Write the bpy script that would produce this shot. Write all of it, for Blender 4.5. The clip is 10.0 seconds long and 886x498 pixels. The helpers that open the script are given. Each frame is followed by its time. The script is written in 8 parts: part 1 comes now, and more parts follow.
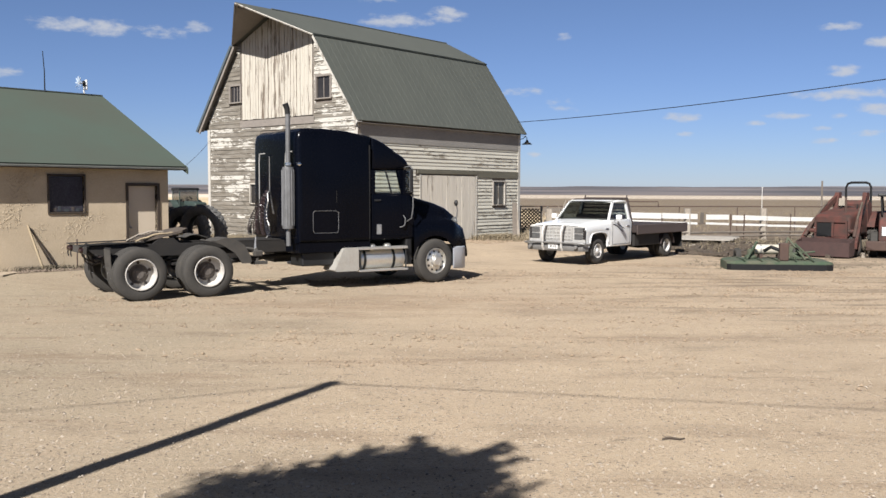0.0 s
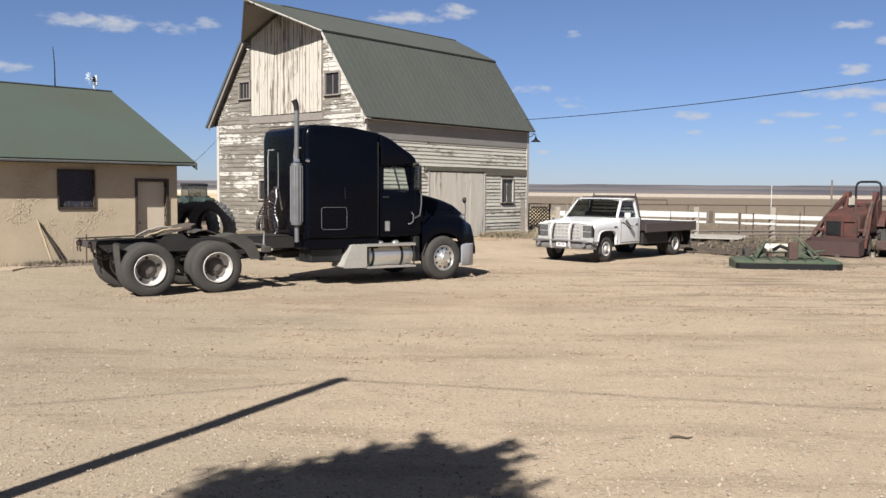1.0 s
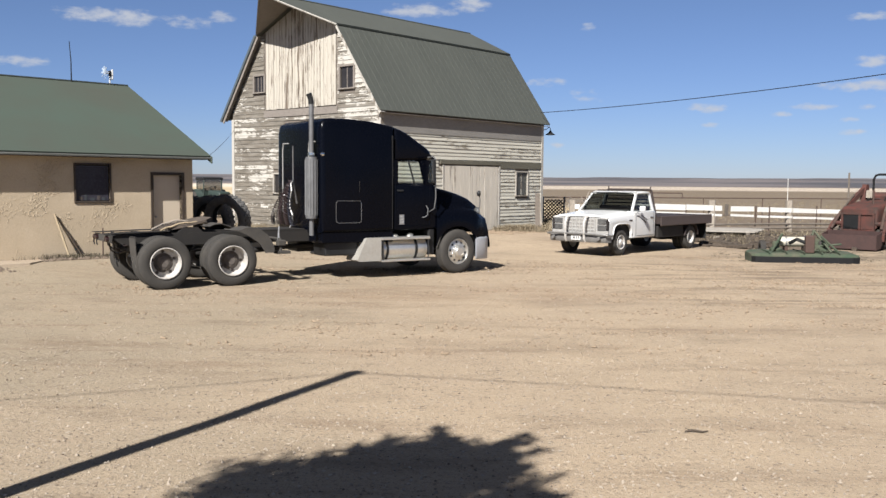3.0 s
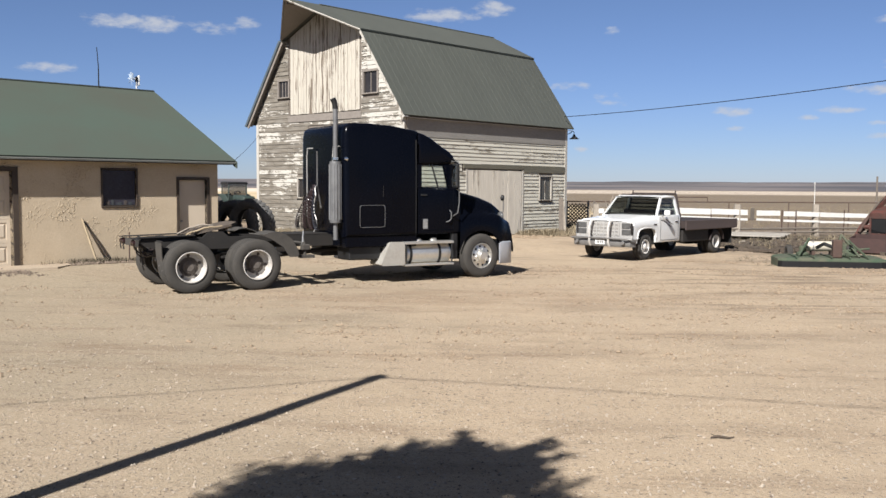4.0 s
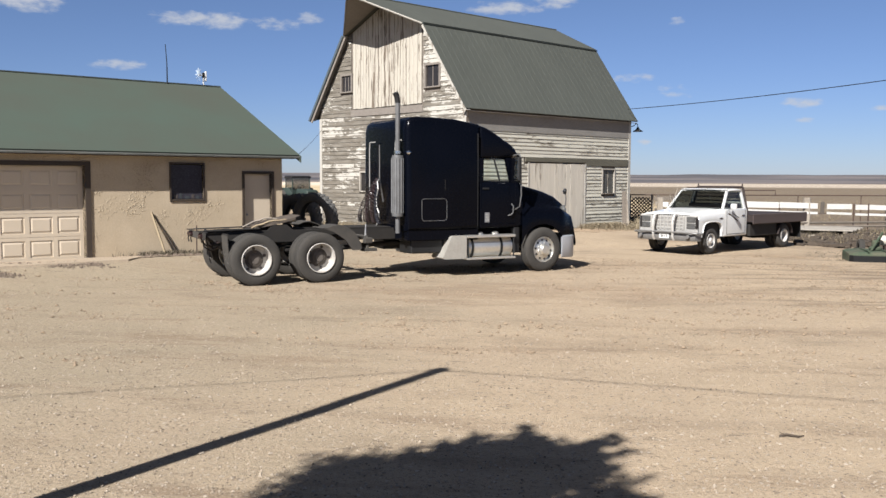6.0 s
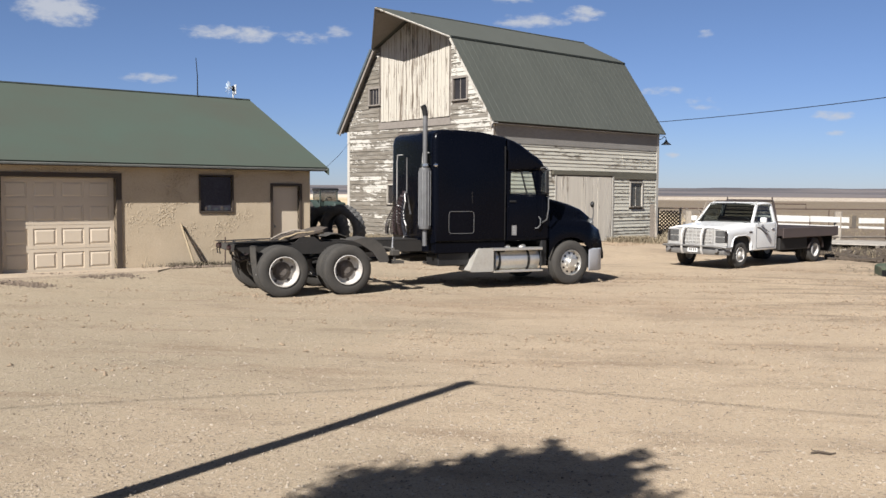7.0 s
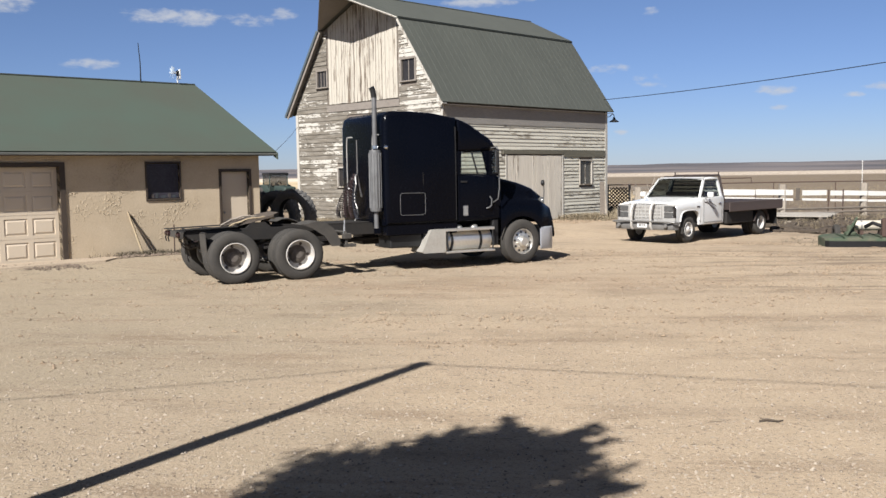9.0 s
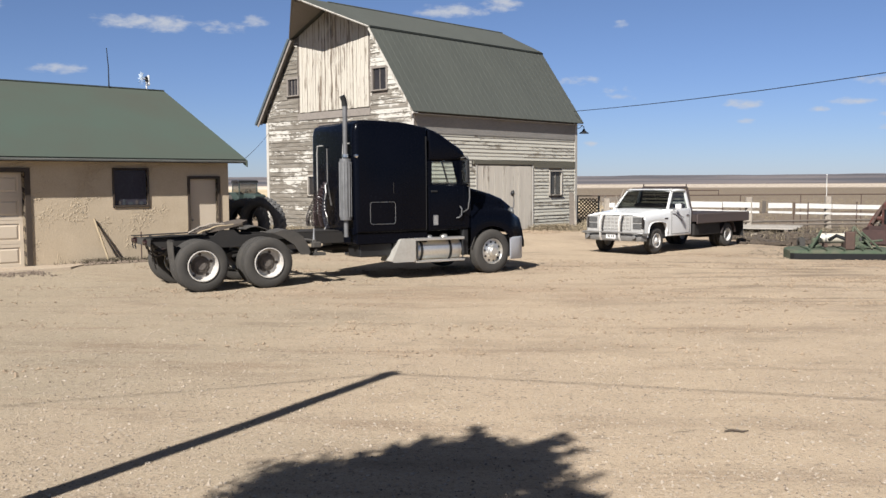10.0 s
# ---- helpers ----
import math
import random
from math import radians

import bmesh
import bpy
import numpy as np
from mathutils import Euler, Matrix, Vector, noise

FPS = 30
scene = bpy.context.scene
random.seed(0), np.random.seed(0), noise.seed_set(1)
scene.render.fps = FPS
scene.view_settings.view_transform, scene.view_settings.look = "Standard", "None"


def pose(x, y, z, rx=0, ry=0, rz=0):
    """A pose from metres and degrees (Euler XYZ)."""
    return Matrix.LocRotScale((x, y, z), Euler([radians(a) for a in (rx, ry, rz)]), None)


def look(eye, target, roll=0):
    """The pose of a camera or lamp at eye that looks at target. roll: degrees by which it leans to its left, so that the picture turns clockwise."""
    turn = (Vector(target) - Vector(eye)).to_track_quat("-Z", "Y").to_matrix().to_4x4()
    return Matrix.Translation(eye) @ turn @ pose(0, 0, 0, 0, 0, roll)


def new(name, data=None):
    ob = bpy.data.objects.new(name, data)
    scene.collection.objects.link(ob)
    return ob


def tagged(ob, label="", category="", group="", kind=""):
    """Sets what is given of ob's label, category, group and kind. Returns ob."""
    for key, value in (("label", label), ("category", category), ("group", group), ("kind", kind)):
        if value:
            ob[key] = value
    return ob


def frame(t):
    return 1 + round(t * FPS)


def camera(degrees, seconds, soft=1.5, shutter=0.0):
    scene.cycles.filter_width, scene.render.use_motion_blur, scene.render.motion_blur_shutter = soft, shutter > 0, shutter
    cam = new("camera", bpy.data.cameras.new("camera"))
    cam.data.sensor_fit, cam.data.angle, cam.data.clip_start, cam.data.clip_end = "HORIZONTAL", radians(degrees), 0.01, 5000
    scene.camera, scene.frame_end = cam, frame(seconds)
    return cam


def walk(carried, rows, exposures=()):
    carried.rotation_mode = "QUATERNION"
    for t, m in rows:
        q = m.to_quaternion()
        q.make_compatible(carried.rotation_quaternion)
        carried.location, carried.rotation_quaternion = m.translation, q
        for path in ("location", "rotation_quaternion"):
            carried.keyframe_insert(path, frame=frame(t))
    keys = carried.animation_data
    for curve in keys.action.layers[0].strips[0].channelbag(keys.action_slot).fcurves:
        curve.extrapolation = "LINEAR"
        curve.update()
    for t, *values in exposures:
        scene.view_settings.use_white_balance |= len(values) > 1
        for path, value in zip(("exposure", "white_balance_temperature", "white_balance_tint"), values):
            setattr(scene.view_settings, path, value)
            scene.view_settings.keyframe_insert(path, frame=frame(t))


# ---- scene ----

# ---- camera: hand-held on one spot, turning ----
EYE = (0.0, 0.0, 2.10)
cam = camera(51.7, 10.0, soft=1.5)
TURNS = [  # seconds, yaw, pitch, roll
    (0.0, -0.001, -3.599, -0.200),
    (0.5, -0.163, -3.551, -0.416),
    (1.0, 0.526, -3.782, -0.496),
    (1.5, 0.933, -3.820, -0.630),
    (2.0, 1.162, -3.941, -0.611),
    (2.2, 1.250, -3.935, -0.590),
    (3.3, 1.520, -4.262, -0.350),
    (3.5, 1.677, -4.213, -0.337),
    (4.0, 2.906, -3.941, -0.352),
    (4.5, 5.103, -4.026, -0.333),
    (5.0, 6.431, -4.272, -0.265),
    (5.2, 6.512, -4.405, -0.255),
    (6.3, 7.190, -4.300, -0.195),
    (6.5, 7.616, -4.094, -0.190),
    (7.0, 8.485, -3.583, -0.389),
    (7.5, 8.226, -3.391, -0.276),
    (8.0, 7.080, -3.805, 0.403),
    (8.5, 5.951, -4.508, 0.803),
    (9.0, 5.397, -4.757, 0.887),
    (9.5, 4.634, -4.391, 0.473),
    (10.0, 3.540, -4.184, 0.306),
]
def held(yaw, pitch, roll):
    """The eye drifts a little sideways as the holder turns."""
    k = 1 - yaw / 4.2
    return pose(EYE[0] + 0.016 * k, EYE[1], EYE[2], 90 + pitch, roll, yaw + 0.06 * k)


walk(cam, [(t, held(yaw, pitch, roll)) for t, yaw, pitch, roll in TURNS], exposures=[(0.0, 1.0), (10.0, 1.0)])

# ---- world, sun ----
SUN_EL, SUN_AZ = 40.0, 202.0          # degrees; azimuth clockwise from +y, where the sun stands
TO_SUN = Vector((math.sin(radians(SUN_AZ)) * math.cos(radians(SUN_EL)),
                 math.cos(radians(SUN_AZ)) * math.cos(radians(SUN_EL)), math.sin(radians(SUN_EL))))
sun_data = bpy.data.lights.new("sun", "SUN")
sun_data.energy, sun_data.angle, sun_data.color = 5.0, radians(0.55), (1.0, 0.975, 0.945)
new("sun", sun_data).matrix_world = look(TO_SUN * 50, (0, 0, 0))

HIGH_CLOUDS = [  # clouds well up: azimuth, elevation, half width, half height in degrees, density
    (-22.1, 9.37, 2.3, 0.42, .9), (-20.2, 9.4, 1.6, 0.55, 1), (-17.1, 9.3, 1.6, 0.35, .6), (-14.9, 9.69, 0.9, 0.4, .8),
    (-2.9, 10.4, 2.3, 0.45, .9), (0.12, 10.77, 1.3, 0.5, 1), (7.26, 9.41, 0.5, 0.2, .4), (4.8, 6.14, 1.4, 0.26, .6),
    (23.3, 9.37, 1.4, 0.24, .6), (25.4, 8.38, 0.9, 0.4, .9), (23.4, 6.9, 1.0, 0.4, .9), (-31.1, 10.2, 2.4, 1.0, 1.2),
    (-26.1, 6.6, 1.5, 0.34, .7), (-4.1, 11.8, 2.2, 0.38, .7),
]
LOW_CLOUDS = [  # clouds towards the horizon: azimuth, elevation, half width, half height in degrees, density
    (7.2, 5.2, 1.0, 0.35, .3), (14.46, 4.5, 1.2, 0.3, .9), (14.68, 3.52, 0.5, 0.17, .8), (23.5, 5.57, 3.0, 0.38, .8),
    (20.3, 4.47, 1.3, 0.22, .8), (18.7, 4.07, 0.7, 0.17, .7), (25.2, 4.73, 1.3, 0.4, 1), (22.5, 2.97, 0.8, 0.22, .9),
    (23.1, 4.37, 0.55, 0.16, .6), (22.3, 3.69, 0.55, 0.15, .6), (5.63, 2.3, 0.5, 0.16, .5), (24.8, 3.38, 1.1, 0.2, .5),
]



def node(tree, kind, operation=None, use_clamp=None, interpolation_type=None, data_type=None, **sets):
    """A node with its mode and its sockets i_0, i_1 ... set to values or links."""
    n = tree.nodes.new(kind)
    if operation is not None:
        n.operation = operation
    if use_clamp is not None:
        n.use_clamp = use_clamp
    if interpolation_type is not None:
        n.interpolation_type = interpolation_type
    if data_type is not None:
        n.data_type = data_type
    for key, value in sets.items():
        sock = n.inputs[int(key[2:])]
        if isinstance(value, bpy.types.NodeSocket):
            tree.links.new(value, sock)
        else:
            sock.default_value = value
    return n


def calc(tree, op, a, b=0.0, c=0.0, clamp=False):
    return node(tree, "ShaderNodeMath", operation=op, use_clamp=clamp, i_0=a, i_1=b, i_2=c).outputs[0]


def build_world():
    world = bpy.data.worlds.new("sky")
    scene.world = world
    world.use_nodes = True
    tree = world.node_tree
    tree.nodes.clear()
    sky = node(tree, "ShaderNodeTexSky")
    sky.sky_type, sky.sun_disc, sky.sun_elevation, sky.sun_rotation = "NISHITA", False, radians(SUN_EL), radians(SUN_AZ)
    sky.altitude, sky.air_density, sky.dust_density, sky.ozone_density = 1200.0, 1.0, 0.3, 1.6
    coord = node(tree, "ShaderNodeTexCoord").outputs["Generated"]
    sep = node(tree, "ShaderNodeSeparateXYZ", i_0=coord)
    x, y, z = sep.outputs
    az = calc(tree, "MULTIPLY", calc(tree, "ARCTAN2", x, y), 180 / math.pi)
    el = calc(tree, "MULTIPLY", calc(tree, "ARCSINE", z), 180 / math.pi)
    flat = node(tree, "ShaderNodeCombineXYZ", i_0=az, i_1=calc(tree, "MULTIPLY", el, 2.2)).outputs[0]
    puff = node(tree, "ShaderNodeTexNoise", i_0=flat, i_2=1.0, i_3=5.0, i_4=0.56)
    rough = calc(tree, "MULTIPLY", calc(tree, "SUBTRACT", puff.outputs[0], 0.5), 2.9)
    total = None
    for ca, ce, w, h, dense in HIGH_CLOUDS + LOW_CLOUDS:
        dx = calc(tree, "DIVIDE", calc(tree, "SUBTRACT", az, ca), w)
        dy = calc(tree, "DIVIDE", calc(tree, "SUBTRACT", el, ce), h)
        r2 = calc(tree, "ADD", calc(tree, "MULTIPLY", dx, dx), calc(tree, "MULTIPLY", dy, dy))
        m = calc(tree, "MULTIPLY", calc(tree, "SUBTRACT", 1.0, r2), dense)
        total = m if total is None else calc(tree, "MAXIMUM", total, m)
    shape = calc(tree, "ADD", total, rough)
    mask = node(tree, "ShaderNodeMapRange", interpolation_type="SMOOTHSTEP", i_0=shape, i_1=-0.15, i_2=1.25, i_3=0.0, i_4=0.85).outputs[0]
    mask = calc(tree, "MULTIPLY", mask, calc(tree, "GREATER_THAN", total, -2.5))
    blue = node(tree, "ShaderNodeVectorMath", operation="MULTIPLY")
    tree.links.new(sky.outputs[0], blue.inputs[0])
    low = node(tree, "ShaderNodeMapRange", interpolation_type="SMOOTHSTEP", i_0=el, i_1=0.0, i_2=14.0).outputs[0]
    tint = node(tree, "ShaderNodeMix", data_type="RGBA", i_0=low)
    tint.inputs[6].default_value, tint.inputs[7].default_value = (0.71, 0.845, 1.30, 1), (0.84, 0.92, 1.19, 1)
    high = node(tree, "ShaderNodeMix", data_type="RGBA", i_0=node(tree, "ShaderNodeMapRange", interpolation_type="SMOOTHSTEP", i_0=el, i_1=14.0, i_2=40.0).outputs[0])
    tree.links.new(tint.outputs[2], high.inputs[6])
    high.inputs[7].default_value = (1.62, 1.13, 0.83, 1)
    tree.links.new(high.outputs[2], blue.inputs[1])
    mix = node(tree, "ShaderNodeMix", data_type="RGBA", i_0=mask)
    tree.links.new(blue.outputs[0], mix.inputs[6])
    mix.inputs[7].default_value = (8.3, 8.7, 9.6, 1)
    back = node(tree, "ShaderNodeBackground", i_1=0.0345)
    tree.links.new(mix.outputs[2], back.inputs[0])
    out = node(tree, "ShaderNodeOutputWorld")
    tree.links.new(back.outputs[0], out.inputs[0])


build_world()


# ---- materials ----
def material(name, base, rough=0.7, metal=0.0, tint=None, scale=8.0, spread=0.5, fine=60.0, bump=0.1, dist=0.01,
             stretch=(1, 1, 1), vary=0.0, spec=0.5, coat=0.0, grain=0.25):
    """base and tint mixed by a broad noise, darkened a little by a fine one; bump from the fine noise."""
    m = bpy.data.materials.new(name)
    m.use_nodes = True
    t = m.node_tree
    p = t.nodes["Principled BSDF"]
    co = node(t, "ShaderNodeTexCoord").outputs["Object"]
    mp = node(t, "ShaderNodeMapping", i_0=co)
    mp.inputs[3].default_value = stretch
    vec = mp.outputs[0]
    if vary:
        rnd = node(t, "ShaderNodeObjectInfo").outputs["Random"]
        off = calc(t, "MULTIPLY", rnd, 37.0)
        vec = node(t, "ShaderNodeVectorMath", operation="ADD", i_0=vec, i_1=node(t, "ShaderNodeCombineXYZ", i_0=off, i_1=off, i_2=off).outputs[0]).outputs[0]
    broad = node(t, "ShaderNodeTexNoise", i_0=vec, i_2=scale, i_3=5.0, i_4=0.6)
    small = node(t, "ShaderNodeTexNoise", i_0=vec, i_2=fine, i_3=3.0, i_4=0.6)
    tint = tint or tuple(c * 0.7 for c in base)
    fac = node(t, "ShaderNodeMapRange", i_0=broad.outputs[0], i_1=0.5 - spread / 2, i_2=0.5 + spread / 2).outputs[0]
    mix = node(t, "ShaderNodeMix", data_type="RGBA", i_0=fac)
    mix.inputs[6].default_value, mix.inputs[7].default_value = (*base, 1), (*tint, 1)
    g = node(t, "ShaderNodeMapRange", i_0=small.outputs[0], i_1=0.3, i_2=0.7, i_3=1 - grain, i_4=1 + grain).outputs[0]
    if vary:
        g = calc(t, "MULTIPLY", g, node(t, "ShaderNodeMapRange", i_0=rnd, i_3=1 - vary, i_4=1 + vary).outputs[0])
    col = node(t, "ShaderNodeVectorMath", operation="SCALE")
    t.links.new(mix.outputs[2], col.inputs[0])
    t.links.new(g, col.inputs[3])
    t.links.new(col.outputs[0], p.inputs["Base Color"])
    rr = node(t, "ShaderNodeMapRange", i_0=small.outputs[0], i_1=0.3, i_2=0.7, i_3=max(rough - 0.08, 0.02), i_4=min(rough + 0.08, 1)).outputs[0]
    t.links.new(rr, p.inputs["Roughness"])
    p.inputs["Metallic"].default_value = metal
    p.inputs["Specular IOR Level"].default_value = spec
    p.inputs["Coat Weight"].default_value = coat
    if bump:
        b = t.nodes.new("ShaderNodeBump")
        b.inputs["Strength"].default_value, b.inputs["Distance"].default_value = bump, dist
        t.links.new(small.outputs[0], b.inputs["Height"])
        t.links.new(b.outputs[0], p.inputs["Normal"])
    return m


def glass_material(name, tint=(0.93, 0.96, 0.94), ior=1.45):
    m = bpy.data.materials.new(name)
    m.use_nodes = True
    t = m.node_tree
    t.nodes.clear()
    out = node(t, "ShaderNodeOutputMaterial")
    clear = node(t, "ShaderNodeBsdfTransparent")
    clear.inputs[0].default_value = (*tint, 1)
    gloss = node(t, "ShaderNodeBsdfGlossy")
    gloss.inputs["Roughness"].default_value = 0.03
    tilt = node(t, "ShaderNodeLayerWeight", i_0=0.5).outputs["Facing"]
    sheen = calc(t, "ADD", calc(t, "MULTIPLY", calc(t, "POWER", tilt, 4.0), 0.6), (ior - 1.0) * 0.12)
    mix = node(t, "ShaderNodeMixShader", i_0=sheen)
    t.links.new(clear.outputs[0], mix.inputs[1])
    t.links.new(gloss.outputs[0], mix.inputs[2])
    t.links.new(mix.outputs[0], out.inputs[0])
    return m


def peeling_paint(name, along, paint=(0.468, 0.444, 0.396), wood=(0.18, 0.156, 0.132), cover=0.5, across=10.0, run=2.2, broad=0.55, streaks=0.5, flakes=1.0,
                  kept=None, chalk=0.34, uneven=0.22):
    """Old white paint flaking off grey boards; along: the axis of the boards' grain; kept: (axis, from, to, gain) where the paint has held better."""
    m = bpy.data.materials.new(name)
    m.use_nodes = True
    t = m.node_tree
    p = t.nodes["Principled BSDF"]
    co = node(t, "ShaderNodeTexCoord").outputs["Object"]
    rnd = node(t, "ShaderNodeObjectInfo").outputs["Random"]
    off = calc(t, "MULTIPLY", rnd, 23.0)
    vec = node(t, "ShaderNodeVectorMath", operation="ADD", i_0=co, i_1=node(t, "ShaderNodeCombineXYZ", i_0=off, i_1=off, i_2=calc(t, "MULTIPLY", rnd, 7.0)).outputs[0]).outputs[0]
    s = [across, across, across]
    s[along] = run
    mp = node(t, "ShaderNodeMapping", i_0=vec)
    mp.inputs[3].default_value = s
    flake = node(t, "ShaderNodeTexNoise", i_0=mp.outputs[0], i_2=1.0, i_3=7.0, i_4=0.72)
    patch = node(t, "ShaderNodeTexNoise", i_0=co, i_2=0.55, i_3=4.0, i_4=0.6)
    s2 = [55.0, 55.0, 55.0]
    s2[along] = 1.6
    mp2 = node(t, "ShaderNodeMapping", i_0=vec)
    mp2.inputs[3].default_value = s2
    grain = node(t, "ShaderNodeTexNoise", i_0=mp2.outputs[0], i_2=1.0, i_3=4.0, i_4=0.6)
    s3 = [7.0, 7.0, 7.0]
    s3[along] = 0.55
    mp3 = node(t, "ShaderNodeMapping", i_0=vec)
    mp3.inputs[3].default_value = s3
    streak = node(t, "ShaderNodeTexNoise", i_0=mp3.outputs[0], i_2=1.0, i_3=3.0, i_4=0.55)
    level = calc(t, "ADD", calc(t, "MULTIPLY", flake.outputs[0], flakes), calc(t, "MULTIPLY", patch.outputs[0], broad))
    level = calc(t, "ADD", level, calc(t, "MULTIPLY", calc(t, "SUBTRACT", streak.outputs[0], 0.5), streaks))
    level = calc(t, "ADD", level, calc(t, "MULTIPLY", calc(t, "SUBTRACT", rnd, 0.5), uneven))
    level = calc(t, "ADD", level, 0.08 + 0.5 * (1 - flakes))
    if kept:
        xyz = node(t, "ShaderNodeSeparateXYZ", i_0=co).outputs[kept[0]]
        level = calc(t, "ADD", level, node(t, "ShaderNodeMapRange", i_0=xyz, i_1=kept[1], i_2=kept[2], i_3=0.0, i_4=kept[3]).outputs[0])
    mask = node(t, "ShaderNodeMapRange", i_0=level, i_1=0.86 + broad * 0.5 - cover * 0.6, i_2=0.885 + broad * 0.5 - cover * 0.6).outputs[0]
    wood_mix = node(t, "ShaderNodeMix", data_type="RGBA", i_0=node(t, "ShaderNodeMapRange", i_0=grain.outputs[0], i_1=0.35, i_2=0.65).outputs[0])
    wood_mix.inputs[6].default_value = (*[c * 0.55 for c in wood], 1)
    wood_mix.inputs[7].default_value = (*[c * 1.3 for c in wood], 1)
    paint_mix = node(t, "ShaderNodeMix", data_type="RGBA", i_0=node(t, "ShaderNodeMapRange", i_0=grain.outputs[0], i_1=0.3, i_2=0.7).outputs[0])
    paint_mix.inputs[6].default_value = (*[c * 0.8 for c in paint], 1)
    paint_mix.inputs[7].default_value = (*paint, 1)
    thin = node(t, "ShaderNodeTexNoise", i_0=mp.outputs[0], i_2=0.45, i_3=4.0, i_4=0.6).outputs[0]
    chalky = node(t, "ShaderNodeMix", data_type="RGBA", i_0=node(t, "ShaderNodeMapRange", i_0=thin, i_1=0.42, i_2=0.66, i_3=0.0, i_4=chalk).outputs[0])
    t.links.new(wood_mix.outputs[2], chalky.inputs[6])
    chalky.inputs[7].default_value = (*[c * 0.72 for c in paint], 1)
    mix = node(t, "ShaderNodeMix", data_type="RGBA", i_0=mask)
    t.links.new(chalky.outputs[2], mix.inputs[6])
    t.links.new(paint_mix.outputs[2], mix.inputs[7])
    t.links.new(mix.outputs[2], p.inputs["Base Color"])
    p.inputs["Roughness"].default_value = 0.85
    b = t.nodes.new("ShaderNodeBump")
    b.inputs["Strength"].default_value, b.inputs["Distance"].default_value = 0.6, 0.008
    t.links.new(calc(t, "ADD", calc(t, "MULTIPLY", mask, 0.5), grain.outputs[0]), b.inputs["Height"])
    t.links.new(b.outputs[0], p.inputs["Normal"])
    return m


def stucco_material():
    """Tan stucco, mostly smooth, with patches of thick trowel marks and stains near the ground splash."""
    m = material("tan rough stucco", (0.48, 0.39, 0.28), 0.95, tint=(0.37, 0.295, 0.20), scale=0.9, spread=0.5, fine=26, bump=0.0, grain=0.07)
    t = m.node_tree
    p = t.nodes["Principled BSDF"]
    co = node(t, "ShaderNodeTexCoord").outputs["Object"]
    marks = node(t, "ShaderNodeTexNoise", i_0=co, i_2=15.0, i_3=3.0, i_4=0.55, i_8=0.5).outputs[0]
    patch = node(t, "ShaderNodeTexNoise", i_0=co, i_2=0.9, i_3=3.0, i_4=0.6).outputs[0]
    grit = node(t, "ShaderNodeTexNoise", i_0=co, i_2=60.0, i_3=3.0).outputs[0]
    ridge = node(t, "ShaderNodeMapRange", interpolation_type="SMOOTHSTEP", i_0=marks, i_1=0.50, i_2=0.62).outputs[0]
    area = node(t, "ShaderNodeMapRange", interpolation_type="SMOOTHSTEP", i_0=patch, i_1=0.48, i_2=0.62, i_3=0.05, i_4=1.0).outputs[0]
    h = calc(t, "ADD", calc(t, "MULTIPLY", ridge, area), calc(t, "MULTIPLY", grit, 0.08))
    b = t.nodes.new("ShaderNodeBump")
    b.inputs["Strength"].default_value, b.inputs["Distance"].default_value = 0.85, 0.018
    t.links.new(h, b.inputs["Height"])
    t.links.new(b.outputs[0], p.inputs["Normal"])
    return m


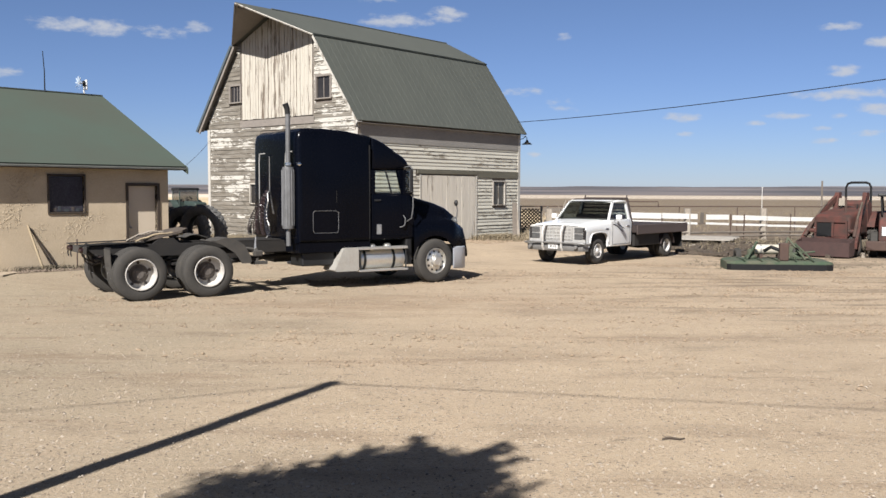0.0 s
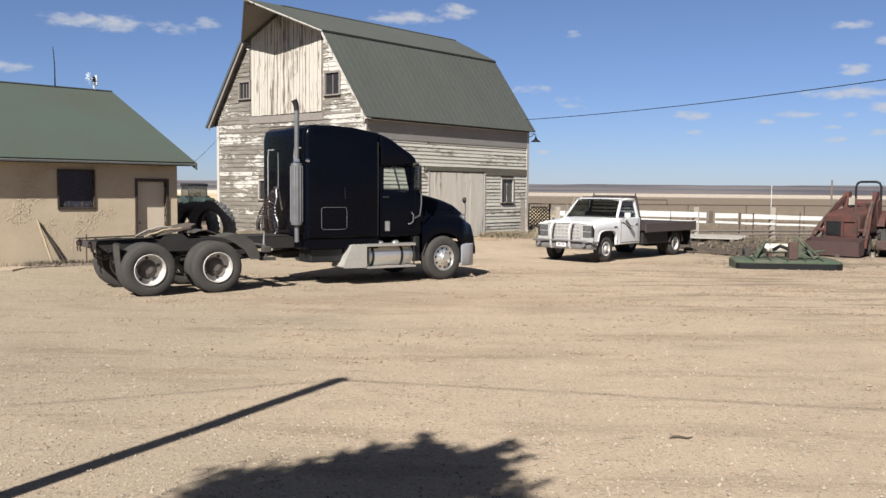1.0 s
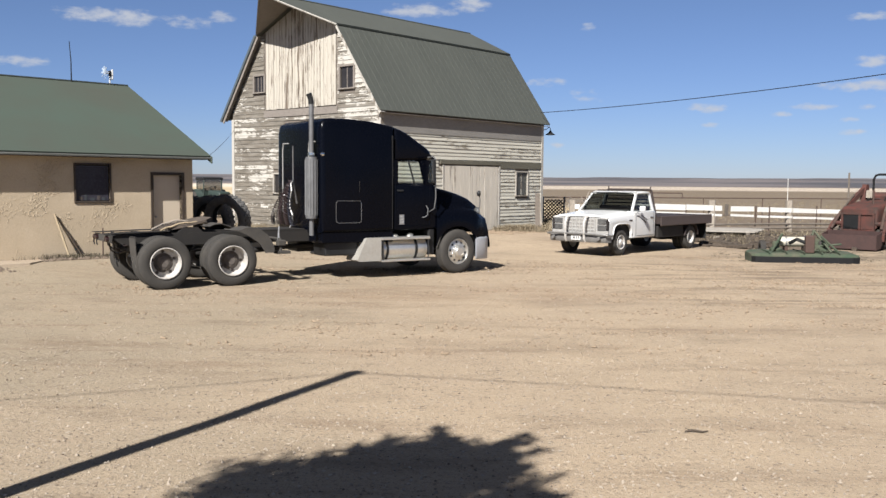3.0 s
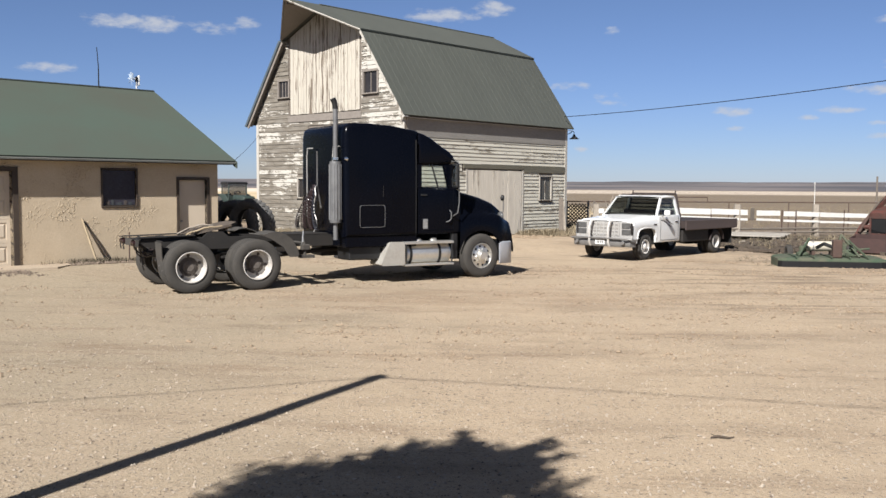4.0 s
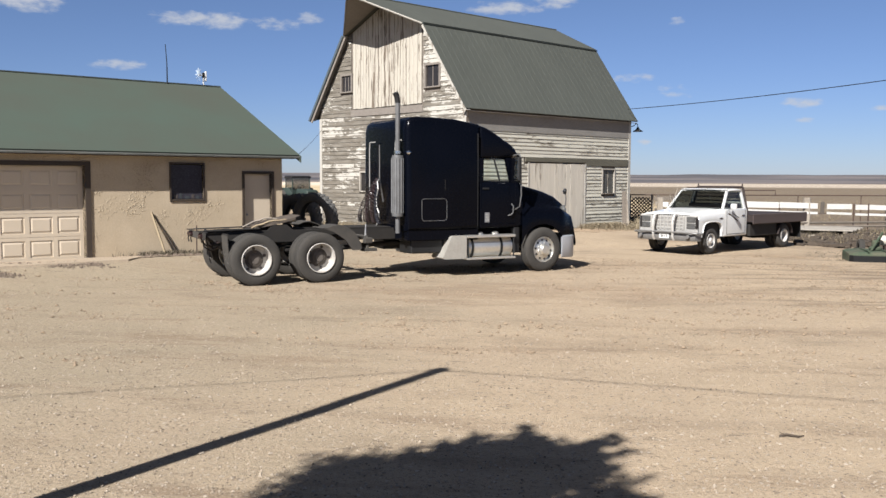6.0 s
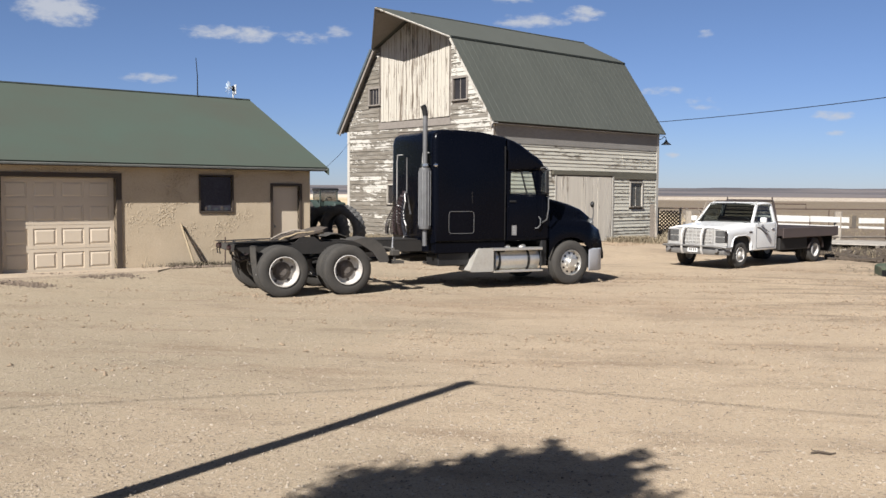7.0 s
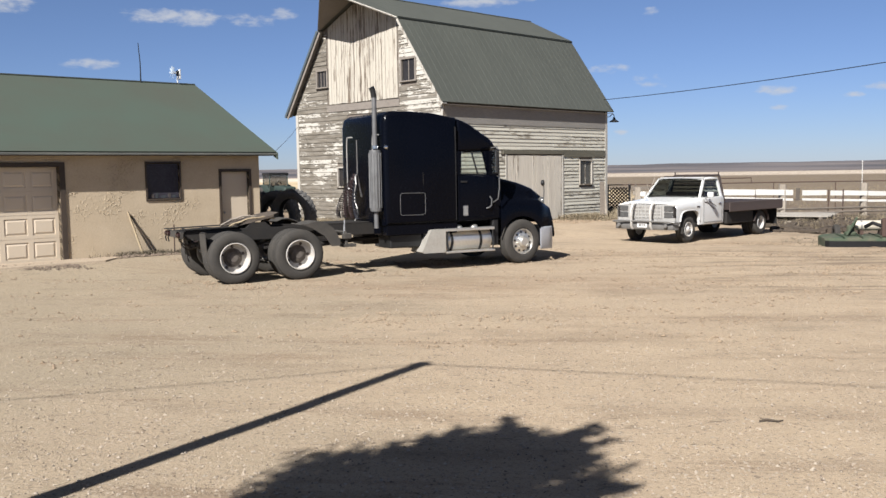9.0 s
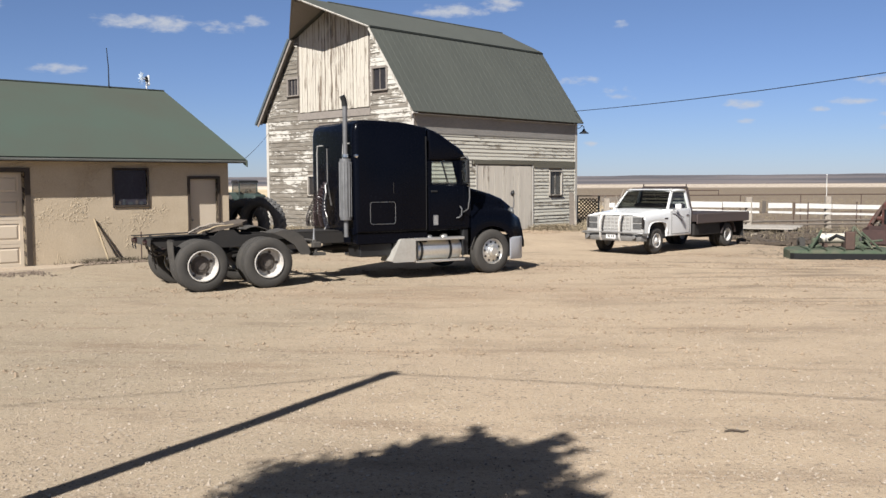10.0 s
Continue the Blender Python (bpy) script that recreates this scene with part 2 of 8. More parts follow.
def ground_material():
    """Packed tan dirt and gravel in the yard, dry grass past it, brown range far off, greyed for haze."""
    m = bpy.data.materials.new("yard dirt and dry fields")
    m.use_nodes = True
    t = m.node_tree
    p = t.nodes["Principled BSDF"]
    co = node(t, "ShaderNodeTexCoord").outputs["Object"]
    sep = node(t, "ShaderNodeSeparateXYZ", i_0=co)
    x, y, z = sep.outputs

    def noise_at(scale, detail=4.0, rough=0.6, stretch=(1, 1, 1), turn=0.0):
        mp = node(t, "ShaderNodeMapping", i_0=co)
        mp.inputs[2].default_value = (0, 0, radians(turn))
        mp.inputs[3].default_value = stretch
        return node(t, "ShaderNodeTexNoise", i_0=mp.outputs[0], i_2=scale, i_3=detail, i_4=rough).outputs[0]

    def ramp(v, lo, hi, a=0.0, b=1.0, kind="LINEAR"):
        return node(t, "ShaderNodeMapRange", interpolation_type=kind, i_0=v, i_1=lo, i_2=hi, i_3=a, i_4=b).outputs[0]

    def blend(fac, a, b):
        n = node(t, "ShaderNodeMix", data_type="RGBA", i_0=fac)
        for sock, v in ((n.inputs[6], a), (n.inputs[7], b)):
            if isinstance(v, tuple):
                sock.default_value = (*v, 1)
            else:
                t.links.new(v, sock)
        return n.outputs[2]

    dirt = blend(ramp(noise_at(0.35, 5.0), 0.35, 0.65), (0.416, 0.322, 0.221), (0.362, 0.28, 0.195))
    # greyer gravel spread over the west of the yard
    west = calc(t, "ADD", x, ramp(noise_at(0.16, 4.0), 0.3, 0.7, -4.0, 4.0))
    dirt = blend(ramp(west, 1.0, -7.5, 0.0, 0.85, "SMOOTHSTEP"), dirt, (0.284, 0.234, 0.164))
    # worn wheel tracks that sweep across the yard
    dirt = blend(ramp(noise_at(0.45, 6.0, 0.66, (0.5, 1.3, 1), 6), 0.52, 0.68, 0.0, 0.6), dirt, (0.216, 0.159, 0.107))
    dirt = blend(ramp(noise_at(0.9, 7.0, 0.70, (0.45, 1.3, 1), -4), 0.55, 0.66, 0.0, 0.42), dirt, (0.164, 0.123, 0.0848))
    dirt = blend(ramp(noise_at(3.4, 7.0, 0.78, (0.7, 1.2, 1), 8), 0.585, 0.66, 0.0, 0.7), dirt, (0.135, 0.0992, 0.0693))
    dirt = blend(ramp(noise_at(9.0, 5.0, 0.7), 0.55, 0.8, 0.0, 0.45), dirt, (0.363, 0.312, 0.252))
    dirt = blend(ramp(noise_at(0.8, 7.0, 0.72, (0.22, 1.5, 1), 3), 0.55, 0.65, 0.0, 0.6), dirt, (0.215, 0.15, 0.098))
    # reddish scrape where the trucks turn
    sx = calc(t, "DIVIDE", calc(t, "SUBTRACT", x, -0.5), 5.0)
    sy = calc(t, "DIVIDE", calc(t, "SUBTRACT", y, 17.2), 2.2)
    spot = calc(t, "SUBTRACT", 1.0, calc(t, "ADD", calc(t, "MULTIPLY", sx, sx), calc(t, "MULTIPLY", sy, sy)), clamp=True)
    spot = calc(t, "MULTIPLY", spot, ramp(noise_at(1.2, 5.0, 0.65, (0.4, 1.6, 1)), 0.4, 0.62))
    dirt = blend(calc(t, "MULTIPLY", spot, 0.6), dirt, (0.246, 0.162, 0.101))
    peb = node(t, "ShaderNodeTexVoronoi", i_0=co, i_2=38.0)
    dirt = blend(ramp(peb.outputs["Distance"], 0.0, 0.28, 0.3, 0.0), dirt, (0.363, 0.312, 0.252))
    dirt = blend(ramp(noise_at(26.0, 4.0, 0.75), 0.55, 0.66, 0.0, 0.8), dirt, (0.117, 0.0896, 0.0662))
    dirt = blend(ramp(noise_at(22.0, 4.0, 0.75, (1, 1, 1), 40), 0.57, 0.68, 0.0, 0.65), dirt, (0.398, 0.342, 0.271))
    dirt = blend(ramp(noise_at(85.0, 3.0, 0.7), 0.56, 0.66, 0.0, 0.55), dirt, (0.15, 0.115, 0.085))
    dirt = blend(ramp(noise_at(70.0, 3.0, 0.7, (1, 1, 1), 25), 0.57, 0.67, 0.0, 0.6), dirt, (0.47, 0.41, 0.33))
    # single dark clods and pale stones of a few centimetres
    for size, keep, shade, amount in ((13.0, 0.80, (0.117, 0.088, 0.0672), 0.75), (17.0, 0.86, (0.452, 0.4, 0.336), 0.8)):
        cell = node(t, "ShaderNodeTexVoronoi", i_0=co, i_2=size)
        pick = calc(t, "GREATER_THAN", node(t, "ShaderNodeSeparateXYZ", i_0=cell.outputs["Color"]).outputs[0], keep)
        spotted = calc(t, "MULTIPLY", ramp(cell.outputs["Distance"], 0.18, 0.34, 1.0, 0.0), pick)
        spotted = calc(t, "MULTIPLY", spotted, ramp(noise_at(0.8, 3.0), 0.4, 0.6, 0.15, 1.0))
        dirt = blend(calc(t, "MULTIPLY", spotted, amount), dirt, shade)
    # dry grass past the yard
    grass = blend(ramp(noise_at(0.5, 6.0, 0.7), 0.35, 0.65), (0.225, 0.168, 0.118), (0.165, 0.122, 0.088))
    strip = blend(ramp(noise_at(0.02, 4.0, 0.6, (0.1, 1.6, 1), 4), 0.45, 0.55), (0.511, 0.408, 0.256), (0.455, 0.355, 0.228))
    r = calc(t, "SQRT", calc(t, "ADD", calc(t, "MULTIPLY", x, x), calc(t, "MULTIPLY", y, y)))
    field = blend(ramp(r, 46, 72), grass, strip)
    edge = calc(t, "ADD", y, calc(t, "ADD", calc(t, "MULTIPLY", x, -0.12), ramp(noise_at(0.35, 4.0), 0.3, 0.7, -2.5, 2.5)))
    col = blend(ramp(edge, 35.5, 38.5), dirt, field)
    side = calc(t, "ADD", x, ramp(noise_at(0.5, 4.0), 0.3, 0.7, -1.5, 1.5))
    mess = calc(t, "MULTIPLY", ramp(side, 8.2, 10.0), ramp(edge, 27.0, 29.5))
    litter = blend(ramp(noise_at(2.5, 6.0, 0.75), 0.4, 0.6), (0.18, 0.141, 0.102), (0.078, 0.06, 0.045))
    col = blend(calc(t, "MULTIPLY", mess, 0.85), col, litter)
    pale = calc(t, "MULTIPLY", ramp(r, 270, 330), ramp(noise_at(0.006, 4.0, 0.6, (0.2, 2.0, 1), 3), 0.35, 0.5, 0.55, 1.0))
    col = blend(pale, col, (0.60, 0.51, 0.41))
    dark_soil = calc(t, "MULTIPLY", ramp(side, 1.5, 5.0), calc(t, "MULTIPLY", ramp(y, 14.0, 16.5), ramp(y, 25.5, 23.5)))
    dark_soil = calc(t, "MULTIPLY", dark_soil, ramp(noise_at(1.1, 6.0, 0.68, (0.28, 1.9, 1), 2), 0.51, 0.59, 0.0, 0.8))
    col = blend(dark_soil, col, (0.18, 0.134, 0.092))
    strewn = calc(t, "MULTIPLY", ramp(side, 5.2, 8.5), ramp(edge, 20.5, 25.0))
    strewn = calc(t, "MULTIPLY", strewn, ramp(noise_at(0.7, 7.0, 0.74, (0.5, 1.5, 1), 5), 0.44, 0.60, 0.0, 0.75))
    col = blend(strewn, col, (0.15, 0.116, 0.084))
    # far brown is greyed by distance: haze put into the colour
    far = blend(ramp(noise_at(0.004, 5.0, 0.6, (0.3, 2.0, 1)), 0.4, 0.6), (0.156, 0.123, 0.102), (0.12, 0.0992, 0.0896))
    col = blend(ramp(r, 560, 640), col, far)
    dim = node(t, "ShaderNodeVectorMath", operation="SCALE")
    t.links.new(col, dim.inputs[0])
    dim.inputs[3].default_value = 0.92
    t.links.new(dim.outputs[0], p.inputs["Base Color"])
    p.inputs["Roughness"].default_value = 0.95
    p.inputs["Specular IOR Level"].default_value = 0.2
    h = calc(t, "ADD", calc(t, "MULTIPLY", noise_at(24.0, 5.0, 0.7), 1.0), calc(t, "MULTIPLY", noise_at(2.0, 5.0, 0.62), 1.1))
    b = t.nodes.new("ShaderNodeBump")
    b.inputs["Strength"].default_value, b.inputs["Distance"].default_value = 0.55, 0.04
    t.links.new(h, b.inputs["Height"])
    t.links.new(b.outputs[0], p.inputs["Normal"])
    return m


M = {
    "ground": ground_material(),
    "siding_gable": peeling_paint("peeling gable siding", 1, broad=0.7, paint=(0.425, 0.40, 0.352), wood=(0.13, 0.112, 0.088), cover=0.27, across=13.0, run=3.4, streaks=0.7, kept=(1, 2.6, 1.6, 0.20), chalk=0.26),
    "siding_side": peeling_paint("peeling side siding", 0, paint=(0.505, 0.48, 0.405), cover=0.74, wood=(0.215, 0.188, 0.148), across=15.0, run=3.0, streaks=0.6),
    "loft": peeling_paint("peeling loft boards", 2, paint=(0.425, 0.388, 0.325), wood=(0.115, 0.085, 0.06), cover=0.60, across=15.0, run=1.0, broad=0.0, streaks=0.34, chalk=0.30, uneven=0.07),
    "door_wood": peeling_paint("worn grey door boards", 2, paint=(0.55, 0.505, 0.43), wood=(0.24, 0.205, 0.165), cover=0.84, across=16.0, run=1.2, streaks=0.6),
    "trim": peeling_paint("white trim boards", 2, paint=(0.4, 0.376, 0.332), wood=(0.16, 0.132, 0.104), cover=0.62),
    "worn_trim": peeling_paint("bare grey window trim", 2, paint=(0.36, 0.33, 0.285), wood=(0.15, 0.125, 0.10), cover=0.52),
    "old_wood": material("weathered grey wood", (0.144, 0.12, 0.0992), 0.9, tint=(0.0896, 0.075, 0.06), scale=3, fine=40, bump=0.4, stretch=(1, 1, 0.2), vary=0.25),
    "soffit": material("grey brown soffit boards", (0.185, 0.162, 0.14), 0.9, tint=(0.16, 0.138, 0.118), scale=2, fine=30, bump=0.3),
    "track_wood": material("dark olive track board", (0.12, 0.112, 0.084), 0.85, tint=(0.085, 0.078, 0.058), scale=3, bump=0.1, stretch=(0.3, 1, 1)),
    "grey_plank": material("silver grey planks", (0.30, 0.275, 0.24), 0.9, tint=(0.22, 0.195, 0.165), scale=3, fine=30, bump=0.3, stretch=(0.3, 1, 1), vary=0.12),
    "blade_grey": material("pale blue grey blade", (0.30, 0.36, 0.44), 0.5, scale=6, bump=0.0, grain=0.05),
    "greasy": material("dusty greasy steel", (0.10, 0.076, 0.056), 0.8, tint=(0.045, 0.036, 0.029), scale=7, bump=0.15, dist=0.004),
    "old_bumper": material("dull grey dirty bumper", (0.15, 0.146, 0.14), 0.45, tint=(0.10, 0.095, 0.09), scale=6, bump=0.05),
    "grille": material("bright grille bars", (0.46, 0.45, 0.43), 0.35, metal=0.3, tint=(0.36, 0.35, 0.33), scale=6, bump=0.0),
    "grille_back": material("grey grille mesh", (0.28, 0.27, 0.25), 0.5, tint=(0.19, 0.18, 0.17), scale=14, spread=0.3, bump=0.0),
    "barn_roof": material("faded green ribbed steel", (0.066, 0.0705, 0.060), 0.7, tint=(0.056, 0.060, 0.0515), scale=0.5, spread=0.4, fine=14, bump=0.03, grain=0.09, spec=0.4, stretch=(1, 0.4, 0.4)),
    "rake_metal": material("blue grey edge steel", (0.085, 0.11, 0.13), 0.6, scale=3, bump=0.0, grain=0.1),
    "roof_edge": material("dark roof edge steel", (0.03, 0.036, 0.03), 0.6, scale=2, bump=0.05),
    "shed_roof": material("green asphalt roofing", (0.0545, 0.074, 0.0585), 0.92, tint=(0.0575, 0.064, 0.0505), scale=0.35, spread=0.35, fine=45, bump=0.2, dist=0.01, grain=0.10, spec=0.25),
    "stucco": stucco_material(),
    "brown_trim": material("dark brown painted trim", (0.051, 0.036, 0.0252), 0.7, scale=4, bump=0.1, grain=0.2),
    "cream": material("cream steel door", (0.55, 0.465, 0.36), 0.5, tint=(0.51, 0.43, 0.33), scale=1.5, bump=0.03, grain=0.05),
    "clod": material("dirt clods", (0.26, 0.195, 0.13), 0.95, tint=(0.19, 0.14, 0.095), scale=6, bump=0.0),
    "chalk": material("pale stones", (0.34, 0.29, 0.23), 0.9, tint=(0.26, 0.21, 0.16), scale=9, bump=0.0),
    "concrete": material("tan dusty concrete", (0.335, 0.27, 0.195), 0.9, tint=(0.28, 0.22, 0.16), scale=1.5, fine=30, bump=0.2),
    "dark": material("dark interior", (0.018, 0.0168, 0.0156), 0.9, bump=0.0),
    "glass": glass_material("window glass"),
    "tinted": glass_material("smoky window glass", (0.50, 0.53, 0.51), 1.35),
    "cab_glass": glass_material("dusty cab glass", (0.42, 0.46, 0.47), 3.2),
    "smoked": glass_material("dark windscreen glass", (0.30, 0.33, 0.32), 1.30),
    "dull_pane": material("dull grey pane", (0.10, 0.098, 0.085), 0.35, tint=(0.055, 0.054, 0.05), scale=5, bump=0.0, grain=0.2, spec=0.4),
    # bluish base colour stands for a dim reflection in the shed glass
    "shed_pane": material("pane with painted bluish reflection", (0.05, 0.048, 0.062), 0.25, tint=(0.036, 0.034, 0.042), scale=2, bump=0.0, grain=0.1, spec=0.4),
    "dark_glass": material("dusty dark glass", (0.018, 0.016, 0.016), 0.2, tint=(0.03, 0.027, 0.026), scale=2, bump=0.0, grain=0.2, spec=0.25),
    "black_paint": material("black truck paint", (0.0012, 0.0017, 0.0036), 0.22, tint=(0.0022, 0.0026, 0.0048), scale=1.2, spread=0.6, fine=25, bump=0.0, grain=0.08, spec=0.09),
    "black_plastic": material("black plastic", (0.00648, 0.00648, 0.00684), 0.6, scale=6, bump=0.1, dist=0.002),
    "frame_paint": material("dusty black chassis paint", (0.0075, 0.0066, 0.006), 0.8, tint=(0.0145, 0.0115, 0.009), scale=3, spread=0.5, fine=30, bump=0.15, dist=0.003),
    "rubber": material("dusty tyre rubber", (0.027, 0.0252, 0.0228), 0.88, tint=(0.045, 0.0396, 0.033), scale=4, fine=40, bump=0.15, dist=0.003),
    "white_steel": material("white painted steel rim", (0.444, 0.438, 0.42), 0.45, tint=(0.33, 0.306, 0.276), scale=9, spread=0.35, bump=0.03, grain=0.08),
    "dusty_white": material("dusty white wheel paint", (0.50, 0.485, 0.455), 0.5, tint=(0.30, 0.27, 0.235), scale=7, spread=0.45, bump=0.04, grain=0.12),
    "wheel_disc": material("dusty brown wheel hub", (0.13, 0.112, 0.095), 0.8, tint=(0.06, 0.05, 0.044), scale=7, spread=0.4, bump=0.1, dist=0.003),
    "tool_box": material("dusty bare aluminium box", (0.43, 0.415, 0.375), 0.42, metal=0.35, tint=(0.34, 0.315, 0.275), scale=2.5, spread=0.6, fine=30, bump=0.03, grain=0.08),
    "hose_gloss": material("shiny black coiled hose", (0.014, 0.0125, 0.0125), 0.3, tint=(0.026, 0.014, 0.014), scale=5, bump=0.0, spec=0.5),
    "dusty_guard": material("dust covered black plastic", (0.03, 0.028, 0.025), 0.85, tint=(0.055, 0.048, 0.04), scale=4, spread=0.5, bump=0.06),
    "hub_dark": material("rusty brown hub", (0.051, 0.039, 0.033), 0.75, tint=(0.084, 0.072, 0.066), scale=9, bump=0.15, dist=0.003),
    "chrome": material("worn chrome", (0.72, 0.72, 0.71), 0.16, metal=1.0, scale=5, bump=0.0, grain=0.05),
    "aluminium": material("brushed aluminium", (0.66, 0.65, 0.61), 0.36, metal=0.85, tint=(0.61, 0.59, 0.545), scale=1.2, spread=0.8, fine=25, bump=0.03, grain=0.08),
    "stack_steel": material("dull sooty stack steel", (0.15, 0.15, 0.152), 0.55, metal=0.35, tint=(0.10, 0.10, 0.10), scale=5, bump=0.03),
    "pale_steel": material("pale worn steel tube", (0.42, 0.41, 0.39), 0.4, metal=0.2, tint=(0.30, 0.29, 0.27), scale=8, bump=0.0),
    "grey_steel": material("dull grey steel", (0.36, 0.36, 0.36), 0.42, metal=0.7, scale=6, bump=0.05),
    "red_rubber": material("dark red air hose", (0.022, 0.0085, 0.0085), 0.6, bump=0.0),
    "blue_rubber": material("blue air hose", (0.012, 0.0132, 0.024), 0.6, bump=0.0),
    "white_paint": material("white truck paint", (0.6, 0.607, 0.6), 0.32, tint=(0.54, 0.532, 0.51), scale=2, spread=0.5, bump=0.0, grain=0.04, coat=0.3),
    "lamp_red": material("red lamp lens", (0.016, 0.0045, 0.004), 0.3, bump=0.0),
    "lamp_dim": material("dull lamp glass", (0.10, 0.10, 0.098), 0.2, tint=(0.05, 0.05, 0.05), scale=10, bump=0.0, spec=0.7),
    "bucket_steel": material("rusty red brown bucket steel", (0.055, 0.026, 0.022), 0.8, tint=(0.03, 0.016, 0.014), scale=4, spread=0.5, bump=0.15),
    "lamp_clear": material("clear lamp lens", (0.36, 0.36, 0.348), 0.15, bump=0.0, spec=0.8),
    "lamp_amber": material("amber lamp lens", (0.27, 0.096, 0.012), 0.3, bump=0.0),
    "bed_steel": material("dark maroon flatbed steel", (0.016, 0.010, 0.009), 0.75, tint=(0.028, 0.017, 0.014), scale=2, bump=0.1),
    "bed_side": material("dusty mauve brown bed steel", (0.070, 0.050, 0.045), 0.8, tint=(0.048, 0.036, 0.033), scale=2, bump=0.1, stretch=(0.4, 1, 1)),
    "red_paint": material("faded red machine paint", (0.080, 0.023, 0.016), 0.8, tint=(0.034, 0.018, 0.0135), scale=3.2, spread=0.3, bump=0.08, grain=0.2),
    "rust": material("rusty brown steel", (0.042, 0.0252, 0.0204), 0.85, tint=(0.069, 0.039, 0.0276), scale=5, bump=0.2, dist=0.004),
    "green_paint": material("dull dusty green machine paint", (0.026, 0.052, 0.028), 0.85, tint=(0.078, 0.076, 0.05), scale=3, spread=0.4, bump=0.08, grain=0.25),
    "fence_white": material("white fence board", (0.552, 0.546, 0.519), 0.6, tint=(0.485, 0.465, 0.424), scale=2, bump=0.1, vary=0.06),
    "post_wood": material("pale weathered post", (0.276, 0.24, 0.198), 0.9, tint=(0.204, 0.174, 0.138), scale=3, fine=30, bump=0.4, stretch=(1, 1, 0.25)),
    "bark": material("grey brown bark", (0.072, 0.054, 0.039), 0.95, scale=8, fine=30, bump=0.7, dist=0.02, stretch=(1, 1, 0.3)),
    "leaf": material("green leaves", (0.036, 0.06, 0.021), 0.6, tint=(0.054, 0.072, 0.024), scale=2, bump=0.0),
    "dry_grass": material("dry grass", (0.245, 0.20, 0.132), 0.9, tint=(0.18, 0.145, 0.095), scale=1.5, bump=0.0),
    "weeds": material("brown weeds", (0.12, 0.0928, 0.063), 0.9, tint=(0.078, 0.069, 0.045), scale=1.5, bump=0.0),
    "pebble": material("mixed gravel", (0.324, 0.27, 0.204), 0.95, tint=(0.144, 0.108, 0.078), scale=7, spread=0.3, bump=0.1),
    # brown pulled towards grey mauve, with distance haze in the base colour
    "hills": material("haze-greyed brown range", (0.138, 0.117, 0.110), 1.0, tint=(0.050, 0.046, 0.050), scale=0.009, spread=0.16, fine=0.035, bump=0.0, stretch=(0.35, 0.35, 14), grain=0.25),
    # paler, bluer grey carries the haze of the greater distance
    "far_ridge": material("haze-paled far ridge", (0.175, 0.165, 0.17), 1.0, tint=(0.125, 0.118, 0.128), scale=0.004, spread=0.25, fine=0.03, bump=0.0, stretch=(0.4, 0.4, 9), grain=0.12),
    "wire": material("dark cable", (0.0108, 0.0108, 0.0114), 0.7, bump=0.0, spec=0.2),
    "stone": material("brown stones", (0.165, 0.125, 0.092), 0.95, tint=(0.09, 0.068, 0.052), scale=9, bump=0.0),
    "bumper": material("dull silver bumper", (0.46, 0.48, 0.52), 0.4, metal=0.35, scale=4, bump=0.0, grain=0.08),
    "drip": material("dull eave drip edge", (0.20, 0.205, 0.185), 0.6, scale=2, bump=0.0, grain=0.05),
    "cream_plastic": material("dusty cream plastic", (0.46, 0.43, 0.36), 0.5, tint=(0.36, 0.32, 0.25), scale=4, bump=0.0),
    "old_rubber": material("grey weathered rubber", (0.105, 0.102, 0.098), 0.9, tint=(0.072, 0.070, 0.067), scale=4, fine=40, bump=0.15, dist=0.003),
    "dark_green": material("dark dusty green paint", (0.018, 0.032, 0.027), 0.6, tint=(0.03, 0.042, 0.035), scale=4, bump=0.05),
    # grey of the eave's shade on the wall; the rake soffit shares it
    "eave_grey": material("grey boards under the eaves", (0.232, 0.22, 0.20), 0.9, tint=(0.185, 0.172, 0.155), scale=2, fine=30, bump=0.15, grain=0.12, stretch=(0.3, 1, 1)),
    "rag": material("grey blue plastic", (0.042, 0.048, 0.054), 0.8, scale=6, bump=0.2),
    "straw_wood": material("pale raw lumber", (0.336, 0.264, 0.168), 0.85, scale=4, bump=0.2, stretch=(1, 1, 0.2)),
}


# ---- mesh helpers ----
def mesh_of(name, bm, mat, smooth=0.0):
    bmesh.ops.recalc_face_normals(bm, faces=bm.faces)
    me = bpy.data.meshes.new(name)
    bm.to_mesh(me)
    bm.free()
    me.materials.append(mat)
    if smooth:
        me.polygons.foreach_set("use_smooth", [True] * len(me.polygons))
        me.set_sharp_from_angle(angle=radians(smooth))
    return me


def part(name, bm, mat, parent, label="", smooth=0.0):
    """Links a bmesh as one mesh object under a thing or a part."""
    ob = new(name, mesh_of(name, bm, mat, smooth))
    ob.parent = parent
    return tagged(ob, label)


def shared(name, me, parent, m=None, label=""):
    """Another part on a mesh that is there already."""
    ob = new(name, me)
    ob.parent = parent
    if m is not None:
        ob.matrix_basis = m
    return tagged(ob, label)


def thing(name, m, label, category, group="", kind=""):
    ob = new(name)
    ob.empty_display_size = 0.2
    ob.matrix_world = m
    return tagged(ob, label, category, group, kind)


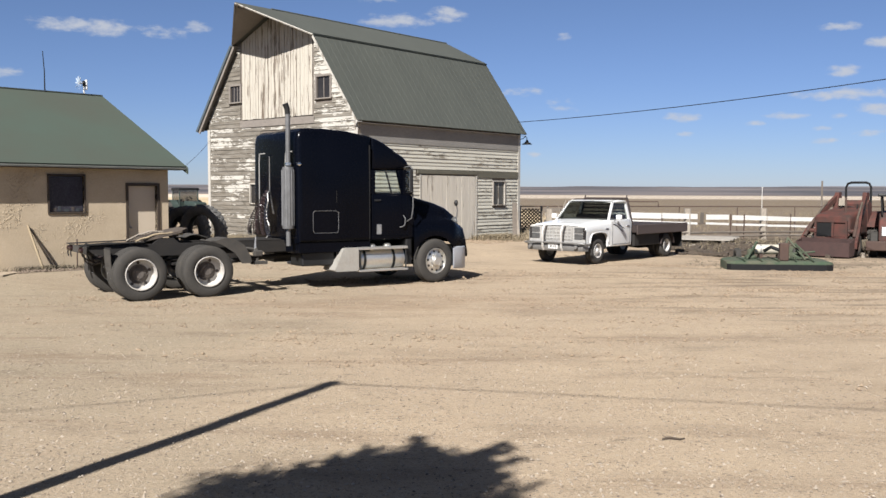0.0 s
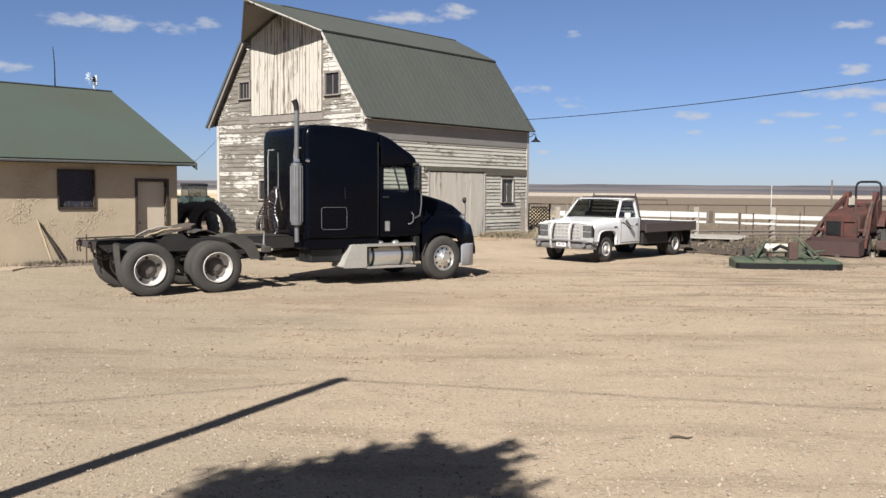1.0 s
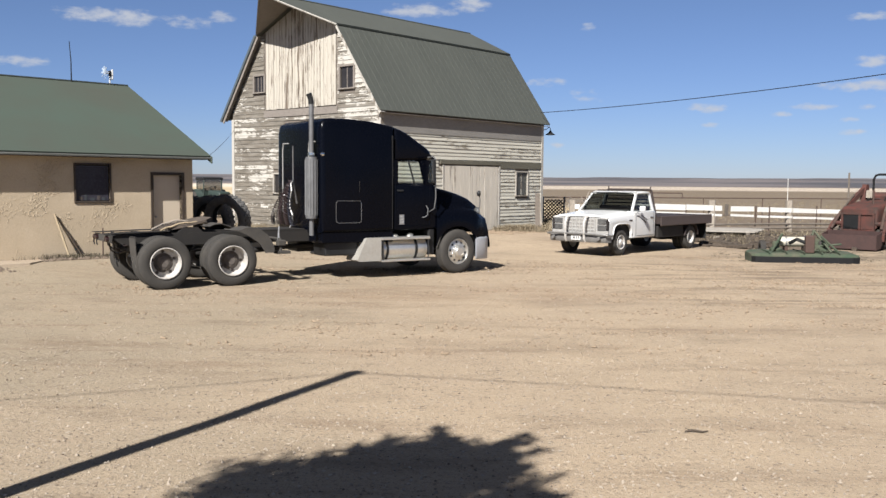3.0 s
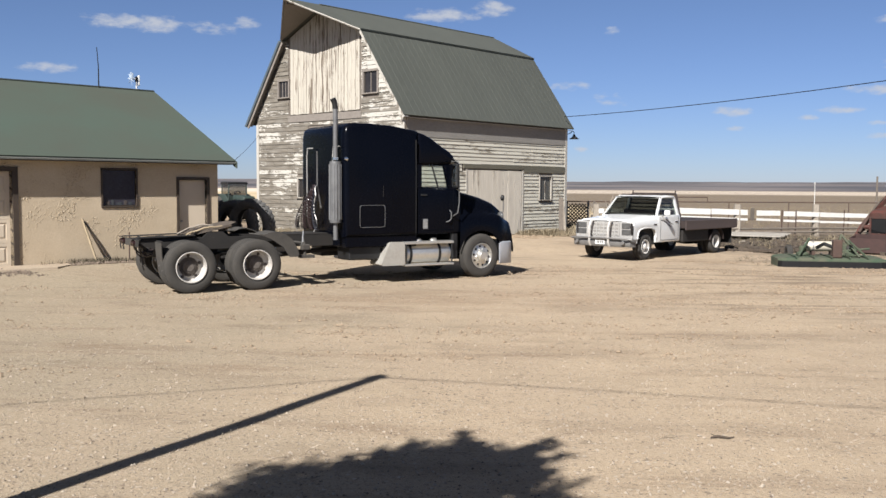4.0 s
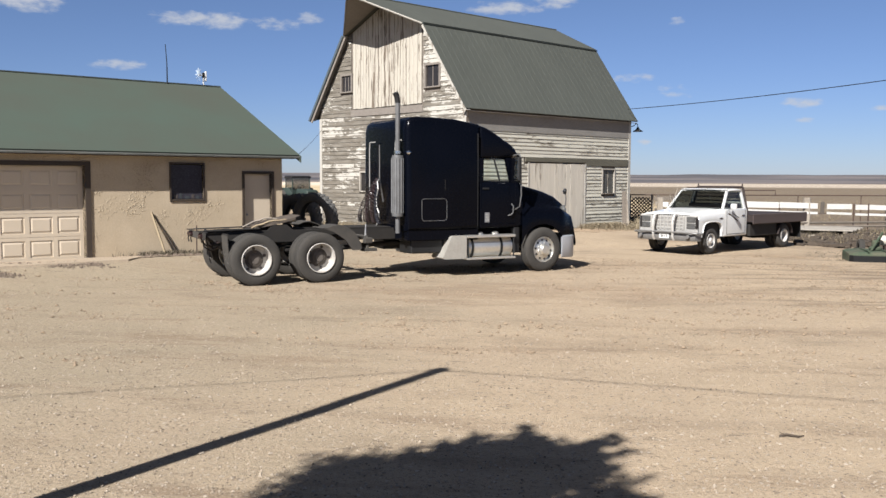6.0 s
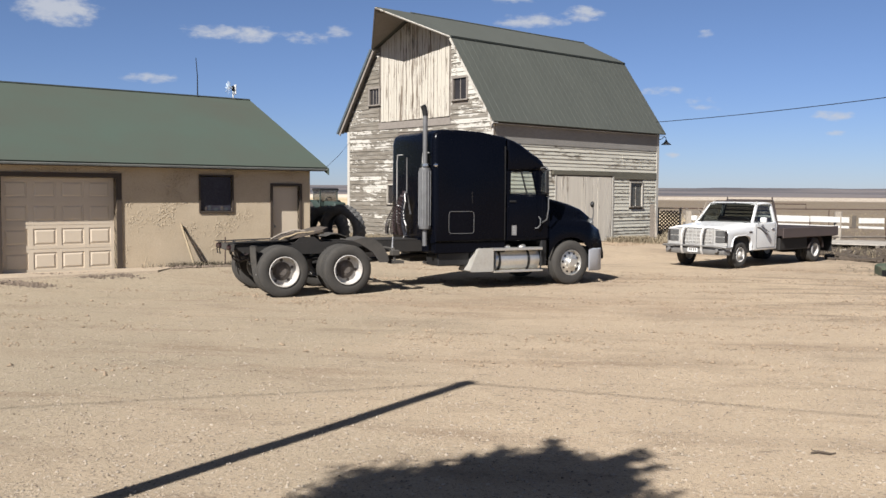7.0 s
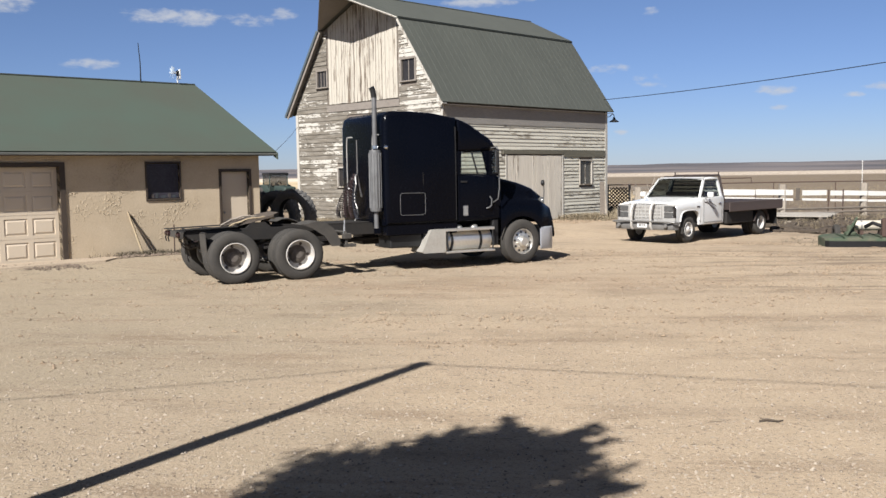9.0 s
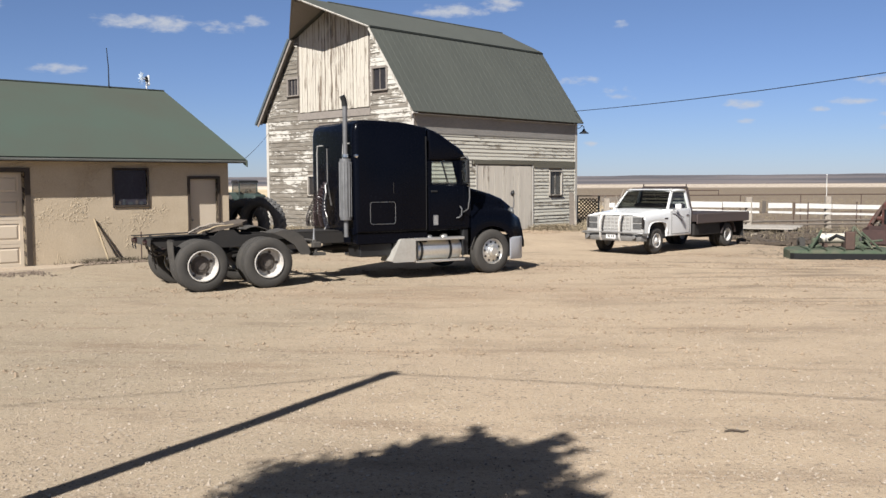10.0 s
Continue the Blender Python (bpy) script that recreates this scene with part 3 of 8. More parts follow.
def box(bm, x0, x1, y0, y1, z0, z1, bevel=0.0, m=None):
    vs = [bm.verts.new((x, y, z)) for x in (x0, x1) for y in (y0, y1) for z in (z0, z1)]
    quads = [(0, 1, 3, 2), (4, 6, 7, 5), (0, 4, 5, 1), (2, 3, 7, 6), (0, 2, 6, 4), (1, 5, 7, 3)]
    fs = [bm.faces.new([vs[i] for i in q]) for q in quads]
    if bevel:
        es = list({e for f in fs for e in f.edges})
        res = bmesh.ops.bevel(bm, geom=es, offset=bevel, segments=2, affect="EDGES", profile=0.5)
        vs = list({v for f in res["faces"] for v in f.verts} | {v for v in vs if v.is_valid})
    if m is not None:
        bmesh.ops.transform(bm, matrix=m, verts=[v for v in vs if v.is_valid])
    return vs


def slab(bm, pts, thick):
    """A flat polygon of points given thickness along its downward normal."""
    a = [Vector(p) for p in pts]
    n = (a[1] - a[0]).cross(a[2] - a[0]).normalized()
    if n.z > 0:
        n = -n
    top = [bm.verts.new(p) for p in a]
    low = [bm.verts.new(p + n * thick) for p in a]
    bm.faces.new(top)
    bm.faces.new(low[::-1])
    for i in range(len(a)):
        j = (i + 1) % len(a)
        bm.faces.new((top[i], low[i], low[j], top[j]))


def rod(bm, pts, r, seg=8, ends=True):
    """A round bar through points; r: one radius, or one for each point."""
    pts = [Vector(p) for p in pts]
    rs = r if isinstance(r, (list, tuple)) else [r] * len(pts)
    rings = []
    side = None
    for i, p in enumerate(pts):
        d = (pts[min(i + 1, len(pts) - 1)] - pts[max(i - 1, 0)]).normalized()
        ref = Vector((0, 0, 1)) if abs(d.z) < 0.9 else Vector((1, 0, 0))
        s = d.cross(ref).normalized() if side is None else (side - d * side.dot(d)).normalized()
        side = s
        t = d.cross(s)
        rings.append([bm.verts.new(p + (s * math.cos(k * 2 * math.pi / seg) + t * math.sin(k * 2 * math.pi / seg)) * rs[i]) for k in range(seg)])
    for a, b in zip(rings, rings[1:]):
        for k in range(seg):
            bm.faces.new((a[k], a[(k + 1) % seg], b[(k + 1) % seg], b[k]))
    if ends:
        bm.faces.new(rings[0][::-1])
        bm.faces.new(rings[-1])


def lathe(bm, prof, seg=32, m=None, close=False):
    """Turns a profile of (radius, y) round the y axis."""
    rings = []
    for r, y in prof:
        if r < 1e-5:
            rings.append([bm.verts.new((0, y, 0))])
        else:
            rings.append([bm.verts.new((r * math.cos(k * 2 * math.pi / seg), y, r * math.sin(k * 2 * math.pi / seg))) for k in range(seg)])
    pairs = list(zip(rings, rings[1:]))
    if close:
        pairs.append((rings[-1], rings[0]))
    for a, b in pairs:
        for k in range(seg):
            q = [a[k % len(a)], a[(k + 1) % len(a)], b[(k + 1) % len(b)], b[k % len(b)]]
            q = list(dict.fromkeys(q))
            if len(q) > 2:
                bm.faces.new(q)
    if m is not None:
        bmesh.ops.transform(bm, matrix=m, verts=[v for ring in rings for v in ring])


def strip_loft(bm, sections, cap=True, closed=True):
    """Skins a list of point rings of equal length."""
    rings = [[bm.verts.new(p) for p in s] for s in sections]
    n = len(rings[0])
    for a, b in zip(rings, rings[1:]):
        for k in range(n if closed else n - 1):
            bm.faces.new((a[k], a[(k + 1) % n], b[(k + 1) % n], b[k]))
    if cap:
        bm.faces.new(rings[0][::-1])
        bm.faces.new(rings[-1])
    return rings


def inset_poly(poly, d):
    """A convex outline of (x, z) drawn in by d."""
    n = len(poly)
    cx, cz = sum(p[0] for p in poly) / n, sum(p[1] for p in poly) / n
    out = []
    for i in range(n):
        p, a, b = Vector(poly[i]), Vector(poly[i - 1]), Vector(poly[(i + 1) % n])
        n1, n2 = (p - a).orthogonal().normalized(), (b - p).orthogonal().normalized()
        c = Vector((cx, cz))
        n1 = n1 if n1.dot(c - p) > 0 else -n1
        n2 = n2 if n2.dot(c - p) > 0 else -n2
        s = n1 + n2
        s = s / max(s.length_squared / 2, 0.5)
        out.append((p.x + s.x * d, p.y + s.y * d))
    return out


def side_body(bm, poly, half, rounding, lean=0.0):
    """A body from its side outline, with rounded flanks; lean: how much the flank leans in at the top."""
    r = rounding
    ys = [(-half, r), (-half + r * 0.08, r * 0.62), (-half + r * 0.3, r * 0.29), (-half + r * 0.62, r * 0.08), (-half + r, 0)]
    ys += [(-y, d) for y, d in reversed(ys)]
    zs = [p[1] for p in poly]
    z0, z1 = min(zs), max(zs)
    secs = []
    for y, d in ys:
        secs.append([(x, y * (1 - lean * max(0, (z - z0) / (z1 - z0)) ** 2), z) for x, z in inset_poly(poly, d)])
    strip_loft(bm, secs)


def holed_wall(bm, x0, x1, z0, top, y0, y1, holes, step=0.6):
    """A wall along x with openings (xa, xb, za, zb); top: its upper edge as a function of x."""
    cuts = {x0, x1}
    for h in holes:
        cuts |= {h[0], h[1]}
    x = x0
    while x < x1:
        cuts.add(round(x, 4))
        x += step
    cuts = sorted(c for c in cuts if x0 <= c <= x1)
    for a, b in zip(cuts, cuts[1:]):
        if b - a < 1e-4:
            continue
        mid = (a + b) / 2
        spans, low = [], z0
        for h in sorted((h for h in holes if h[0] <= mid <= h[1]), key=lambda h: h[2]):
            if h[2] > low + 1e-4:
                spans.append((low, h[2]))
            low = h[3]
        spans.append((low, None))
        for lo, hi in spans:
            ta, tb = (hi, hi) if hi is not None else (top(a), top(b))
            if max(ta, tb) <= lo + 1e-4:
                continue
            ta, tb = max(ta, lo + 1e-3), max(tb, lo + 1e-3)
            v = [bm.verts.new(p) for p in ((a, y0, lo), (b, y0, lo), (b, y0, tb), (a, y0, ta), (a, y1, lo), (b, y1, lo), (b, y1, tb), (a, y1, ta))]
            for q in ((0, 1, 2, 3), (7, 6, 5, 4), (0, 4, 5, 1), (3, 2, 6, 7), (0, 3, 7, 4), (1, 5, 6, 2)):
                bm.faces.new([v[i] for i in q])
    bmesh.ops.remove_doubles(bm, verts=bm.verts, dist=1e-4)


SWAP = Matrix(((0, 1, 0, 0), (1, 0, 0, 0), (0, 0, 1, 0), (0, 0, 0, 1)))   # x and y change places


def bm_new():
    return bmesh.new()


def step01(v, a, b):
    k = min(max((v - a) / (b - a), 0.0), 1.0)
    return k * k * (3 - 2 * k)


# ---- ground ----
SHED_AT, SHED_TURN = Vector((-9.3, 21.9, 0.0)), 46.5
BARN_TURN = 49.94
BU = Vector((math.cos(radians(BARN_TURN)), math.sin(radians(BARN_TURN)), 0))
BV = Vector((-BU.y, BU.x, 0))
BARN_AT = Vector((-2.908, 30.84, 0.0)) + 0.25 * BU + 0.22 * BV
BARN_MID = BARN_AT + 4.7 * BU + 4.18 * BV
SU = Vector((math.cos(radians(SHED_TURN)), math.sin(radians(SHED_TURN)), 0))
SN = Vector((SU.y, -SU.x, 0))


def ground_z(x, y):
    """The yard is level; it climbs a hand's width towards the barn and the shed."""
    p = Vector((x, y, 0))
    barn = 1 - step01((p - BARN_MID).length, 7.2, 10.5)
    q = p - SHED_AT
    d, s = q.dot(SN), q.dot(SU)
    shed = (1 - step01(d, 0.5, 3.2)) * (1 - step01(s, 3.5, 7.0)) * step01(s, -16, -13)
    near = 1 - step01(p.length, 40, 60)
    soft = 0.018 * noise.noise(Vector((x * 0.35, y * 0.6, 0))) + 0.008 * noise.noise(Vector((x * 1.3, y * 1.9, 3)))
    return 0.2 * max(barn, shed) + soft * near * min(1.0, p.length / 4)


def build_ground():
    far = [60, 75, 95, 130, 190, 300, 480, 800, 1400, 2600, 4500]
    xs = [-f for f in reversed(far)] + list(np.arange(-45, 45.01, 0.5)) + far
    ys = [-f for f in reversed(far)] + list(np.arange(-20, 55.01, 0.5)) + far
    verts = [(float(x), float(y), ground_z(float(x), float(y))) for y in ys for x in xs]
    n = len(xs)
    faces = [(j * n + i, j * n + i + 1, (j + 1) * n + i + 1, (j + 1) * n + i) for j in range(len(ys) - 1) for i in range(n - 1)]
    me = bpy.data.meshes.new("ground")
    me.from_pydata(verts, [], faces)
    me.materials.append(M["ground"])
    me.polygons.foreach_set("use_smooth", [True] * len(me.polygons))
    tagged(new("ground", me), "pale tan dirt and gravel farmyard running out to dry fields", "ground", kind="structure")


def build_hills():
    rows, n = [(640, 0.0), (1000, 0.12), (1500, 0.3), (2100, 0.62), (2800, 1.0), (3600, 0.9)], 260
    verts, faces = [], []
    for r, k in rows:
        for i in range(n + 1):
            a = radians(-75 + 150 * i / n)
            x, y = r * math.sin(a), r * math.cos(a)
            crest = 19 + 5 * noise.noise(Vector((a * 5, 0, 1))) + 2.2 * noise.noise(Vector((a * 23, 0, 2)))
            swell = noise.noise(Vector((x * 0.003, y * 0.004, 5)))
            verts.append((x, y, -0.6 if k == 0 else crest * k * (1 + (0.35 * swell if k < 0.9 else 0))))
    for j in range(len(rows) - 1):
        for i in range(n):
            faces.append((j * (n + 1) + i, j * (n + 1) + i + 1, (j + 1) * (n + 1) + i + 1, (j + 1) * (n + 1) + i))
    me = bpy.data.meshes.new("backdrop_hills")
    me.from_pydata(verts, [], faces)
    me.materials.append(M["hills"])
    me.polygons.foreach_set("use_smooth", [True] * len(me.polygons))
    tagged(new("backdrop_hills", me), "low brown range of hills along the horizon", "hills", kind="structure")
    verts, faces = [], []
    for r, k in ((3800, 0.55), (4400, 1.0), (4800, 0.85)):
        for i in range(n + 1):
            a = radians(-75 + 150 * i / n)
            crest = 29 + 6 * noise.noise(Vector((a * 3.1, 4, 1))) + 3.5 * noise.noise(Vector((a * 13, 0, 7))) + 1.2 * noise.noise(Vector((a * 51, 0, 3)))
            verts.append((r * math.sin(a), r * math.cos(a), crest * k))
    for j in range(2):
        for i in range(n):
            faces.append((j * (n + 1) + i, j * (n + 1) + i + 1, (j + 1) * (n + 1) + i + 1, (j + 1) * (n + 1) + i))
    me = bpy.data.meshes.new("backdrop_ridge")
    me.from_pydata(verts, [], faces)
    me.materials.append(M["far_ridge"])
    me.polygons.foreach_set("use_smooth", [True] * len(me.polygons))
    tagged(new("backdrop_ridge", me), "ridge far behind the brown range, coloured pale grey for haze", "ridge", kind="structure")


build_ground()
build_hills()


# ---- window and door pieces, built in a wall along x that faces -y ----
def sash_window(parent, x0, x1, z0, z1, y, trim, swap=None, cols=2, rows=2, glass=None, trim_w=0.07, label="", ledge=True):
    bm = bm_new()
    box(bm, x0 - trim_w, x1 + trim_w, y - 0.035, y + 0.05, z1, z1 + trim_w)
    box(bm, x0 - trim_w, x0, y - 0.03, y + 0.05, z0, z1)
    box(bm, x1, x1 + trim_w, y - 0.03, y + 0.05, z0, z1)
    if swap is not None:
        bmesh.ops.transform(bm, matrix=swap, verts=bm.verts)
    win = part("window", bm, trim, parent, label)
    bm = bm_new()
    box(bm, x0 - trim_w - 0.02 * ledge, x1 + trim_w + 0.02 * ledge, y - 0.06 if ledge else y - 0.03, y + 0.05, z0 - 0.05, z0, 0.008)
    if swap is not None:
        bmesh.ops.transform(bm, matrix=swap, verts=bm.verts)
    part("sill", bm, trim, win)
    bm = bm_new()
    for i in range(1, cols):
        x = x0 + (x1 - x0) * i / cols
        box(bm, x - 0.014, x + 0.014, y + 0.015, y + 0.05, z0 + 0.002, z1 - 0.002)
    for i in range(1, rows):
        z = z0 + (z1 - z0) * i / rows
        box(bm, x0 + 0.002, x1 - 0.002, y + 0.02, y + 0.045, z - 0.014, z + 0.014)
    if swap is not None:
        bmesh.ops.transform(bm, matrix=swap, verts=bm.verts)
    if cols > 1 or rows > 1:
        part("muntin", bm, M["trim"] if trim is M["worn_trim"] else trim, win)
    else:
        bm.free()
    for i in range(cols):
        for j in range(rows):
            a, b = x0 + (x1 - x0) * i / cols, x0 + (x1 - x0) * (i + 1) / cols
            c, d = z0 + (z1 - z0) * j / rows, z0 + (z1 - z0) * (j + 1) / rows
            bm = bm_new()
            box(bm, a + 0.016, b - 0.016, y + 0.028, y + 0.034, c + 0.016, d - 0.016)
            if swap is not None:
                bmesh.ops.transform(bm, matrix=swap, verts=bm.verts)
            part("pane", bm, glass or M["dark_glass"], win)
    return win


def plank_door(parent, name, x0, x1, z0, top, y, mat, swap=None, width=0.2, label="", gap=0.006):
    """Upright boards from x0 to x1; top is a function of x."""
    bm = bm_new()
    holed_wall(bm, x0, x1, z0, lambda x: top(x) - 0.01, y + 0.028, y + 0.045, [])
    if swap is not None:
        bmesh.ops.transform(bm, matrix=swap, verts=bm.verts)
    door = part(name, bm, M["old_wood"], parent, label)
    rng = random.Random(int(x0 * 100) + 7)
    x = x0
    while x < x1 - 0.03:
        w = min(width * rng.uniform(0.75, 1.2), x1 - x)
        if x1 - (x + w) < 0.06:
            w = x1 - x
        out = rng.uniform(0, 0.012)
        lo = z0 + rng.uniform(0, 0.03)
        a, b = x + gap / 2, x + w - gap / 2
        bm = bm_new()
        v = [bm.verts.new(p) for p in ((a, y - out, lo), (b, y - out, lo), (b, y - out, top(b)), (a, y - out, top(a)),
                                       (a, y + 0.026, lo), (b, y + 0.026, lo), (b, y + 0.026, top(b)), (a, y + 0.026, top(a)))]
        for q in ((0, 1, 2, 3), (7, 6, 5, 4), (0, 4, 5, 1), (3, 2, 6, 7), (0, 3, 7, 4), (1, 5, 6, 2)):
            bm.faces.new([v[i] for i in q])
        if swap is not None:
            bmesh.ops.transform(bm, matrix=swap, verts=bm.verts)
        part("plank", bm, mat, door)
        x += w
    return door


# ---- barn: x along its length, y across the gable ----
BZ, BW, BL = 0.2, 8.36, 9.4
KINK, RIDGE = (1.98, 7.59), (4.18, 8.68)
EAVE = (-0.22, 4.5)


FAR_KINK, FAR_EAVE = (BW - KINK[0] + 0.12, KINK[1] + 0.087), (BW - EAVE[0] + 0.17, EAVE[1] + 0.02)


def barn_top(y):
    if y > FAR_KINK[0]:
        return FAR_EAVE[1] + (FAR_EAVE[0] - y) * (FAR_KINK[1] - FAR_EAVE[1]) / (FAR_EAVE[0] - FAR_KINK[0])
    if y > RIDGE[0]:
        return FAR_KINK[1] + (FAR_KINK[0] - y) * (RIDGE[1] - FAR_KINK[1]) / (FAR_KINK[0] - RIDGE[0])
    if y < KINK[0]:
        return EAVE[1] + (y - EAVE[0]) * (KINK[1] - EAVE[1]) / (KINK[0] - EAVE[0])
    return KINK[1] + (y - KINK[0]) * (RIDGE[1] - KINK[1]) / (RIDGE[0] - KINK[0])


def barn_edge(z):
    """How far in from the side wall the roof cuts the gable at height z."""
    if z < 4.81:
        return 0.0
    if z < KINK[1]:
        return EAVE[0] + (z - EAVE[1]) * (KINK[0] - EAVE[0]) / (KINK[1] - EAVE[1])
    return KINK[0] + (z - KINK[1]) * (RIDGE[0] - KINK[0]) / (RIDGE[1] - KINK[1])


def barn_far_edge(z):
    """The same on the far side, whose roof sits a little further out."""
    if z < 4.95:
        return 0.0
    if z < FAR_KINK[1]:
        return BW - FAR_EAVE[0] + (z - FAR_EAVE[1]) * (FAR_EAVE[0] - FAR_KINK[0]) / (FAR_KINK[1] - FAR_EAVE[1])
    return BW - FAR_KINK[0] + (z - FAR_KINK[1]) * (FAR_KINK[0] - RIDGE[0]) / (RIDGE[1] - FAR_KINK[1])


GABLE_HOLES = [(2.22, 6.26, 4.72, 9.0), (6.33, 6.92, 5.49, 6.10), (1.32, 2.0, 5.36, 6.10),
               (3.78, 5.08, 2.9, 4.2), (5.16, 5.74, 1.64, 2.34), (2.58, 3.2, 1.88, 2.68)]
SIDE_HOLES = [(3.22, 6.45, BZ, 2.72), (7.62, 8.36, 1.58, 2.5)]


def clapboards(parent, mat, length, holes, zmax, roofline, far_line, swap, seed, expo=0.165):
    edge = lambda z: roofline(z) + (0.075 if roofline(z) > 0.02 else 0.0)
    far_edge = lambda z: length - far_line(z) - (0.05 if far_line(z) > 0.02 else 0.0)
    rng = random.Random(seed)
    z = BZ + 0.02
    while z < zmax:
        z1 = min(z + expo, zmax)
        spans = [(edge(z), far_edge(z))]
        for h in holes:
            if h[2] - 0.09 < z1 - 0.03 and h[3] + 0.09 > z + 0.03:
                cut = []
                for a, b in spans:
                    lo, hi = h[0] - 0.07, h[1] + 0.07
                    if hi <= a or lo >= b:
                        cut.append((a, b))
                    else:
                        if lo > a:
                            cut.append((a, lo))
                        if hi < b:
                            cut.append((hi, b))
                spans = cut
        for a, b in spans:
            if b - a < 0.08:
                continue
            joints = [a]
            while b - joints[-1] > 4.2:
                joints.append(joints[-1] + rng.uniform(1.8, 3.6))
            joints.append(b)
            for p, q in zip(joints, joints[1:]):
                pt = max(p, edge(z1)) + 0.003
                qt = min(q, far_edge(z1)) - 0.003
                p0, q0 = p + 0.003, q - 0.003
                if qt - pt < 0.05:
                    continue
                sag = rng.uniform(-0.008, 0.008)
                out = 0.030 + rng.uniform(0, 0.012)
                bm = bm_new()
                v = [bm.verts.new(c) for c in ((p0, -out, z), (q0, -out, z + sag), (qt, -0.012, z1 + 0.012), (pt, -0.012, z1 + 0.012),
                                               (p0, 0.0, z), (q0, 0.0, z + sag), (qt, 0.0, z1 + 0.012), (pt, 0.0, z1 + 0.012))]
                for f in ((0, 1, 2, 3), (7, 6, 5, 4), (0, 4, 5, 1), (3, 2, 6, 7), (0, 3, 7, 4), (1, 5, 6, 2)):
                    bm.faces.new([v[i] for i in f])
                if swap is not None:
                    bmesh.ops.transform(bm, matrix=swap, verts=bm.verts)
                part("clapboard", bm, mat, parent)
        z = z1


def ribbed_sheet(bm, a, b, c, d, thick=0.05, rib=0.30, high=0.0045):
    """Roofing from the line a-b down to the line d-c: one sheet folded into ribs that run down the slope."""
    a, b, c, d = (Vector(p) for p in (a, b, c, d))
    n = (b - a).cross(d - a).normalized()
    n = n if n.z > 0 else -n
    long = (b - a).length
    count = max(int(long / rib), 1)
    marks = [(0.0, 0.0)]
    for i in range(1, count):
        k, w = i / count, 0.016 / long
        marks += [(k - w, 0.0), (k - w * 0.4, high), (k + w * 0.4, high), (k + w, 0.0)]
    marks.append((1.0, 0.0))
    ring = lambda p, q: [p.lerp(q, k) + n * h for k, h in marks] + [p.lerp(q, k) - n * thick for k, h in reversed(marks)]
    strip_loft(bm, [ring(a, b), ring(d, c)])


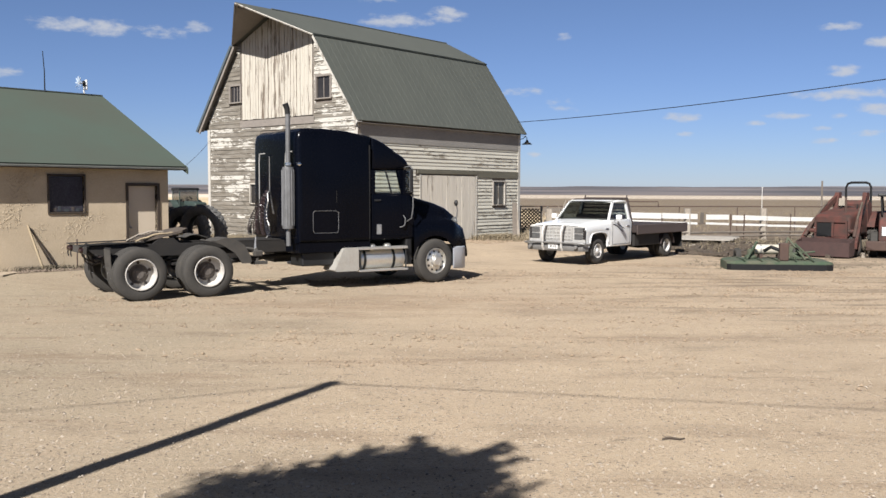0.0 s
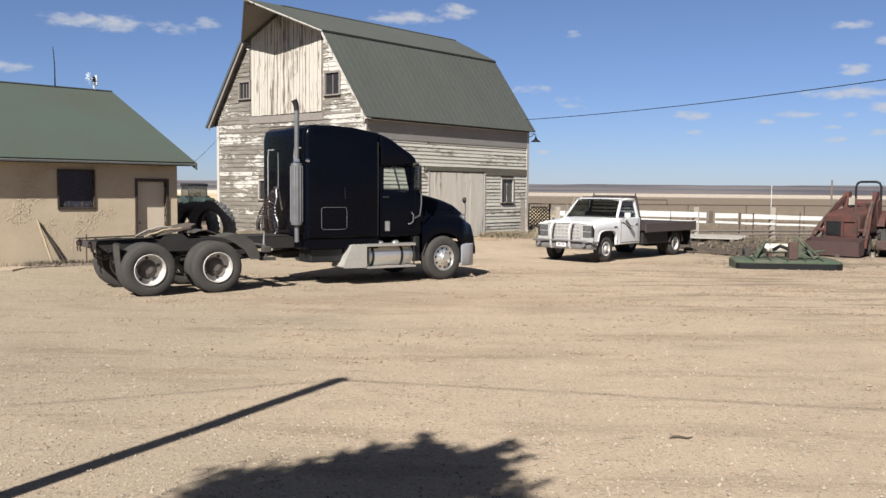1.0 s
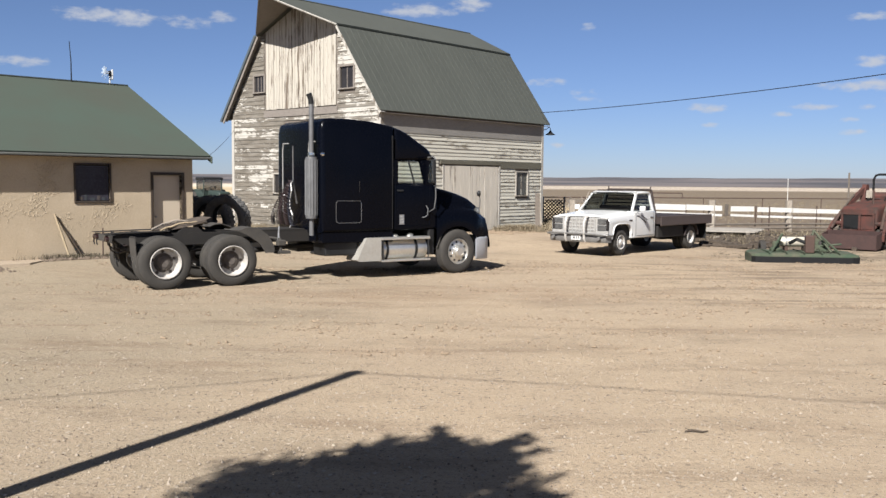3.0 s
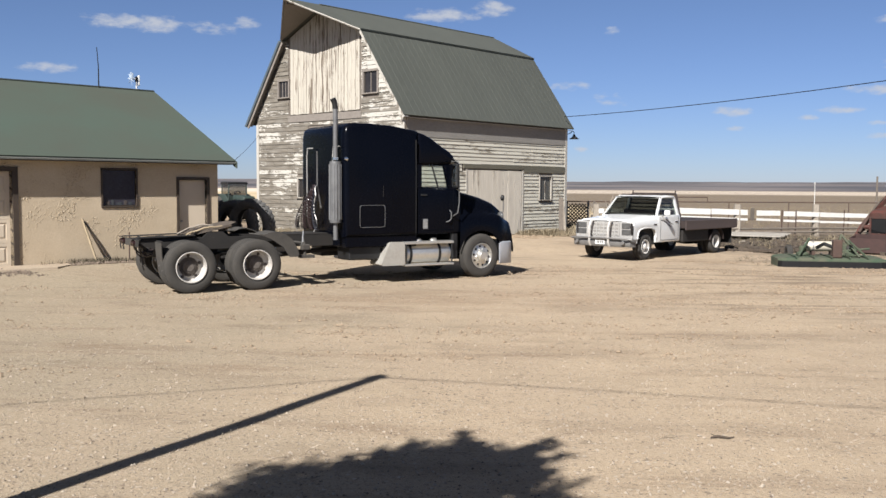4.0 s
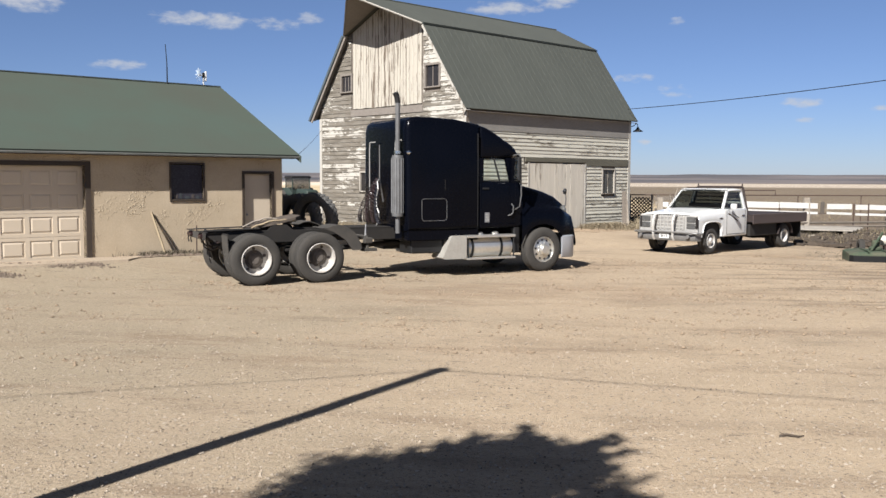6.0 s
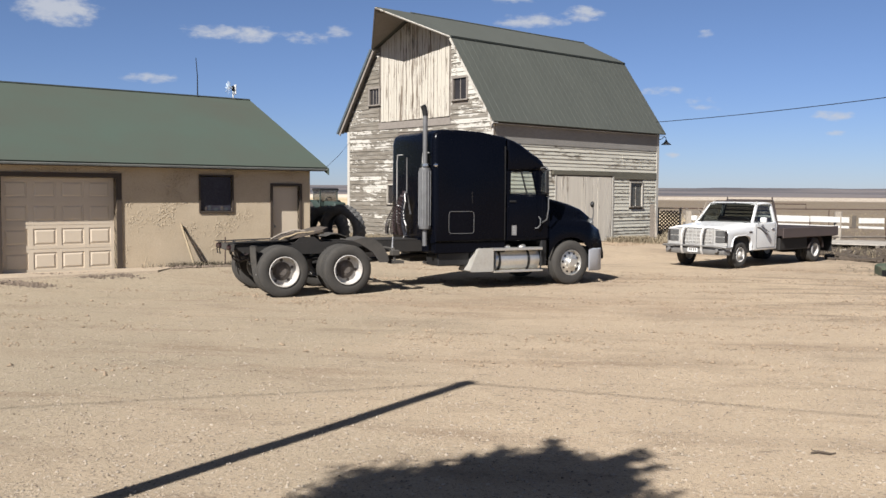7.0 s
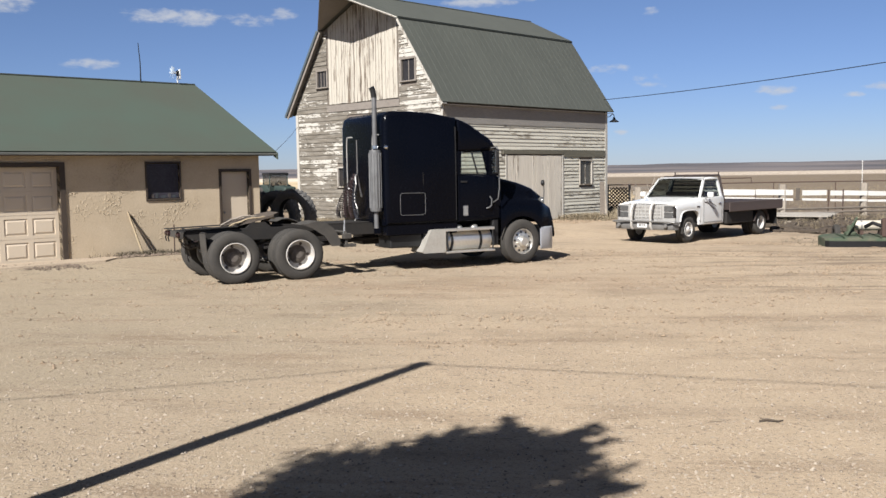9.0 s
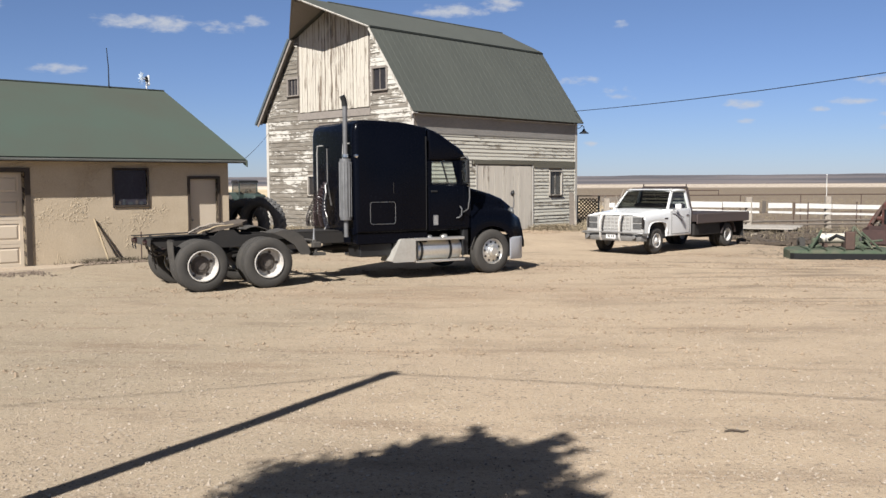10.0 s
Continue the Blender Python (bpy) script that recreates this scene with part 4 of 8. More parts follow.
def build_barn():
    barn = thing("barn", pose(*BARN_AT, 0, 0, BARN_TURN), "old gambrel barn with peeling white clapboards and green steel roof", "barn")
    # walls, with openings right through
    bm = bm_new()
    holed_wall(bm, 0, BW, 0.0, lambda y: barn_top(y) - 0.04, 0.0, 0.14, GABLE_HOLES, 0.5)
    bmesh.ops.transform(bm, matrix=SWAP, verts=bm.verts)
    gable = part("gable_wall", bm, M["old_wood"], barn, "grey weathered boards under flaking white paint")
    bm = bm_new()
    holed_wall(bm, 0.14, BL, 0.0, lambda x: 4.74, 0.0, 0.14, SIDE_HOLES)
    side = part("side_wall", bm, M["old_wood"], barn, "flaking white clapboards with a boarded door")
    bm = bm_new()
    holed_wall(bm, 0.14, BW, 0.0, lambda y: barn_top(y) - 0.04, BL - 0.14, BL, [], 0.5)
    bmesh.ops.transform(bm, matrix=SWAP, verts=bm.verts)
    part("back_wall", bm, M["old_wood"], barn)
    bm = bm_new()
    holed_wall(bm, 0.14, BL - 0.14, 0.0, lambda x: 4.74, BW - 0.14, BW, [])
    part("far_side_wall", bm, M["old_wood"], barn)
    bm = bm_new()
    box(bm, 0.15, BL - 0.15, 0.15, BW - 0.15, 4.4, 4.5)
    part("loft_floor", bm, M["old_wood"], barn)
    # roof
    x0, x1, xh = -0.25, BL + 0.27, -1.86
    yl = [EAVE[0], KINK[0], RIDGE[0], FAR_KINK[0], FAR_EAVE[0]]
    zl = [EAVE[1], KINK[1], RIDGE[1], FAR_KINK[1], FAR_EAVE[1]]
    bm = bm_new()
    ribbed_sheet(bm, (x0, yl[1], zl[1]), (x1, yl[1], zl[1]), (x1, yl[0], zl[0]), (x0, yl[0], zl[0]))
    part("lower_roof", bm, M["barn_roof"], barn, "faded green ribbed steel slope")
    bm = bm_new()
    ribbed_sheet(bm, (x0, yl[2], zl[2]), (x1, yl[2], zl[2]), (x1, yl[1] - 0.06, zl[1] + 0.0), (x0, yl[1] - 0.06, zl[1] + 0.0))
    part("upper_roof", bm, M["barn_roof"], barn)
    bm = bm_new()
    ribbed_sheet(bm, (x0, yl[3], zl[3]), (x1, yl[3], zl[3]), (x1, yl[4], zl[4]), (x0, yl[4], zl[4]))
    part("lower_roof", bm, M["barn_roof"], barn)
    bm = bm_new()
    ribbed_sheet(bm, (x0, yl[2], zl[2]), (x1, yl[2], zl[2]), (x1, yl[3] + 0.06, zl[3]), (x0, yl[3] + 0.06, zl[3]))
    part("upper_roof", bm, M["barn_roof"], barn)
    # pointed hay hood
    bm = bm_new()
    slab(bm, ((xh, yl[2], zl[2] + 0.01), (x0 + 0.01, yl[2], zl[2] + 0.01), (x0 + 0.01, yl[1], zl[1] + 0.01)), 0.04)
    slab(bm, ((xh, yl[2], zl[2] + 0.01), (x0 + 0.01, yl[2], zl[2] + 0.01), (x0 + 0.01, yl[3], zl[3] + 0.01)), 0.04)
    hood = part("hay_hood", bm, M["barn_roof"], barn, "pointed hood over the loft door")
    bm = bm_new()
    slab(bm, ((xh + 0.04, yl[2], zl[2] - 0.05), (x0, yl[2], zl[2] - 0.05), (x0, yl[1] + 0.02, zl[1] - 0.05)), 0.03)
    slab(bm, ((xh + 0.04, yl[2], zl[2] - 0.05), (x0, yl[2], zl[2] - 0.05), (x0, yl[3] - 0.02, zl[3] - 0.05)), 0.03)
    part("soffit", bm, M["soffit"], hood, "brown boarded underside")
    for y, z in ((yl[1], zl[1]), (yl[3], zl[3])):
        bm = bm_new()
        rod(bm, ((xh, yl[2], zl[2] - 0.045), (x0, y, z - 0.045)), 0.032, 4)
        part("fascia", bm, M["trim"] if y < 4 else M["soffit"], hood, "narrow edge board")
    bm = bm_new()
    rod(bm, ((xh + 0.15, yl[2], zl[2] - 0.14), (0.0, yl[2], zl[2] - 0.14)), 0.06, 6)
    part("hay_beam", bm, M["old_wood"], hood)
    # white rake boards, roof edges, soffits
    for a, b in ((0, 1), (4, 3)):
        bm = bm_new()
        p, q = Vector((x0 - 0.012, yl[a], zl[a] - 0.10)), Vector((x0 - 0.012, yl[b], zl[b] - 0.10))
        u = (q - p).normalized()
        w = Vector((0, -u.z, u.y)) * (1 if a == 0 else -1)
        v = [bm.verts.new(c) for c in (p + w * 0.05, q + w * 0.05, q - w * (0.035 if a == 0 else 0.13), p - w * (0.035 if a == 0 else 0.13))]
        v2 = [bm.verts.new(c.co + Vector((0.03, 0, 0))) for c in v]
        bm.faces.new(v)
        bm.faces.new(v2[::-1])
        for i in range(4):
            bm.faces.new((v[i], v2[i], v2[(i + 1) % 4], v[(i + 1) % 4]))
        # far rake is given soffit grey, the overhang's shade put into its colour
        part("rake_board", bm, M["trim"] if a == 0 else M["soffit"], barn, "white rake board" if a == 0 else "rake board coloured like the shaded soffit")
        if a == 4:
            bm = bm_new()
            rod(bm, (p + w * 0.03 + Vector((-0.025, 0, 0)), q + w * 0.03 + Vector((-0.025, 0, 0))), 0.06, 6)
            part("rake_flashing", bm, M["rake_metal"], barn, "blue grey steel edge along the roof")
        bm = bm_new()
        slab(bm, ((x0 + 0.02, yl[a], zl[a] - 0.065), (0.0, yl[a], zl[a] - 0.065), (0.0, yl[b], zl[b] - 0.065), (x0 + 0.02, yl[b], zl[b] - 0.065)), 0.02)
        part("rake_soffit", bm, M["eave_grey"], barn, "grey boards under the roof's overhang")
    # near-black strip drawn in for the shadow where the slopes lap
    bm = bm_new()
    box(bm, x0, x1, yl[1] - 0.08, yl[1] - 0.05, zl[1] - 0.06, zl[1] - 0.025)
    part("roof_break_shade", bm, M["roof_edge"], barn, "dark strip painting the lap's shadow between the two slopes")
    bm = bm_new()
    rod(bm, ((x0, yl[2], zl[2] + 0.01), (x1, yl[2], zl[2] + 0.01)), 0.03, 6)
    part("ridge_cap", bm, M["barn_roof"], barn)
    bm = bm_new()
    slab(bm, ((x0 + 0.02, yl[0] + 0.02, zl[0] - 0.075), (x1 - 0.02, yl[0] + 0.02, zl[0] - 0.075), (x1 - 0.02, 0.0, zl[0] - 0.055), (x0 + 0.02, 0.0, zl[0] - 0.055)), 0.02)
    part("eave_soffit", bm, M["soffit"], barn)
    # plain grey board put where the eave's shadow darkens the side wall
    bm = bm_new()
    box(bm, -0.04, BL + 0.01, -0.05, 0.0, 3.80, 4.42)
    part("eave_shade_board", bm, M["eave_grey"], barn, "grey board painting the eave's shade on the wall")
    # corner boards
    for x, y in ((0.0, 0.0), (BL, 0.0), (0.0, BW)):
        bm = bm_new()
        sy = -0.052 if y == 0 else BW - 0.10
        sx = -0.052 if x == 0 else BL - 0.10
        box(bm, sx, sx + 0.152, sy, sy + 0.152, BZ, 4.5)
        part("corner_board", bm, M["trim"], barn, "white corner board")
    clapboards(gable, M["siding_gable"], BW, GABLE_HOLES, 8.5, barn_edge, barn_far_edge, SWAP, 3)
    clapboards(side, M["siding_side"], BL, SIDE_HOLES + [(3.0, BL, 2.78, 2.84)], 3.80, lambda z: 0.0, lambda z: 0.0, None, 5, 0.135)
    # loft door, hatch, windows
    plank_door(barn, "loft_door", 2.24, 6.24, 4.78, lambda y: barn_top(y) - 0.07, -0.012, M["loft"], SWAP, 0.19, gap=0.018, label="tall loft door of flaking white boards")
    bm = bm_new()
    box(bm, -0.05, -0.012, 2.15, 6.33, 4.5, 4.76)
    part("loft_track", bm, M["soffit"], barn, "bare grey board under the loft door")
    plank_door(barn, "hatch", 3.8, 5.06, 2.92, lambda y: 4.18, -0.03, M["loft"], SWAP, 0.2, "small closed hatch of flaking boards")
    for h, c, r, trim in ((GABLE_HOLES[1], 3, 1, "soffit"), (GABLE_HOLES[2], 2, 1, "soffit"), (GABLE_HOLES[4], 2, 1, "worn_trim"), (GABLE_HOLES[5], 2, 1, "worn_trim")):
        sash_window(barn, *h, -0.03, M[trim], SWAP, c, r, trim_w=0.075 if trim == "soffit" else 0.055, label="small dark barn window with a worn frame")
    sash_window(barn, *SIDE_HOLES[1], -0.03, M["worn_trim"], None, 2, 1, M["dull_pane"], trim_w=0.055, label="small dark barn window with a worn white frame")
    # boarded double door under its track
    for a, b in ((3.24, 4.85), (4.87, 6.43)):
        d = plank_door(barn, "barn_door", a, b, BZ + 0.03, lambda x: 2.70, -0.03, M["door_wood"], None, 0.22, "weathered grey boarded barn door, shut")
        for z in (0.62, 2.25):
            bm = bm_new()
            box(bm, a + 0.03, b - 0.03, 0.0, 0.024, z, z + 0.14)
            part("rail", bm, M["old_wood"], d)
    bm = bm_new()
    box(bm, 3.0, 6.56, -0.06, -0.002, 2.75, 2.90, 0.008)
    box(bm, 6.562, BL - 0.1, -0.055, -0.002, 2.64, 2.90, 0.008)
    part("door_track", bm, M["track_wood"], barn, "long dark olive board over the barn door")
    for x in (3.14, 6.47):
        bm = bm_new()
        box(bm, x, x + 0.08, -0.045, 0.0, BZ, 2.74)
        part("door_jamb", bm, M["trim"], barn)
    bm = bm_new()
    box(bm, -0.03, BL + 0.03, -0.03, BW + 0.03, -0.1, BZ + 0.02)
    part("footing", bm, M["concrete"], barn)


build_barn()


# ---- shed: x along its front wall, y into it ----
def build_shed():
    shed = thing("garage_shed", pose(*SHED_AT, 0, 0, SHED_TURN), "tan stucco garage with a low green gable roof", "garage")
    z0, top, x0, x1, depth = 0.16, 2.70, -10.5, 3.0, 8.6
    holes = [(-4.74, -2.22, z0, 2.38), (-0.13, 0.72, 1.57, 2.45), (1.88, 2.68, z0 + 0.05, 2.22)]
    bm = bm_new()
    holed_wall(bm, x0, x1, -0.1, lambda x: top, 0.0, 0.2, holes, 4)
    part("front_wall", bm, M["stucco"], shed, "tan troweled stucco wall")
    bm = bm_new()
    gtop = lambda y: top + min(y, depth - y) * 2.05 / (depth / 2)
    holed_wall(bm, 0.2, depth, -0.1, gtop, x1 - 0.2, x1, [], 1)
    bmesh.ops.transform(bm, matrix=SWAP, verts=bm.verts)
    part("gable_wall", bm, M["stucco"], shed)
    bm = bm_new()
    holed_wall(bm, 0.2, depth, -0.1, gtop, x0, x0 + 0.2, [], 1)
    bmesh.ops.transform(bm, matrix=SWAP, verts=bm.verts)
    part("gable_wall", bm, M["stucco"], shed)
    bm = bm_new()
    box(bm, x0 + 0.2, x1 - 0.2, depth - 0.2, depth, -0.1, top)
    part("back_wall", bm, M["stucco"], shed)
    bm = bm_new()
    box(bm, x0 + 0.2, x1 - 0.2, 0.2, depth - 0.2, 0.08, z0 + 0.02)
    part("floor_slab", bm, M["concrete"], shed)
    # roof
    ye, ze, yr, zr = -0.37, 2.73, 4.3, 4.88
    xa, xb = x0 - 0.35, 3.33
    for s in (0, 1):
        bm = bm_new()
        f = (lambda y: y) if s == 0 else (lambda y: 2 * yr - y)
        slab(bm, ((xa, f(ye), ze), (xb, f(ye), ze), (xb, f(yr - 0.001), zr), (xa, f(yr - 0.001), zr)), 0.07)
        part("roof", bm, M["shed_roof"], shed, "green low-pitched roofing")
    bm = bm_new()
    box(bm, xa, xb, ye - 0.02, ye + 0.004, ze - 0.058, ze - 0.034)
    part("drip_edge", bm, M["drip"], shed, "dull metal drip edge")
    bm = bm_new()
    box(bm, xa, xb, ye + 0.03, ye + 0.05, ze - 0.085, ze - 0.060)
    part("fascia", bm, M["drip"], shed, "dull grey eave board")
    bm = bm_new()
    box(bm, x0, xb - 0.04, ye + 0.01, 0.0, ze - 0.10, ze - 0.08)
    part("soffit", bm, M["brown_trim"], shed)
    for s in (1, -1):
        bm = bm_new()
        p = [(xb, yr - s * (yr - ye + 0.04), ze - 0.03), (xb, yr, zr - 0.0), (xb, yr, zr - 0.14), (xb, yr - s * (yr - ye + 0.04), ze - 0.20)]
        v = [bm.verts.new(c) for c in p]
        w = [bm.verts.new((c[0] + 0.03, c[1], c[2])) for c in p]
        bm.faces.new(v)
        bm.faces.new(w[::-1])
        for i in range(4):
            bm.faces.new((v[i], w[i], w[(i + 1) % 4], v[(i + 1) % 4]))
        part("rake_board", bm, M["shed_roof"], shed)
    bm = bm_new()
    rod(bm, ((xa, yr, zr + 0.005), (xb + 0.02, yr, zr + 0.005)), 0.034, 6)
    part("ridge_cap", bm, M["roof_edge"], shed)
    # sectional garage door, shut
    gx0, gx1, gz0, gz1 = holes[0]
    bm = bm_new()
    box(bm, gx0 - 0.12, gx0, -0.03, 0.21, z0, gz1 + 0.1)
    box(bm, gx1, gx1 + 0.12, -0.03, 0.21, z0, gz1 + 0.1)
    box(bm, gx0, gx1, -0.03, 0.21, gz1, gz1 + 0.1)
    part("garage_frame", bm, M["brown_trim"], shed, "dark brown door frame")
    bm = bm_new()
    box(bm, gx0, gx1, 0.20, 0.235, z0 + 0.02, gz1)
    gd = part("garage_door", bm, M["cream"], shed, "closed cream sectional garage door")
    rh, cw = (gz1 - z0 - 0.04) / 4, (gx1 - gx0 - 0.06) / 4
    for r in range(4):
        za, zb = z0 + 0.03 + r * rh + 0.004, z0 + 0.03 + (r + 1) * rh - 0.004
        bm = bm_new()
        rims = [(gx0 + 0.03 + c * cw + 0.055, gx0 + 0.03 + (c + 1) * cw - 0.055, za + 0.075, zb - 0.075) for c in range(4)]
        holed_wall(bm, gx0 + 0.005, gx1 - 0.005, za, lambda x: zb, 0.185, 0.2, rims, 9)
        sec = part("door_section", bm, M["cream"], gd)
        for a, b, c, d in rims:
            bm = bm_new()
            v0 = [bm.verts.new(p) for p in ((a + 0.03, 0.198, c + 0.03), (b - 0.03, 0.198, c + 0.03), (b - 0.03, 0.198, d - 0.03), (a + 0.03, 0.198, d - 0.03))]
            v1 = [bm.verts.new(p) for p in ((a + 0.065, 0.186, c + 0.065), (b - 0.065, 0.186, c + 0.065), (b - 0.065, 0.186, d - 0.065), (a + 0.065, 0.186, d - 0.065))]
            bm.faces.new(v1)
            for i in range(4):
                bm.faces.new((v0[i], v0[(i + 1) % 4], v1[(i + 1) % 4], v1[i]))
            part("raised_panel", bm, M["cream"], gd)
    # window
    wx0, wx1, wz0, wz1 = holes[1]
    win = sash_window(shed, wx0, wx1, wz0, wz1, 0.0, M["brown_trim"], None, 1, 1, M["shed_pane"], trim_w=0.04, label="dark window in a brown frame", ledge=False)
    bm = bm_new()
    box(bm, wx0 - 0.01, wx1 + 0.01, 0.06, 0.34, wz0 - 0.03, wz0 + 0.002)
    part("inner_ledge", bm, M["cream"], win)
    # clutter on the ledge behind the glass
    for i, (x, w, h) in enumerate(((0.02, 0.09, 0.10), (0.16, 0.06, 0.14), (0.3, 0.12, 0.07), (0.48, 0.07, 0.12), (0.6, 0.08, 0.08))):
        bm = bm_new()
        box(bm, x - 0.06, x - 0.06 + w, 0.022, 0.027, wz0 + 0.01, wz0 + 0.01 + h, 0.0)
        part("ledge_clutter", bm, M["rag"] if i % 3 else M["hub_dark"], win)
    # house door
    dx0, dx1, dz0, dz1 = holes[2]
    bm = bm_new()
    box(bm, dx0 - 0.07, dx0, -0.025, 0.21, z0, dz1 + 0.07)
    box(bm, dx1, dx1 + 0.07, -0.025, 0.21, z0, dz1 + 0.07)
    box(bm, dx0, dx1, -0.025, 0.21, dz1, dz1 + 0.07)
    part("door_frame", bm, M["brown_trim"], shed, "dark brown door frame")
    bm = bm_new()
    box(bm, dx0 + 0.005, dx1 - 0.005, 0.10, 0.14, dz0 + 0.01, dz1 - 0.005, 0.004)
    dr = part("door", bm, M["cream"], shed, "plain closed cream door")
    bm = bm_new()
    lathe(bm, [(0, 0.0), (0.012, 0.0), (0.012, -0.03), (0.028, -0.04), (0.03, -0.055), (0.018, -0.07), (0, -0.072)], 12, Matrix.Translation((dx0 + 0.09, 0.10, 1.15)))
    part("door_knob", bm, M["grey_steel"], dr, "steel knob", 40)
    bm = bm_new()
    box(bm, dx0 - 0.08, dx1 + 0.08, -0.08, 0.22, z0 - 0.12, dz0, 0.01)
    part("door_step", bm, M["concrete"], shed)
    # boards leaning on the wall and a stake
    bm = bm_new()
    rod(bm, ((-0.66, -0.04, 1.27), (-0.40, -0.30, 0.14)), 0.027, 4)
    lb = new("leaning_board", mesh_of("leaning_board", bm, M["straw_wood"]))
    lb.matrix_world = shed.matrix_world
    tagged(lb, "pale raw board leaning on the stucco wall", "board")
    bm = bm_new()
    rod(bm, ((-0.64, -0.02, 1.24), (-0.30, -0.05, 0.72), (0.02, -0.08, 0.16)), [0.016, 0.022, 0.026], 5)
    lb = new("leaning_stick", mesh_of("leaning_stick", bm, M["bark"]))
    lb.matrix_world = shed.matrix_world
    tagged(lb, "dark weathered stick leaning on the stucco wall", "stick")
    bm = bm_new()
    rod(bm, ((0.43, -0.2, 0.0), (0.44, -0.19, 0.92)), 0.016, 6)
    lb = new("stake", mesh_of("stake", bm, M["rust"]))
    lb.matrix_world = shed.matrix_world
    tagged(lb, "thin rusty steel stake in the dirt by the wall", "stake")
    # concrete apron before the garage door
    bm = bm_new()
    pts = [(-9.8, -0.03), (-1.2, -0.03), (-0.95, -0.35), (-1.6, -0.95), (-5.5, -1.15), (-9.8, -1.2)]
    v0 = [bm.verts.new((x, y, 0.225)) for x, y in pts]
    v1 = [bm.verts.new((x, y - (0.08 if y < -0.1 else 0), 0.0)) for x, y in pts]
    bm.faces.new(v0)
    for i in range(len(pts)):
        j = (i + 1) % len(pts)
        bm.faces.new((v0[i], v1[i], v1[j], v0[j]))
    ap = new("pavement_apron", mesh_of("pavement_apron", bm, M["concrete"]))
    ap.matrix_world = shed.matrix_world
    tagged(ap, "pale worn concrete apron before the garage", "pavement", kind="structure")
    # mast and small wind vane on the ridge
    mast = thing("antenna_mast", shed.matrix_world @ pose(1.66, 4.3, 4.86), "thin dark antenna mast on the garage ridge", "antenna")
    bm = bm_new()
    rod(bm, ((0, 0, 0), (0.0, 0, 0.6), (-0.04, 0, 1.15)), [0.02, 0.014, 0.01], 6)
    part("pole", bm, M["wire"], mast)
    bm = bm_new()
    lathe(bm, [(0, 0.02), (0.05, 0.02), (0.05, -0.02), (0, -0.02)], 10, pose(0, 0, 0.02, 90))
    part("foot", bm, M["wire"], mast)
    vane = thing("wind_turbine", shed.matrix_world @ pose(2.8, 4.3, 4.86), "small white turbine fan on the garage ridge", "turbine")
    bm = bm_new()
    rod(bm, ((0, 0, 0), (0, 0, 0.28)), 0.025, 8)
    part("post", bm, M["white_paint"], vane)
    bm = bm_new()
    box(bm, -0.03, 0.03, -0.04, 0.04, 0.26, 0.42, 0.012)
    part("housing", bm, M["black_plastic"], vane)
    bm = bm_new()
    box(bm, 0.05, 0.09, -0.05, 0.05, 0.16, 0.46, 0.01)
    part("tail", bm, M["white_paint"], vane)
    bm = bm_new()
    rod(bm, ((-0.16, 0, 0.34), (0, 0, 0.34)), 0.02, 6)
    part("shaft", bm, M["white_paint"], vane)
    for k in range(9):
        bm = bm_new()
        box(bm, -0.004, 0.004, -0.022, 0.022, 0.03, 0.2, 0, Matrix.Translation((-0.16, 0, 0.34)) @ pose(0, 0, 0, k * 40) @ pose(0, 0, 0, 0, 0, 25))
        part("blade", bm, M["blade_grey"], vane, "pale blue-grey fan blade")


build_shed()


# ---- wheels: built round the y axis, outer face at -y ----
def tyre_profile(r, rim, w, groove=0.012):
    h = w / 2
    return [(rim, -h * 0.72), (rim + 0.03, -h * 0.95), (rim + (r - rim) * 0.45, -h * 1.0), (rim + (r - rim) * 0.8, -h * 0.93), (r - 0.022, -h * 0.82), (r - 0.004, -h * 0.72),
            (r, -h * 0.5), (r, -h * 0.36), (r - groove, -h * 0.34), (r - groove, -h * 0.26), (r, -h * 0.24), (r, -h * 0.05), (r - groove, -h * 0.03), (r - groove, h * 0.03), (r, h * 0.05),
            (r, h * 0.24), (r - groove, h * 0.26), (r - groove, h * 0.34), (r, h * 0.36), (r, h * 0.5), (r - 0.004, h * 0.72), (r - 0.022, h * 0.82),
            (rim + (r - rim) * 0.8, h * 0.93), (rim + (r - rim) * 0.45, h * 1.0), (rim + 0.03, h * 0.95), (rim, h * 0.72)]


def tyre_mesh(name, r, rim, w, lugs=0, lug_out=0.012, seg=48):
    bm = bm_new()
    lathe(bm, tyre_profile(r, rim, w), seg)
    for k in range(lugs):
        a = 360.0 * k / lugs
        for s in (-1, 1):
            box(bm, r - 0.02, r + lug_out, s * w * 0.28 - w * 0.10, s * w * 0.28 + w * 0.14, -math.pi * r / lugs * 0.55, math.pi * r / lugs * 0.55, 0,
                pose(0, 0, 0, 0, a + (180.0 / lugs if s > 0 else 0), 0))
    return mesh_of(name, bm, M["rubber"], 40)


def dual_rim_mesh():
    """Deep barrel of the outer wheel of a dual; its disc sits far in."""
    bm = bm_new()
    lathe(bm, [(0.302, -0.115), (0.304, -0.138), (0.290, -0.142), (0.283, -0.128), (0.279, -0.10), (0.277, 0.045), (0.262, 0.068), (0.235, 0.078), (0.19, 0.074), (0.165, 0.062), (0.14, 0.058),
               (0.14, 0.07), (0.19, 0.086), (0.24, 0.09), (0.285, 0.075), (0.302, 0.115)], 44)
    return mesh_of("rim", bm, M["dusty_white"], 35)


